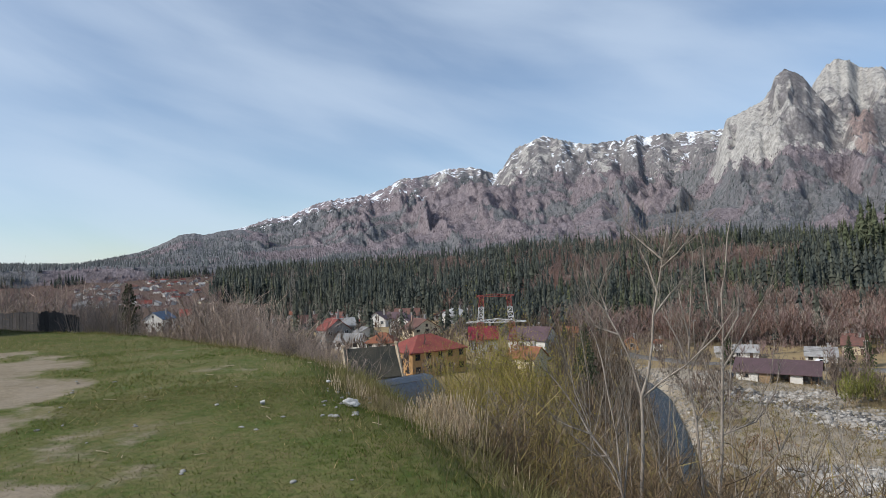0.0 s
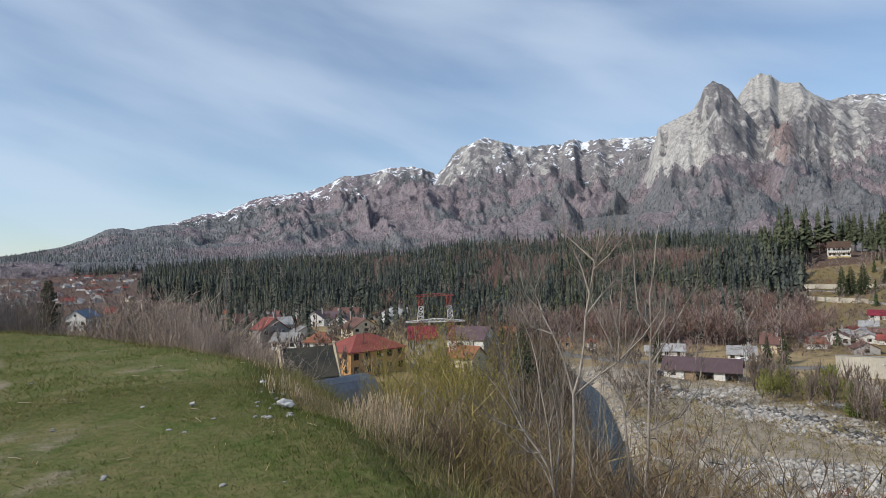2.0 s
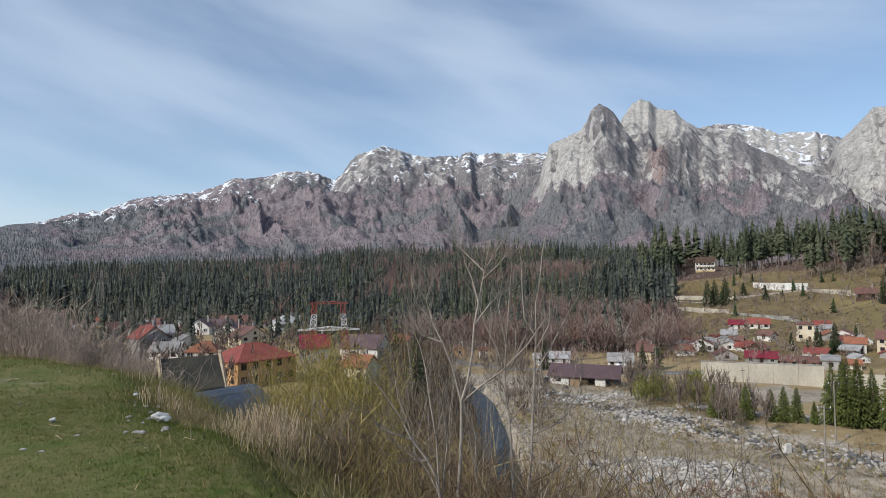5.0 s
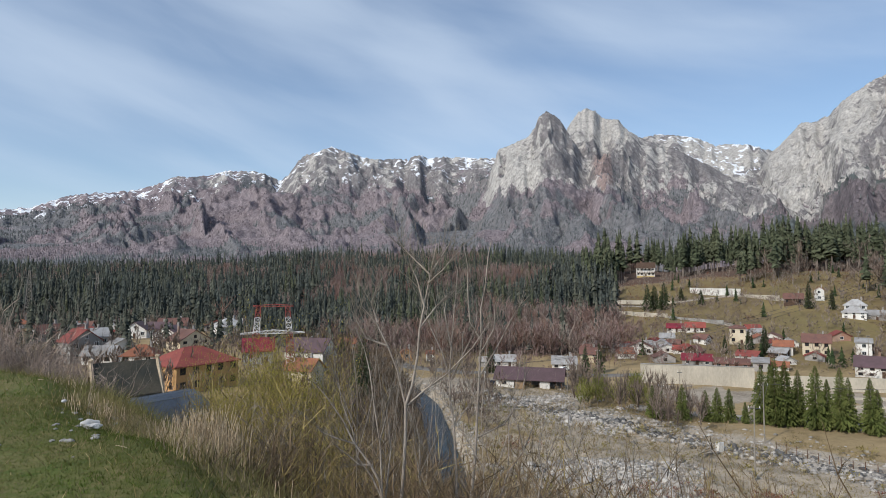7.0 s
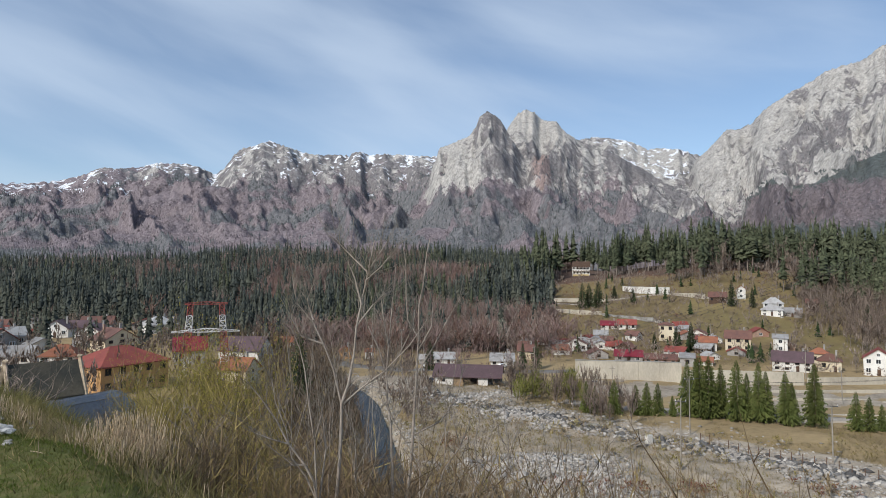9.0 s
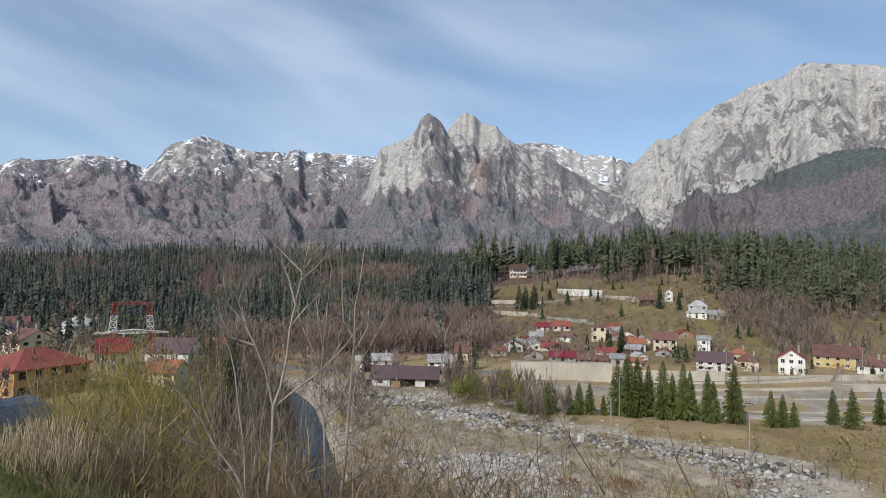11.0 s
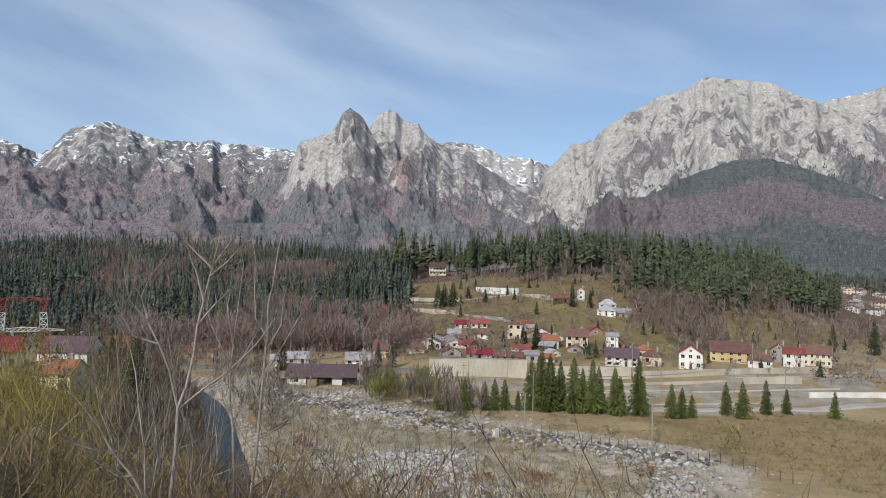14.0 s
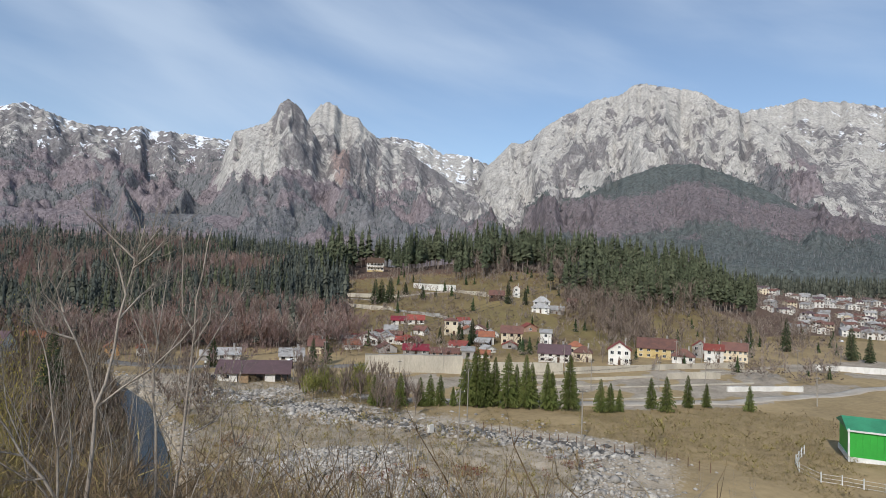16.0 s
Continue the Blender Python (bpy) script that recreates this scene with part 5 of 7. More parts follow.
def road(name, pts, width, mat, label):
    pts = np.array(pts, dtype=float)
    s = np.concatenate([[0], np.cumsum(np.hypot(*np.diff(pts, axis=0).T))])
    f = np.linspace(0, s[-1], int(s[-1] / 3) + 2)
    cx, cy = np.interp(f, s, pts[:, 0]), np.interp(f, s, pts[:, 1])
    tx, ty = np.gradient(cx), np.gradient(cy)
    n = np.hypot(tx, ty)
    nx, ny = -ty / n, tx / n
    off = np.array([-0.5, -0.5, -0.25, 0, 0.25, 0.5, 0.5]) * width
    X, Y = cx[:, None] + nx[:, None] * off, cy[:, None] + ny[:, None] * off
    Z = land(X, Y) + 0.18
    Z[:, 1:6] = Z[:, 1:6].mean(1, keepdims=True) * 0.6 + Z[:, 1:6] * 0.4 + 0.05
    Z[:, 0], Z[:, 6] = Z[:, 0] - 0.8, Z[:, 6] - 0.8
    ob = mesh_np(name, np.stack([X, Y, Z], -1).reshape(-1, 3), grid_faces(len(f), 7), [mat], True)
    return tagged(ob, label, "road", kind="structure")


road("road_main", [(40, 330), (58, 250), (66, 215), (78, 192), (100, 180), (121, 168), (140, 165)], 6, asphalt, "grey asphalt road across the river")
road("road_spruces", [(96, 128), (104, 116), (117, 103), (132, 91), (150, 79), (172, 63), (215, 47), (330, 20)], 4.5, pale_road, "pale dusty road behind the row of spruces")
road("road_hill", [(216, 306), (223, 262), (226, 226), (222, 205)], 4, pale_road, "pale road climbing the hillside")
road("road_hill_upper", [(226, 326), (250, 308), (276, 290), (283, 268), (282, 240)], 4, pale_road, "pale upper road on the hillside")


# ---- river ----
def water_material():
    m = bpy.data.materials.new("river_water")
    m.use_nodes = True
    n, l = nodes_of(m.node_tree)
    out, bs = n.new("ShaderNodeOutputMaterial"), n.new("ShaderNodeBsdfPrincipled")
    bs.inputs["Base Color"].default_value = (0.016, 0.032, 0.042, 1)
    bs.inputs["Roughness"].default_value = 0.22
    bs.inputs["Specular IOR Level"].default_value = 0.16
    geo, tex, b = n.new("ShaderNodeNewGeometry"), n.new("ShaderNodeTexNoise"), n.new("ShaderNodeBump")
    tex.inputs["Scale"].default_value, tex.inputs["Detail"].default_value = 1.4, 6
    l.new(geo.outputs["Position"], tex.inputs["Vector"]); l.new(tex.outputs["Fac"], b.inputs["Height"])
    b.inputs["Strength"].default_value, b.inputs["Distance"].default_value = 0.5, 0.25
    l.new(b.outputs[0], bs.inputs["Normal"]); l.new(bs.outputs[0], out.inputs[0])
    return m


def river():
    s = np.concatenate([[0], np.cumsum(np.hypot(*np.diff(RIVER, axis=0).T))])
    f = np.arange(0, s[-1], 2.0)
    cx, cy = np.interp(f, s, RIVER[:, 0]), np.interp(f, s, RIVER[:, 1])
    k = np.ones(9) / 9
    cx, cy = np.convolve(np.pad(cx, 4, "edge"), k, "valid"), np.convolve(np.pad(cy, 4, "edge"), k, "valid")
    tx, ty = np.gradient(cx), np.gradient(cy)
    n = np.hypot(tx, ty)
    off = np.linspace(-2.7, 2.7, 9)
    X, Y = cx[:, None] - (ty / n)[:, None] * off, cy[:, None] + (tx / n)[:, None] * off
    Z = np.full(X.shape, FLOOR - 1.15) + (fbm(X * 0.5, Y * 0.5, 300) - 0.5) * 0.25
    ob = mesh_np("water", np.stack([X, Y, Z], -1).reshape(-1, 3), grid_faces(len(f), 9), [water_material()], True)
    tagged(ob, "narrow blue grey mountain river", "river", kind="structure")


river()


# ---- stones ----
def stones(name, x, y, size, mats, label, rng, squash=0.6, mat_index=None):
    """Many angular stones in one mesh."""
    base = np.array([(1, 0, 0), (-1, 0, 0), (0, 1, 0), (0, -1, 0), (0, 0, 1), (0, 0, -1), (.7, .7, .35), (-.7, .6, .4), (.6, -.7, .45), (-.65, -.65, .3)])
    tri = np.array([(0, 6, 4), (6, 2, 4), (2, 7, 4), (7, 1, 4), (1, 9, 4), (9, 3, 4), (3, 8, 4), (8, 0, 4), (0, 2, 6), (2, 1, 7), (1, 3, 9), (3, 0, 8), (2, 0, 5), (1, 2, 5), (3, 1, 5), (0, 3, 5)])
    n = len(x)
    sc = size[:, None, None] * rng.uniform(0.6, 1.3, (n, 1, 3)) * np.array([1, 1, squash])
    v = base[None] * (1 + rng.uniform(-0.25, 0.25, (n, 10, 3))) * sc
    a = rng.uniform(0, 6.28, n)
    c, s = np.cos(a)[:, None], np.sin(a)[:, None]
    vx, vy = v[..., 0] * c - v[..., 1] * s, v[..., 0] * s + v[..., 1] * c
    z = land(x, y)
    V = np.stack([vx + x[:, None], vy + y[:, None], v[..., 2] + z[:, None] + size[:, None] * 0.12], -1).reshape(-1, 3)
    F = (np.arange(n)[:, None, None] * 10 + tri[None]).reshape(-1, 3)
    return tagged(mesh_np(name, V, F, mats), label, "stones", kind="stuff")


stone_mat = material("pale_river_stone", (0.40, 0.375, 0.34), 0.85, 0.2, 1.0, 0.3, tint=(0.27, 0.245, 0.215), island=0.35)
dark_stone_mat = material("dark_river_stone", (0.13, 0.125, 0.12), 0.85, 0.2, 1.0, 0.3, island=0.35)


def river_stones():
    rng = np.random.default_rng(9)

    def along(line, n, spread):
        s = np.concatenate([[0], np.cumsum(np.hypot(*np.diff(line, axis=0).T))])
        f = rng.uniform(0, s[-1], n)
        x, y = np.interp(f, s, line[:, 0]), np.interp(f, s, line[:, 1])
        return x + rng.normal(0, spread, n), y + rng.normal(0, spread, n)
    x, y = along(GRAVEL, 15000, 9.5)
    x2, y2 = along(NEAR_GRAVEL, 9000, 7.0)
    x, y = np.concatenate([x, x2]), np.concatenate([y, y2])
    dr, _ = from_line(x, y, RIVER)
    ok = (dr > 5) & (fbm(x * 0.05, y * 0.05, 12) < 0.53) & (rng.uniform(0, 1, len(x)) > 0.9 * smooth(61, 69, np.degrees(np.arctan2(x, y))))
    x, y = x[ok], y[ok]
    stones("river_gravel", x, y, rng.gamma(2.0, 0.10, len(x)) + 0.08, [stone_mat], "pale boulders and gravel in the dry river bed", rng)
    rim = np.array([(66, 150), (74, 122), (84, 98), (91, 80), (97, 66), (102, 54)], dtype=float)
    x, y = along(rim, 1500, 1.6)
    stones("boulder_bank", x, y, rng.uniform(0.25, 0.7, len(x)), [stone_mat], "bank of large grey boulders edging the bed", rng, 0.75)
    # darker stones strewn along the same boulder bank
    x, y = along(rim + 0.8, 700, 1.8)
    stones("dark_boulders", x, y, rng.uniform(0.3, 0.8, len(x)), [dark_stone_mat], "dark boulders among the pale ones", rng, 0.75)
    x, y = along(RIVER[2:8] + np.array([3.8, 0]), 900, 1.4)
    stones("water_edge_stones", x, y, rng.uniform(0.15, 0.55, len(x)), [stone_mat], "stones along the water's edge", rng)


river_stones()


# ---- spruces that stand singly ----
spruce_near_mat = material("spruce_green", (0.074, 0.092, 0.026), 0.9, 0.35, 1.0, 0.3, tint=(0.102, 0.114, 0.034), each=0.2, spec=0.1)
trunk_mat = material("spruce_trunk", (0.16, 0.12, 0.09), 0.9, 0.3, 3.0, 0.4)


def spruce(x, y, h, width, label, rng, tiers=15, group="", mat=None, fine=1.7):
    z = ground_at(x, y)
    t = thing("spruce", x, y, z, 0, label, "tree", group)
    bm = bmesh.new()
    add_strut(bm, (0, 0, -0.4), (0, 0, h * 0.97), h * 0.016, 0.02, 6)
    part("trunk", bm, trunk_mat, t)
    one = np.array([0.0])
    # boughs in loose whorls, each a stiff spine with hanging sprays on both sides
    V, F = [], []
    n = tiers * 21
    gap = rng.uniform(0.75, 1.15, 7)
    for k in range(n):
        f = (k + rng.uniform(0, 1)) / n
        a = k * 2.399 + rng.uniform(-0.5, 0.5)
        zz = h * (0.05 + 0.945 * f)
        ln = (width * (1 - f) ** 0.78 * rng.uniform(0.62, 1.18) * gap[int(a * 1.114) % 7] + 0.10) * (1.0 if f > 0.12 else 0.55 + 3.7 * f)
        ca, sa = math.cos(a), math.sin(a)
        drop = ln * (0.40 - 0.75 * f)
        wd = (0.10 * ln + 0.16) / fine * 1.7
        for j in range(3):
            u0, u1 = 0.12 + 0.27 * j, 0.44 + 0.28 * j
            for side in (-1, 1):
                v = side * wd * (1.15 - 0.28 * j) * rng.uniform(0.6, 1.2)
                hang = (0.16 * ln + 0.10) * rng.uniform(0.4, 1.0)
                b = len(V)
                for u, w, dz in ((u0, 0, 0.06 * ln), (u1 * 0.92, v, -hang), (min(1.0, u1), 0, 0.02 * ln)):
                    V.append((ca * u * ln - sa * w, sa * u * ln + ca * w, zz - drop * u ** 1.4 + dz))
                F.append((b, b + 1, b + 2))
    crown = mesh_np("crown", np.array(V), np.array(F), [mat or spruce_near_mat])
    crown.parent = t
    return t


SP = np.random.default_rng(12)
for x, y, h in ((92, 114, 7.5), (95, 114.5, 6.5), (98.5, 112, 8.0), (101.7, 108.4, 7.0), (103.4, 106.7, 7.6), (105, 104.9, 7.4), (107.5, 103, 4.6)):
    spruce(x, y, h, h * 0.25, "young green spruce beside the dusty road", SP, 11, "spruces along the road")
for x, y, h in ((110.5, 101.5, 12.5), (112.4, 99.7, 14.5), (114, 98.6, 14.0), (116.5, 97.5, 12.0), (117.5, 94.2, 13.4), (119.5, 93.2, 10.5), (120.4, 91.0, 13.0), (122, 90.4, 11.0), (123.7, 87.1, 11.5), (125.4, 86.8, 9.2), (113.5, 101.8, 13)):
    spruce(x, y, h, h * 0.215, "tall dark green spruce in a dense row", SP, 18, "spruces along the road")
for x, y, h in ((128, 83.5, 13.6),):
    spruce(x, y, h, h * 0.21, "tall broad spruce standing alone", SP, 20, "spruces along the road")
for x, y, h in ((133, 78, 8.2), (135, 76.5, 7.2), (137.5, 75.5, 5.6), (148.5, 72.8, 8.0), (147.3, 68.2, 8.8), (156.8, 67, 8.4), (161.2, 64, 6.2), (166.4, 55.2, 6.6)):
    spruce(x, y, h, h * 0.25, "small spruce at the edge of the brown field", SP, 11, "spruces along the road")
dark_spruce_mat = material("dark_spruce_green", (0.058, 0.070, 0.038), 0.9, 0.3, 1.0, 0.3, tint=(0.04, 0.05, 0.022), each=0.2, spec=0.1)
for az, r, h in ((12.7, 128, EYE_Z + 128 * math.tan(radians(-4.9)) - ground_at(*polar(12.7, 128))), (10.9, 196, 11), (24.6, 205, 10), (33.2, 214, 9), (34.4, 216, 10), (47.8, 262, 11), (46.6, 270, 8), (44.8, 262, 7), (40.0, 380, 17), (39.2, 385, 15), (38.6, 380, 16), (41.4, 400, 9), (51.0, 352, 14), (52.6, 352, 10), (43.0, 384, 9), (71.5, 340, 14), (74.2, 350, 17), (78.6, 330, 16), (79.8, 325, 12), (60.5, 330, 13), (-7.3, 160, 5)):
    spruce(*polar(az, r), h, h * (0.27 if r > 375 else 0.22), "dark spruce among the houses and slopes", SP, 13, mat=dark_spruce_mat)


# ---- poles, fence, shed ----
def utility_pole(x, y, h, label="grey concrete power pole with a crossarm", arm=1.8, lean=0.0, r=0.14):
    z = ground_at(x, y)
    az = math.degrees(math.atan2(x, y))
    t = thing("utility_pole", x, y, z, -az + 12, label, "pole", "utility poles")
    bm = bmesh.new()
    add_strut(bm, (0, 0, -0.5), (lean * h, 0, h), r, r * 0.65, 8)
    part("post", bm, pole_grey, t)
    if arm:
        part("crossarm", box((lean * h, 0, h - 0.5), (arm, 0.1, 0.12)), steel_dark, t)
        for s in (-1, 0, 1):
            bm = bmesh.new()
            add_strut(bm, (lean * h + s * arm * 0.45, 0, h - 0.45), (lean * h + s * arm * 0.45, 0, h - 0.15), 0.06, 0.04, 6)
            part("insulator", bm, frame_white, t)
    return Vector((x, y, z + h))


P1 = utility_pole(78.9, 74.0, 11.6, lean=0.012)
P2 = utility_pole(98.8, 90.2, 11.5)
P3 = utility_pole(104.3, 65.1, 10.0)
for k in (-0.6, 0, 0.6):
    wire(P1 + Vector((k, -k, -0.2)), P2 + Vector((k, -k, -0.2)), 0.5, 0.02)
    wire(P2 + Vector((k, -k, -0.2)), (150 + k, 76 - k, -20), 1.0, 0.02)
for x, y, h in ((74.4, 184.4, 14.5), (92.2, 150, 9.5), (104, 170, 8), (66, 215, 8), (112, 128, 8), (97, 117, 7.5), (128, 110, 9), (158, 96, 8.5), (176, 84, 8.5), (198, 79, 8), (186, 124, 9), (232, 104, 9.5), (246, 100, 9), (263, 88, 9), (262, 70, 8), (290, 62, 8), (213, 150, 10), (222, 160, 9), (205, 176, 9), (120, 176, 8), (190, 46, 8), (206, 50, 8)):
    utility_pole(x, y, h, "slim grey utility pole beside the houses and road", 1.2, 0, 0.13)


def field_fence():
    t = thing("field_fence", 84, 93, ground_at(84, 93), 0, "rusty wire fence with thin posts across the field", "fence")
    a, b = Vector((95.3, 84.5, 0)), Vector((105.6, 41.0, 0))
    tops, z0 = [], ground_at(84, 93)
    n = 26
    for i in range(n):
        p = a.lerp(b, i / (n - 1))
        z = ground_at(p.x, p.y)
        bm = bmesh.new()
        lean = SP.uniform(-0.06, 0.06)
        q = Vector((p.x - 84, p.y - 93, z - z0))
        add_strut(bm, q - Vector((0, 0, 0.3)), q + Vector((lean, lean, 1.7)), 0.075, 0.06)
        part("post", bm, rust_mat, t)
        tops.append(q)
    for h in (0.5, 0.95, 1.35):
        thin_line("wire", [p + Vector((0, 0, h)) for p in tops], 0.014, rust_mat).parent = t


rust_mat = material("rusty_iron", (0.17, 0.095, 0.06), 0.85, 0.25, 2.0, 0.2)
field_fence()
shed_green = material("bright_green_sheet", (0.045, 0.36, 0.050), 0.5, 0.06, 0.6, 0.05, tint=(0.04, 0.31, 0.045))
shed_roof_green = material("green_roof_sheet", (0.05, 0.26, 0.13), 0.5, 0.08, 0.6, 0.1)


def green_shed():
    ax, ay = 133.9, 27.2
    bx, by = 143.0, 3.0
    ln = math.hypot(bx - ax, by - ay)
    t = thing("metal_hall", ax, ay, -29.6, math.degrees(math.atan2(by - ay, bx - ax)), "bright green sheet metal hall with white corner trim", "hall")
    h, d = 5.4, 11.0
    part("plinth", box((ln / 2, d / 2, 0.2), (ln + 0.2, d + 0.2, 0.9)), frame_white, t)
    n = 24
    for i in range(n):
        part("cladding_sheet", box(((i + 0.5) * ln / n, 0.05, h / 2 + 0.35), (ln / n - 0.02, 0.12, h - 0.5)), shed_green, t)
    part("wall", box((ln / 2, d / 2 + 0.15, h / 2 + 0.3), (ln - 0.3, d - 0.3, h - 0.5)), shed_green, t)
    bm = bmesh.new()
    v = [bm.verts.new(p) for p in ((-0.4, -0.4, h + 0.1), (ln + 0.4, -0.4, h + 0.1), (ln + 0.4, d / 2, h + 1.7), (-0.4, d / 2, h + 1.7), (ln + 0.4, d + 0.4, h + 0.1), (-0.4, d + 0.4, h + 0.1))]
    bm.faces.new((v[0], v[1], v[2], v[3])); bm.faces.new((v[3], v[2], v[4], v[5])); bm.faces.new((v[0], v[3], v[5])); bm.faces.new((v[1], v[4], v[2])); bm.faces.new((v[0], v[5], v[4], v[1]))
    part("roof", bm, shed_roof_green, t)
    part("corner_trim", box((-0.02, -0.02, h / 2 + 0.3), (0.3, 0.3, h)), frame_white, t)
    part("eave_trim", box((ln / 2, -0.3, h), (ln + 0.6, 0.2, 0.3)), frame_white, t)
    f = thing("yard_fence", 130, 30, -29.6, 0, "white posts and wire round the hall's lawn", "fence")
    line = [Vector(p) for p in ((134, 34.5, 0), (125, 33.5, 0), (119.5, 31.5, 0), (116.5, 27.5, 0), (122.5, 8, 0), (128, -8, 0))]
    pts = []
    for p, q in zip(line[:-1], line[1:]):
        k = max(1, int((q - p).length / 2.6))
        pts += [p.lerp(q, i / k) for i in range(k)]
    last = None
    for p in pts:
        q = Vector((p.x - 130, p.y - 30, ground_at(p.x, p.y) + 29.6))
        bm = bmesh.new()
        add_strut(bm, q - Vector((0, 0, 0.3)), q + Vector((0, 0, 1.7)), 0.09)
        part("post", bm, frame_white, f)
        if last is not None:
            bm = bmesh.new()
            for hh in (0.2, 0.8, 1.4):
                add_strut(bm, last + Vector((0, 0, hh)), q + Vector((0, 0, hh)), 0.03, sides=3)
            part("rail", bm, frame_white, f)
        last = q
    part("kerb", box((3.6 - 11.2, -11.5, 0.15), (0.3, 1.0, 0.2)), concrete, f)


green_shed()


def banded_post(x, y):
    t = thing("barrier_post", x, y, ground_at(x, y), 0, "black and white banded barrier post", "post", "barrier posts")
    for k in range(5):
        bm = bmesh.new()
        add_strut(bm, (0, 0, 0.7 * k - 0.2 * (k == 0)), (0, 0, 0.7 * k + 0.7), 0.28, 0.28, 10)
        part("band", bm, frame_white if k % 2 == 0 else steel_dark, t)


banded_post(79.7, 178.7); banded_post(86.5, 176.0)


def car(x, y, turn, mat, label):
    t = thing("car", x, y, ground_at(x, y), turn, label, "car")
    bm = bmesh.new()
    prof = [(-2.1, 0.35), (-2.15, 0.85), (-1.75, 0.95), (-1.2, 1.42), (0.5, 1.45), (1.15, 0.98), (2.05, 0.85), (2.15, 0.4)]
    l = [bm.verts.new((x0, -0.82 if z0 < 1.2 else -0.66, z0)) for x0, z0 in prof]
    r = [bm.verts.new((x0, 0.82 if z0 < 1.2 else 0.66, z0)) for x0, z0 in prof]
    bm.faces.new(l); bm.faces.new(r[::-1])
    for i in range(len(prof)):
        j = (i + 1) % len(prof)
        bm.faces.new((l[i], r[i], r[j], l[j]))
    bmesh.ops.recalc_face_normals(bm, faces=bm.faces)
    bmesh.ops.bevel(bm, geom=bm.edges, offset=0.06, segments=2)
    part("body", bm, mat, t)
    for s in (-1, 1):
        part("side_window", box((-0.35, s * 0.755, 1.17), (1.7, 0.05, 0.34)), glass_dark, t)
        for xw in (-1.3, 1.3):
            bm = bmesh.new()
            add_strut(bm, (xw, s * 0.66, 0.33), (xw, s * 0.86, 0.33), 0.33, 0.33, 14)
            w = part("wheel", bm, steel_dark, t)
            bm = bmesh.new()
            add_strut(bm, (xw, s * 0.85, 0.33), (xw, s * 0.88, 0.33), 0.18, 0.18, 10)
            part("rim", bm, pole_grey, w)


car_dark = material("dark_car_paint", (0.02, 0.025, 0.035), 0.25, 0.05, 1.0, 0, spec=0.6)
car_white = material("white_car_paint", (0.7, 0.7, 0.7), 0.25, 0.05, 1.0, 0, spec=0.6)
car(76.2, 164.8, 60, car_dark, "dark car parked by the barn")
car(112, 184, 10, car_white, "white car parked by the grey roofed house")
car(430, 92, 30, car_white, "white car parked at the edge of town")
car(424, 100, 20, car_dark, "dark car parked at the edge of town")


def driftwood():
    """A heap of pale broken timber and concrete on the bank, with a white block beside it."""
    t = thing("debris_heap", 81.6, 87.1, ground_at(81.6, 87.1), 0, "heap of broken pale timber and concrete", "debris")
    for k in range(9):
        bm = bmesh.new()
        a = SP.uniform(0, 6.28)
        add_strut(bm, (math.cos(a) * 2.2, math.sin(a) * 1.4, -0.2), (math.cos(a + 2.6) * 1.8, math.sin(a + 2.6) * 1.2, SP.uniform(0.6, 2.2)), 0.16, 0.1)
        part("beam", bm, pole_grey, t)
    bm = box((0, 0, 0.7), (1.2, 0.8, 1.6))
    bmesh.ops.bevel(bm, geom=bm.edges, offset=0.06, segments=1)
    b = link("concrete_block", bm, plaster_white)
    b.location = (85.7, 88.0, ground_at(85.7, 88.0))
    tagged(b, "white concrete block standing on the bank", "block")


driftwood()


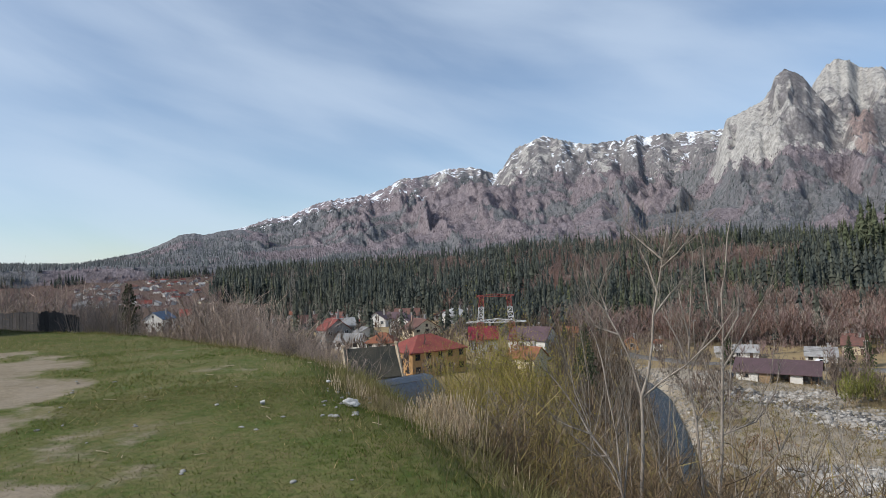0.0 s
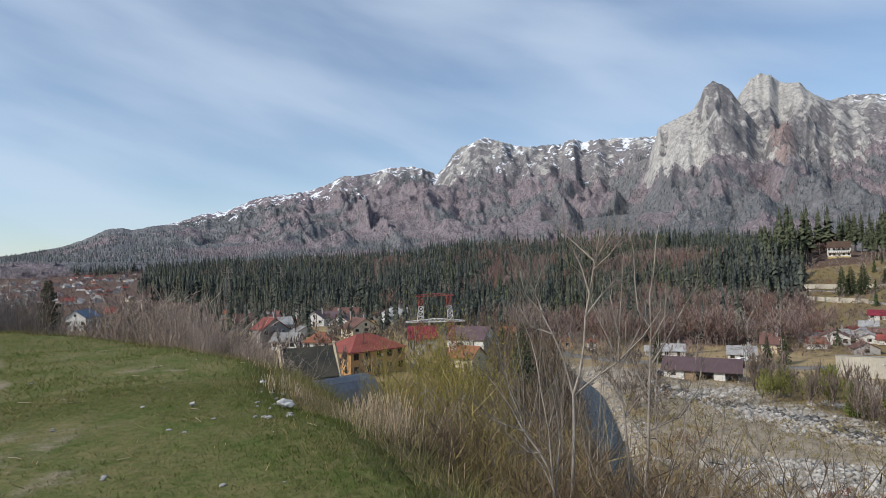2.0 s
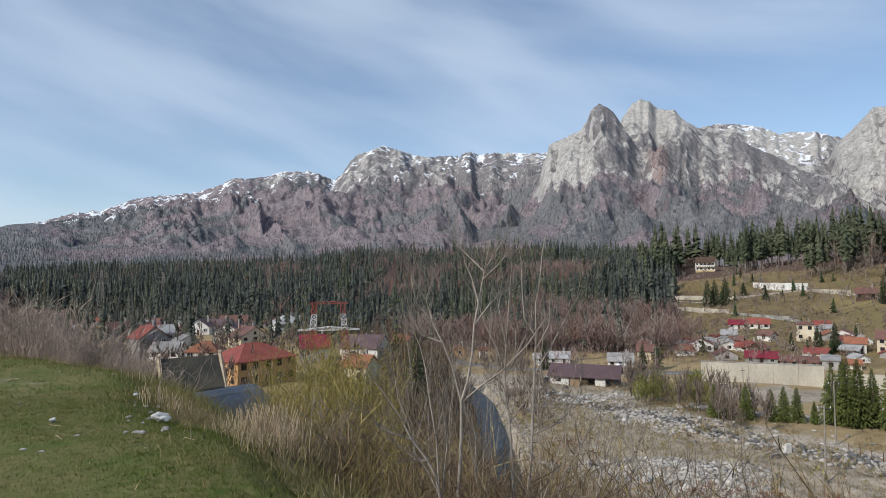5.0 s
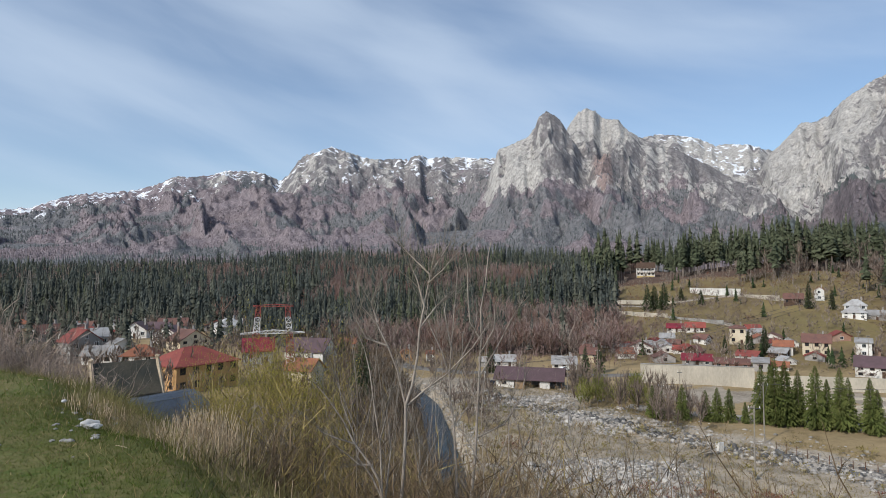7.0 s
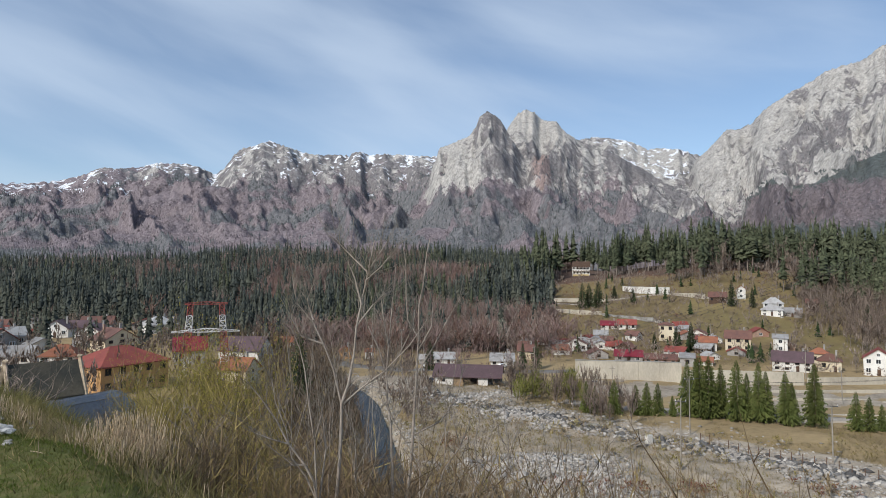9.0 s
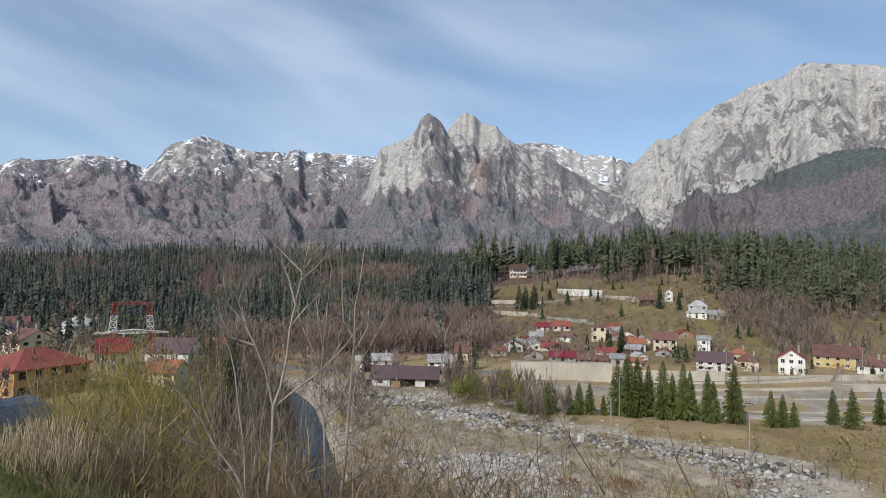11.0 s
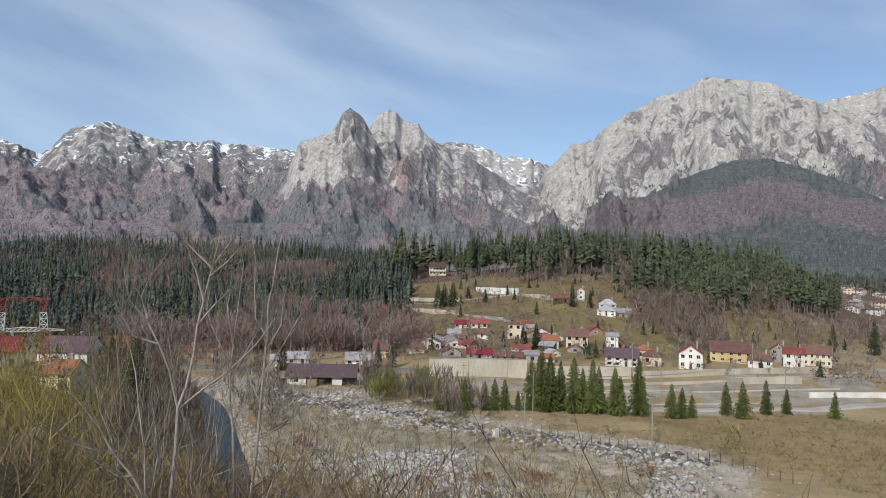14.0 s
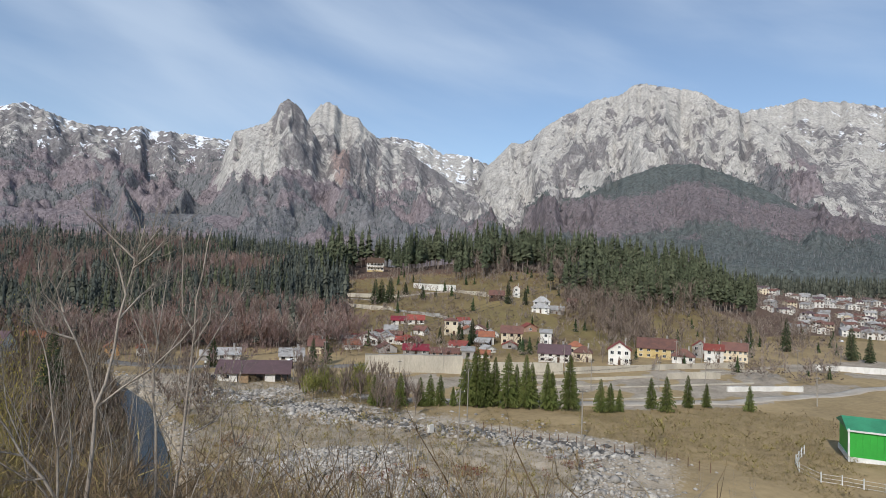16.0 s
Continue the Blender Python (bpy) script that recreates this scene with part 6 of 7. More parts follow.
# ---- distant towns ----
def town():
    rng = random.Random(5)
    walls = [plaster_white] * 6 + [plaster_cream] + [plaster_grey] * 2
    roofs = [tiles_red, tiles_brown, tiles_brown, sheet_grey, sheet_grey, tiles_orange]
    for k in range(96):
        az, r = rng.uniform(72.2, 81.5), rng.uniform(470, 800)
        if az < 74 and r < 560:
            continue
        x, y = polar(az, r)
        house(x, y, rng.uniform(6.5, 10.5), rng.uniform(5, 7.2), rng.choice(walls), rng.choice(roofs[1:5] + [tiles_brown, tiles_purple]), "small house of the town below the wood", rng.choice(["side", "front", "hip"]), turn=rng.uniform(-35, 35), floors=2, pitch=1.5, windows=3, chimneys=rng.choice([0, 1]), group="town houses", z=ground_at(x, y))
    for k in range(84):
        az, r = rng.uniform(-31, -21), rng.uniform(620, 1420)
        x, y = polar(az, r)
        house(x, y, rng.uniform(6.5, 11), rng.uniform(4.5, 7), rng.choice(walls), rng.choice([tiles_red, tiles_brown, sheet_grey, sheet_grey, tiles_purple]), "distant house of the town down the valley", rng.choice(["side", "front", "hip"]), turn=rng.uniform(-40, 40), floors=2, windows=1, chimneys=0, group="distant houses", z=ground_at(x, y))
    for k in range(16):
        az, r = rng.uniform(-16, 2), rng.uniform(230, 330)
        x, y = polar(az, r)
        house(x, y, rng.uniform(8, 12), rng.uniform(4.5, 6.5), rng.choice(walls), rng.choice([tiles_brown, sheet_grey, sheet_grey, tiles_purple, tiles_red]), "house of the village across the terrace", rng.choice(["side", "front", "hip"]), turn=rng.uniform(-40, 40), windows=3, group="village houses", z=ground_at(x, y))
    for k in range(26):
        az, r = rng.uniform(35, 56), rng.uniform(238, 300)
        x, y = polar(az, r)
        house(x, y, rng.uniform(5, 8), rng.uniform(3, 4.4), rng.choice(walls + [timber_dark, brick_wall]), rng.choice(roofs), "outbuilding among the village gardens", rng.choice(["side", "front", "lean"]), turn=rng.uniform(-40, 40), windows=1, chimneys=0, name="outbuilding", category="shed", group="outbuildings", z=ground_at(x, y))


town()


# ---- thickets and brush in the valley ----
brush_mat = material("dry_brush", (0.30, 0.225, 0.125), 0.9, 0.3, 0.4, 0, tint=(0.21, 0.16, 0.10), island=0.35, spec=0.1)
rust_brush_mat = material("rust_red_brush", (0.22, 0.09, 0.055), 0.9, 0.3, 0.4, 0, island=0.3, spec=0.1)
ochre_brush_mat = material("ochre_brush", (0.32, 0.26, 0.10), 0.9, 0.3, 0.4, 0, tint=(0.17, 0.15, 0.05), island=0.3, spec=0.1)


dark_twig_mat = material("dark_thicket_twigs", (0.165, 0.122, 0.085), 0.9, 0.3, 0.4, 0, tint=(0.110, 0.084, 0.060), island=0.35, spec=0.1)


willow_twig_mat = material("willow_twigs", (0.21, 0.21, 0.06), 0.9, 0.3, 0.4, 0, tint=(0.15, 0.15, 0.05), island=0.3, spec=0.1)


def valley_brush():
    rng = np.random.default_rng(21)

    def cloud(n, az0, az1, r0, r1, ok=None):
        return scatter(rng, n, az0, az1, r0, r1, ok or (lambda x, y, az, r: np.ones(len(x), dtype=bool)))

    def clear(x, y):
        return ~inside(x, y, SLAB) & (from_line(x, y, RIVER)[0] > 6)
    # dark thicket on the near bank of the river
    ok = lambda x, y, az, r: (from_line(x, y, RIVER)[0] > 3.4) & (from_line(x, y, RIVER)[1] > 0) & (from_line(x, y, RIVER)[0] < 24)
    x, y = cloud(760, 4, 30, 60, 190, ok)
    h = rng.uniform(3, 8, len(x))
    tagged(bare_trees("riverside_thicket", x, y, land(x, y), h, h * 0.3, 110, [dark_twig_mat, bark_mat], rng, 0.008), "leafless dark thicket along the river bank", "bushes", kind="stuff")
    x, y = cloud(210, 5, 17, 88, 235, lambda x, y, az, r: (from_line(x, y, RIVER)[0] > 4.5) & (from_line(x, y, RIVER)[0] < 24) & (from_line(x, y, RIVER)[1] > 0))
    h = rng.uniform(6, 13, len(x))
    tagged(bare_trees("river_bank_trees", x, y, land(x, y), h, h * 0.26, 130, [dark_twig_mat, bark_mat], rng, 0.006), "tall dark leafless trees on the near river bank", "trees", kind="stuff")
    # low brush over the flats
    ok = lambda x, y, az, r: clear(x, y) & (fbm(x * 0.05, y * 0.05, 12) > 0.44)
    ok_flat = lambda x, y, az, r: ok(x, y, az, r) & ((rng.uniform(0, 1, len(x)) < 0.22) | (az < 50) | (r < 100))
    x, y = cloud(5000, 12, 84, 62, 178, ok_flat)
    h = rng.gamma(2.0, 0.42, len(x)) + 0.4
    tagged(bare_trees("flat_brush", x, y, land(x, y), h, h * 0.55, 30, [brush_mat, brush_mat], rng, 0.032), "dry brown brush over the valley floor", "bushes", kind="stuff")
    x, y = cloud(1300, 14, 82, 60, 150, lambda x, y, az, r: clear(x, y) & (fbm(x * 0.05, y * 0.05, 12) > 0.44))
    h = rng.gamma(2.0, 0.4, len(x)) + 0.5
    tagged(bare_trees("ochre_brush", x, y, land(x, y), h, h * 0.6, 40, [ochre_brush_mat, brush_mat], rng, 0.03), "ochre yellow willow scrub on the flats", "bushes", kind="stuff")
    for cx, cy in ((59, 74), (74, 66), (66, 71), (88, 57), (52, 104)):
        x, y = cx + rng.normal(0, 2.2, 26), cy + rng.normal(0, 1.8, 26)
        h = rng.uniform(0.6, 1.5, 26)
        tagged(bare_trees("rust_brush", x, y, land(x, y), h, h * 0.7, 44, [rust_brush_mat, brush_mat], rng, 0.04), "patch of rust red brush among the stones", "bushes", kind="stuff")
    # bare trees between the barn and the wall
    x, y = cloud(70, 31.5, 43, 136, 178, lambda x, y, az, r: clear(x, y) & (from_line(x, y, GRAVEL)[0] > 14))
    h = rng.uniform(4, 9.5, len(x))
    tagged(bare_trees("wayside_trees", x, y, land(x, y), h, h * 0.22, 190, [twig_mat, bark_mat], rng, 0.006), "bare brown trees beside the concrete wall", "trees", kind="stuff")
    x, y = cloud(26, 32.5, 38.5, 150, 176, lambda x, y, az, r: clear(x, y))
    h = rng.uniform(4.5, 8, len(x))
    tagged(bare_trees("wayside_willows", x, y, land(x, y), h, h * 0.26, 260, [willow_twig_mat, bark_mat], rng, 0.010, (0.06, 0.16)), "budding yellow green willows beside the barn", "trees", kind="stuff")
    # garden trees and hedges between the houses
    x, y = cloud(900, 32, 78, 232, 480)
    h = rng.uniform(2.5, 8, len(x))
    tagged(bare_trees("garden_trees", x, y, land(x, y), h, h * 0.3, 64, [grey_wood_mat, bark_mat], rng, 0.02), "leafless fruit trees and hedges in the gardens", "trees", kind="stuff")
    x, y = cloud(3000, 33, 78, 232, 450, lambda x, y, az, r: fbm(x * 0.03, y * 0.03, 17) > 0.42)
    h = rng.uniform(0.9, 4.2, len(x))
    tagged(bare_trees("garden_shrubs", x, y, land(x, y), h, h * 0.85, 26, [twig_mat, brush_mat], rng, 0.055), "brown shrubs in the gardens and on the slope", "bushes", kind="stuff")
    x, y = cloud(900, 34, 54, 330, 480, lambda x, y, az, r: (fbm(x * 0.02, y * 0.02, 14) > 0.5) | (r > 405))
    h = rng.uniform(0.8, 2.2, len(x))
    tagged(bare_trees("rust_hill_brush", x, y, land(x, y), h, h * 0.9, 26, [rust_brush_mat, brush_mat], rng, 0.07), "rust red brush on the slope above the village", "bushes", kind="stuff")
    x, y = cloud(520, 71.5, 82, 440, 820)
    h = rng.uniform(4, 9, len(x))
    tagged(bare_trees("town_garden_trees", x, y, land(x, y), h, h * 0.35, 40, [grey_wood_mat, bark_mat], rng), "bare trees between the houses of the town", "trees", kind="stuff")
    x, y = cloud(80, 34, 78, 240, 470)
    h = rng.uniform(3, 8, len(x))
    tagged(conifers("garden_conifers", x, y, land(x, y), h, h * 0.27, 8, 8, [spruce_mat], rng=rng, bare=0.03), "small dark conifers in the gardens", "trees", kind="stuff")
    # bare trees that hide the far reach of the river
    x, y = cloud(420, 6, 26, 120, 250, lambda x, y, az, r: (from_line(x, y, RIVER)[0] > 4.5) & (from_line(x, y, RIVER)[0] < 22))
    h = rng.uniform(3, 8, len(x))
    tagged(bare_trees("river_trees", x, y, land(x, y), h, h * 0.3, 70, [twig_mat, bark_mat], rng), "leafless trees along the far reach of the river", "trees", kind="stuff")
    far_x, far_y = cloud(900, -38, -20, 420, 1500)
    h = rng.uniform(5, 13, len(far_x))
    tagged(bare_trees("town_trees", far_x, far_y, land(far_x, far_y), h, h * 0.4, 40, [beech_mat, bark_mat], rng), "bare trees between the distant houses", "trees", kind="stuff")
    x, y = cloud(1250, -34, 8, 100, 420, lambda x, y, az, r: (from_line(x, y, RIVER)[0] > 8) & ((az < -17) | (r < 225) | (rng.uniform(0, 1, len(x)) < 0.22)))
    h = rng.uniform(3, 9, len(x))
    tagged(bare_trees("terrace_trees", x, y, land(x, y), h, h * 0.28, 70, [twig_mat, bark_mat], rng), "bare trees between the houses of the terrace", "trees", kind="stuff")
    x, y = cloud(400, -17, 12, 218, 430, lambda x, y, az, r: from_line(x, y, RIVER)[0] > 9)
    h = rng.uniform(5, 14, len(x))
    tagged(conifers("terrace_conifers", x, y, land(x, y), h, h * 0.2, 9, 8, [spruce_haze_mat], rng=rng, bare=0.05), "dark spruces behind the houses of the terrace", "trees", kind="stuff")
    x, y = cloud(330, 6, 40, 200, 330, lambda x, y, az, r: from_line(x, y, RIVER)[0] > 9)
    h = rng.uniform(2, 7, len(x))
    tagged(bare_trees("roadside_scrub", x, y, land(x, y), h, h * 0.35, 60, [beech_mat, bark_mat], rng), "scrub along the foot of the wooded hill", "bushes", kind="stuff")


valley_brush()


# ---- the bank below the meadow: bushes, saplings, reeds ----
class Twigs:
    """Collects thin three-sided tapered shoots into one mesh."""

    def __init__(self, rng):
        self.v, self.f, self.t, self.rng = [], [], [], rng

    def shoot(self, p, d, length, r0, segs=3, bend=0.25, up=0.1, tip=0.25):
        rng = self.rng
        pts = [np.array(p, dtype=float)]
        d = np.array(d, dtype=float) / np.linalg.norm(d)
        for i in range(segs):
            d = d + rng.normal(0, bend, 3) * 0.5 + np.array((0, 0, up))
            d = d / np.linalg.norm(d)
            pts.append(pts[-1] + d * length / segs)
        self.tube(pts, r0, r0 * tip)
        return pts, d

    def tube(self, pts, r0, r1, sides=3):
        base, n = len(self.v), len(pts)
        for i, p in enumerate(pts):
            a, b = np.array(pts[max(0, i - 1)]), np.array(pts[min(n - 1, i + 1)])
            t = (b - a) / (np.linalg.norm(b - a) + 1e-9)
            s = np.cross(t, (0.31, 0.87, 0.37)); s = s / np.linalg.norm(s)
            u = np.cross(t, s)
            r = r0 + (r1 - r0) * i / (n - 1)
            for k in range(sides):
                c = 2 * math.pi * k / sides
                self.v.append(np.array(p) + (s * math.cos(c) + u * math.sin(c)) * r)
        for i in range(n - 1):
            for k in range(sides):
                a, b = base + i * sides + k, base + i * sides + (k + 1) % sides
                self.f.append((a, b, b + sides, a + sides))

    def sliver(self, p, d, length, r0, up=0.1):
        """A fine bent twig of three flat triangles."""
        rng = self.rng
        d = np.array(d, dtype=float) / np.linalg.norm(d)
        e = d + rng.normal(0, 0.25, 3) + np.array((0, 0, up))
        e = e / np.linalg.norm(e)
        q = np.array(p) + d * length * 0.5
        t = q + e * length * 0.5
        s = np.cross(d, rng.normal(0, 1, 3))
        s = s / np.linalg.norm(s) * r0
        b = len(self.v)
        self.v += [p - s, p + s, q + s * 0.6, q - s * 0.6, t]
        self.f.append((b, b + 1, b + 2, b + 3))
        self.t.append((b + 3, b + 2, b + 4))
        return [p, q, t], e

    def mesh(self, name, mat, parent=None):
        ob = mesh_np(name, np.array(self.v), [np.array(self.f)] + ([np.array(self.t)] if self.t else []), [mat])
        ob["kind"] = "stuff"
        ob.parent = parent
        return ob


def bush_mesh(seed, stems, twigs, height, spread, r0=0.010, droop=0.0, lean=0.35):
    rng = np.random.default_rng(seed)
    tw = Twigs(rng)
    tips = []
    for i in range(stems):
        a = rng.uniform(0, 6.28)
        q = rng.uniform(0, 0.28) * spread
        out = rng.uniform(0.05, 1.0) * lean
        pts, d = tw.shoot((q * math.cos(a), q * math.sin(a), -0.15), (out * math.cos(a), out * math.sin(a), 1), height * rng.uniform(0.6, 1.0), r0 * rng.uniform(0.7, 1.2), 4, 0.22, 0.03 - droop)
        for k in range(twigs):
            j = rng.integers(1, 5)
            f = rng.uniform(0, 1)
            p = pts[j - 1] * (1 - f) + pts[j] * f
            b = rng.uniform(0, 6.28)
            tp, te = tw.sliver(p, (math.cos(b), math.sin(b), rng.uniform(0.3, 1.4)), height * rng.uniform(0.12, 0.34), r0 * 0.7, 0.10 - droop)
            tw.sliver(tp[1], te + rng.normal(0, 0.6, 3), height * rng.uniform(0.06, 0.16), r0 * 0.5, 0.1)
            tips.append(tp[-1]); tips.append(tp[1])
    return tw, tips


def leaf_mesh(name, tips, size, mat, rng, per=3, jitter=0.1):
    """Small leaves round the twig tips."""
    t = np.repeat(np.array(tips), per, 0)
    n = len(t)
    c = t + rng.normal(0, jitter, (n, 3))
    a, b = rng.normal(0, 1, (n, 3)), rng.normal(0, 1, (n, 3))
    a = a / np.linalg.norm(a, axis=1, keepdims=True) * size
    b = b / np.linalg.norm(b, axis=1, keepdims=True) * size * 0.5
    V = np.stack([c - a, c + b, c + a], 1).reshape(-1, 3)
    return mesh_np(name, V, np.arange(len(V)).reshape(-1, 3), [mat])


twig_brown = material("brown_twigs", (0.185, 0.130, 0.075), 0.85, 0.25, 4.0, 0, tint=(0.105, 0.076, 0.048), each=0.25, island=0.25)
twig_grey = material("grey_twigs", (0.225, 0.195, 0.16), 0.85, 0.25, 4.0, 0, tint=(0.15, 0.125, 0.10), each=0.2, island=0.2)
twig_cane = material("rosy_canes", (0.43, 0.335, 0.275), 0.85, 0.25, 4.0, 0, tint=(0.29, 0.225, 0.185), each=0.25, island=0.3)
twig_olive = material("olive_twigs", (0.29, 0.225, 0.085), 0.85, 0.25, 4.0, 0, tint=(0.21, 0.165, 0.064), each=0.2, island=0.25)
twig_tan = material("tan_stalks", (0.68, 0.57, 0.42), 0.85, 0.2, 4.0, 0, tint=(0.46, 0.37, 0.26), each=0.15, island=0.3)
bark_sapling = material("sapling_bark", (0.36, 0.31, 0.26), 0.85, 0.25, 8.0, 0.2, tint=(0.24, 0.20, 0.165))
leaf_yellow = material("young_willow_leaf", (0.39, 0.335, 0.06), 0.75, 0.2, 2.0, 0, tint=(0.27, 0.235, 0.052), island=0.25)
leaf_olive = material("olive_bud", (0.33, 0.29, 0.08), 0.7, 0.2, 2.0, 0, island=0.35)

for leafy in (leaf_yellow, leaf_olive, twig_tan):
    thin_leaf(leafy)

TEMPLATES = {}


def bush(x, y, h, kind, label, turn=0.0, wide=1.0):
    """A leafless or budding bush; bushes of one kind share four shapes."""
    key = (kind, int(abs(x * 31 + y * 17)) % 4)
    if key not in TEMPLATES:
        seed = 50 + key[1] * 7 + len(kind)
        stems, twigs, lean, mat, leaf = {
            "brown": (18, 11, 0.6, twig_brown, None), "grey": (16, 12, 0.5, twig_grey, None),
            "olive": (17, 10, 0.55, twig_olive, leaf_olive), "cane": (20, 4, 0.30, twig_cane, None), "willow": (34, 12, 0.42, twig_olive, leaf_yellow)}[kind]
        tw, tips = bush_mesh(seed, stems, twigs, 1.0, 0.8, {"willow": 0.0045, "cane": 0.0054}.get(kind, 0.0040), 0.0, lean)
        tall = np.array((1, 1, np.percentile(np.array(tw.v)[:, 2], 99)))
        tw.v, tips = [v / tall for v in tw.v], [v / tall for v in tips]
        st = tw.mesh("branch_tangle", mat)
        lv = leaf_mesh("foliage", tips, 0.009 if kind == "olive" else 0.0095, leaf, np.random.default_rng(seed), 1 if kind == "olive" else 15, 0.045) if leaf else None
        TEMPLATES[key] = (st.data, lv.data if lv else None)
        for o in (st, lv):
            if o:
                bpy.data.objects.remove(o)
    st, lv = TEMPLATES[key]
    t = thing("bush", x, y, ground_at(x, y), turn, label, "bush", "bushes on the bank")
    t.scale = (h * wide, h * wide, h)
    new("branch_tangle", st).parent = t
    if lv:
        new("foliage", lv).parent = t
    return t


def bank_bushes():
    rng = random.Random(14)
    envelope = lambda az: float(np.interp(az, [-9, -6.5, -2.5, 0, 9, 10.5, 14, 25, 35, 50, 80], [-9.6, -11.6, -11.4, -9.6, -10.2, -12.5, -15.2, -17.0, -17.6, -18.4, -19.4]))
    count = 0
    for k in range(1500):
        az, r = -9 + 70 * rng.random() ** 1.25, 6.0 + 24 * rng.random() ** 1.4
        x, y = polar(az, r)
        g = ground_at(x, y)
        if g > -0.9:
            continue
        top = EYE_Z + r * math.tan(radians(envelope(az) - abs(rng.gauss(0, 1.3))))
        h = top - g
        if h < 1.0 or h > 7.5:
            continue
        if h > 5.5 and rng.random() < 0.4:
            continue
        kind = rng.choice(["olive", "olive", "olive", "brown", "grey"] if az < 11 else ["brown", "brown", "brown", "grey", "olive"])
        label = {"brown": "tangled leafless brown bush on the bank", "grey": "grey leafless shrub on the bank", "olive": "olive shrub with first buds on the bank"}[kind]
        bush(x, y, h, kind, label, rng.uniform(0, 360), rng.uniform(0.7, 1.1) * min(1.0, 3.8 / h))
        count += 1
        if count > 205:
            break
    # the yellow willows
    for az, r, el, wide in ((-0.4, 13, -8.9, 0.48), (1.0, 14, -7.8, 0.48), (2.4, 14.5, -7.1, 0.46), (3.8, 14, -6.8, 0.46), (5.2, 14.5, -6.6, 0.46), (6.6, 14.5, -6.9, 0.46), (8.0, 15, -7.5, 0.46), (2.6, 11, -9.1, 0.56), (5.0, 11.5, -8.5, 0.54), (7.4, 11.5, -9.3, 0.56)):
        x, y = polar(az, r)
        bush(x, y, EYE_Z + r * math.tan(radians(el)) - ground_at(x, y), "willow", "budding yellow green willow bush on the bank", rng.uniform(0, 360), wide)
    # hedge of scrub along the rim of the meadow
    rest = []
    for k in range(190):
        az = rng.uniform(-37, -8.5)
        f = rng.uniform(0.5, 5.0)
        # step outwards from the meadow until the ground falls away
        r = 9.0
        while r < 60 and ground_at(*polar(az, r)) > -0.25:
            r += 0.7
        r += f
        x, y = polar(az, r)
        if az < -31.5 and f < 2.2:
            continue
        el = float(np.interp(az, [-37, -35, -33, -30, -28.5, -27, -26.2, -24.2, -23, -21.5, -18.5, -16, -14, -12, -8.5], [-0.8, -0.4, 0.2, 0.0, -1.0, -2.4, -3.6, -3.8, -2.4, -1.0, -1.2, -3.0, -4.2, -5.2, -7.8])) - abs(rng.gauss(0, 0.9)) + 0.3
        h = EYE_Z + r * math.tan(radians(el)) - ground_at(x, y)
        if 0.7 < h < 7:
            if k % 4:
                rest.append((x, y, h, "cane", rng.uniform(0, 6.28), rng.uniform(0.8, 1.2) * min(1, 2.6 / h)))
                continue
            bush(x, y, h, rng.choice(["cane", "cane", "brown", "cane", "grey"]), "leafless scrub of upright canes along the meadow's rim", rng.uniform(0, 360), rng.uniform(0.8, 1.2) * min(1, 2.6 / h))
    for az, r, el in ((-12.9, 27, -1.2), (-12.4, 29, -2.0), (-8.2, 30, -4.5), (-35.5, 33, 1.4), (-34.3, 36, 1.0)):
        x, y = polar(az, r)
        bush(x, y, EYE_Z + r * math.tan(radians(el)) - ground_at(x, y), "grey", "dense twiggy leafless tree below the rim", rng.uniform(0, 360), 0.42)

    return rest


RIM_SCRUB = bank_bushes()


def joined_scrub(name, places, mat, label):
    """A tangle of many bushes, too dense to pick apart, in one mesh."""
    rng = random.Random(len(places))
    V, Q, T, base = [], [], [], 0
    for x, y, h, kind, a, wide in places:
        me = rng.choice([v[0] for k, v in TEMPLATES.items() if k[0] == kind])
        co = np.empty(len(me.vertices) * 3, dtype=np.float32); me.vertices.foreach_get("co", co)
        co = co.reshape(-1, 3)
        c, n = math.cos(a) * h * wide, math.sin(a) * h * wide
        V.append(np.stack([co[:, 0] * c - co[:, 1] * n + x, co[:, 0] * n + co[:, 1] * c + y, co[:, 2] * h + ground_at(x, y)], -1))
        size = np.empty(len(me.polygons), dtype=np.int32); me.polygons.foreach_get("loop_total", size)
        loops = np.empty(len(me.loops), dtype=np.int32); me.loops.foreach_get("vertex_index", loops)
        first = np.concatenate([[0], np.cumsum(size)[:-1]])
        q, t = first[size == 4], first[size == 3]
        Q.append(loops[q[:, None] + np.arange(4)] + base)
        T.append(loops[t[:, None] + np.arange(3)] + base)
        base += len(co)
    tagged(mesh_np(name, np.concatenate(V), [np.concatenate(Q), np.concatenate(T)], [mat]), label, "bushes", kind="stuff")


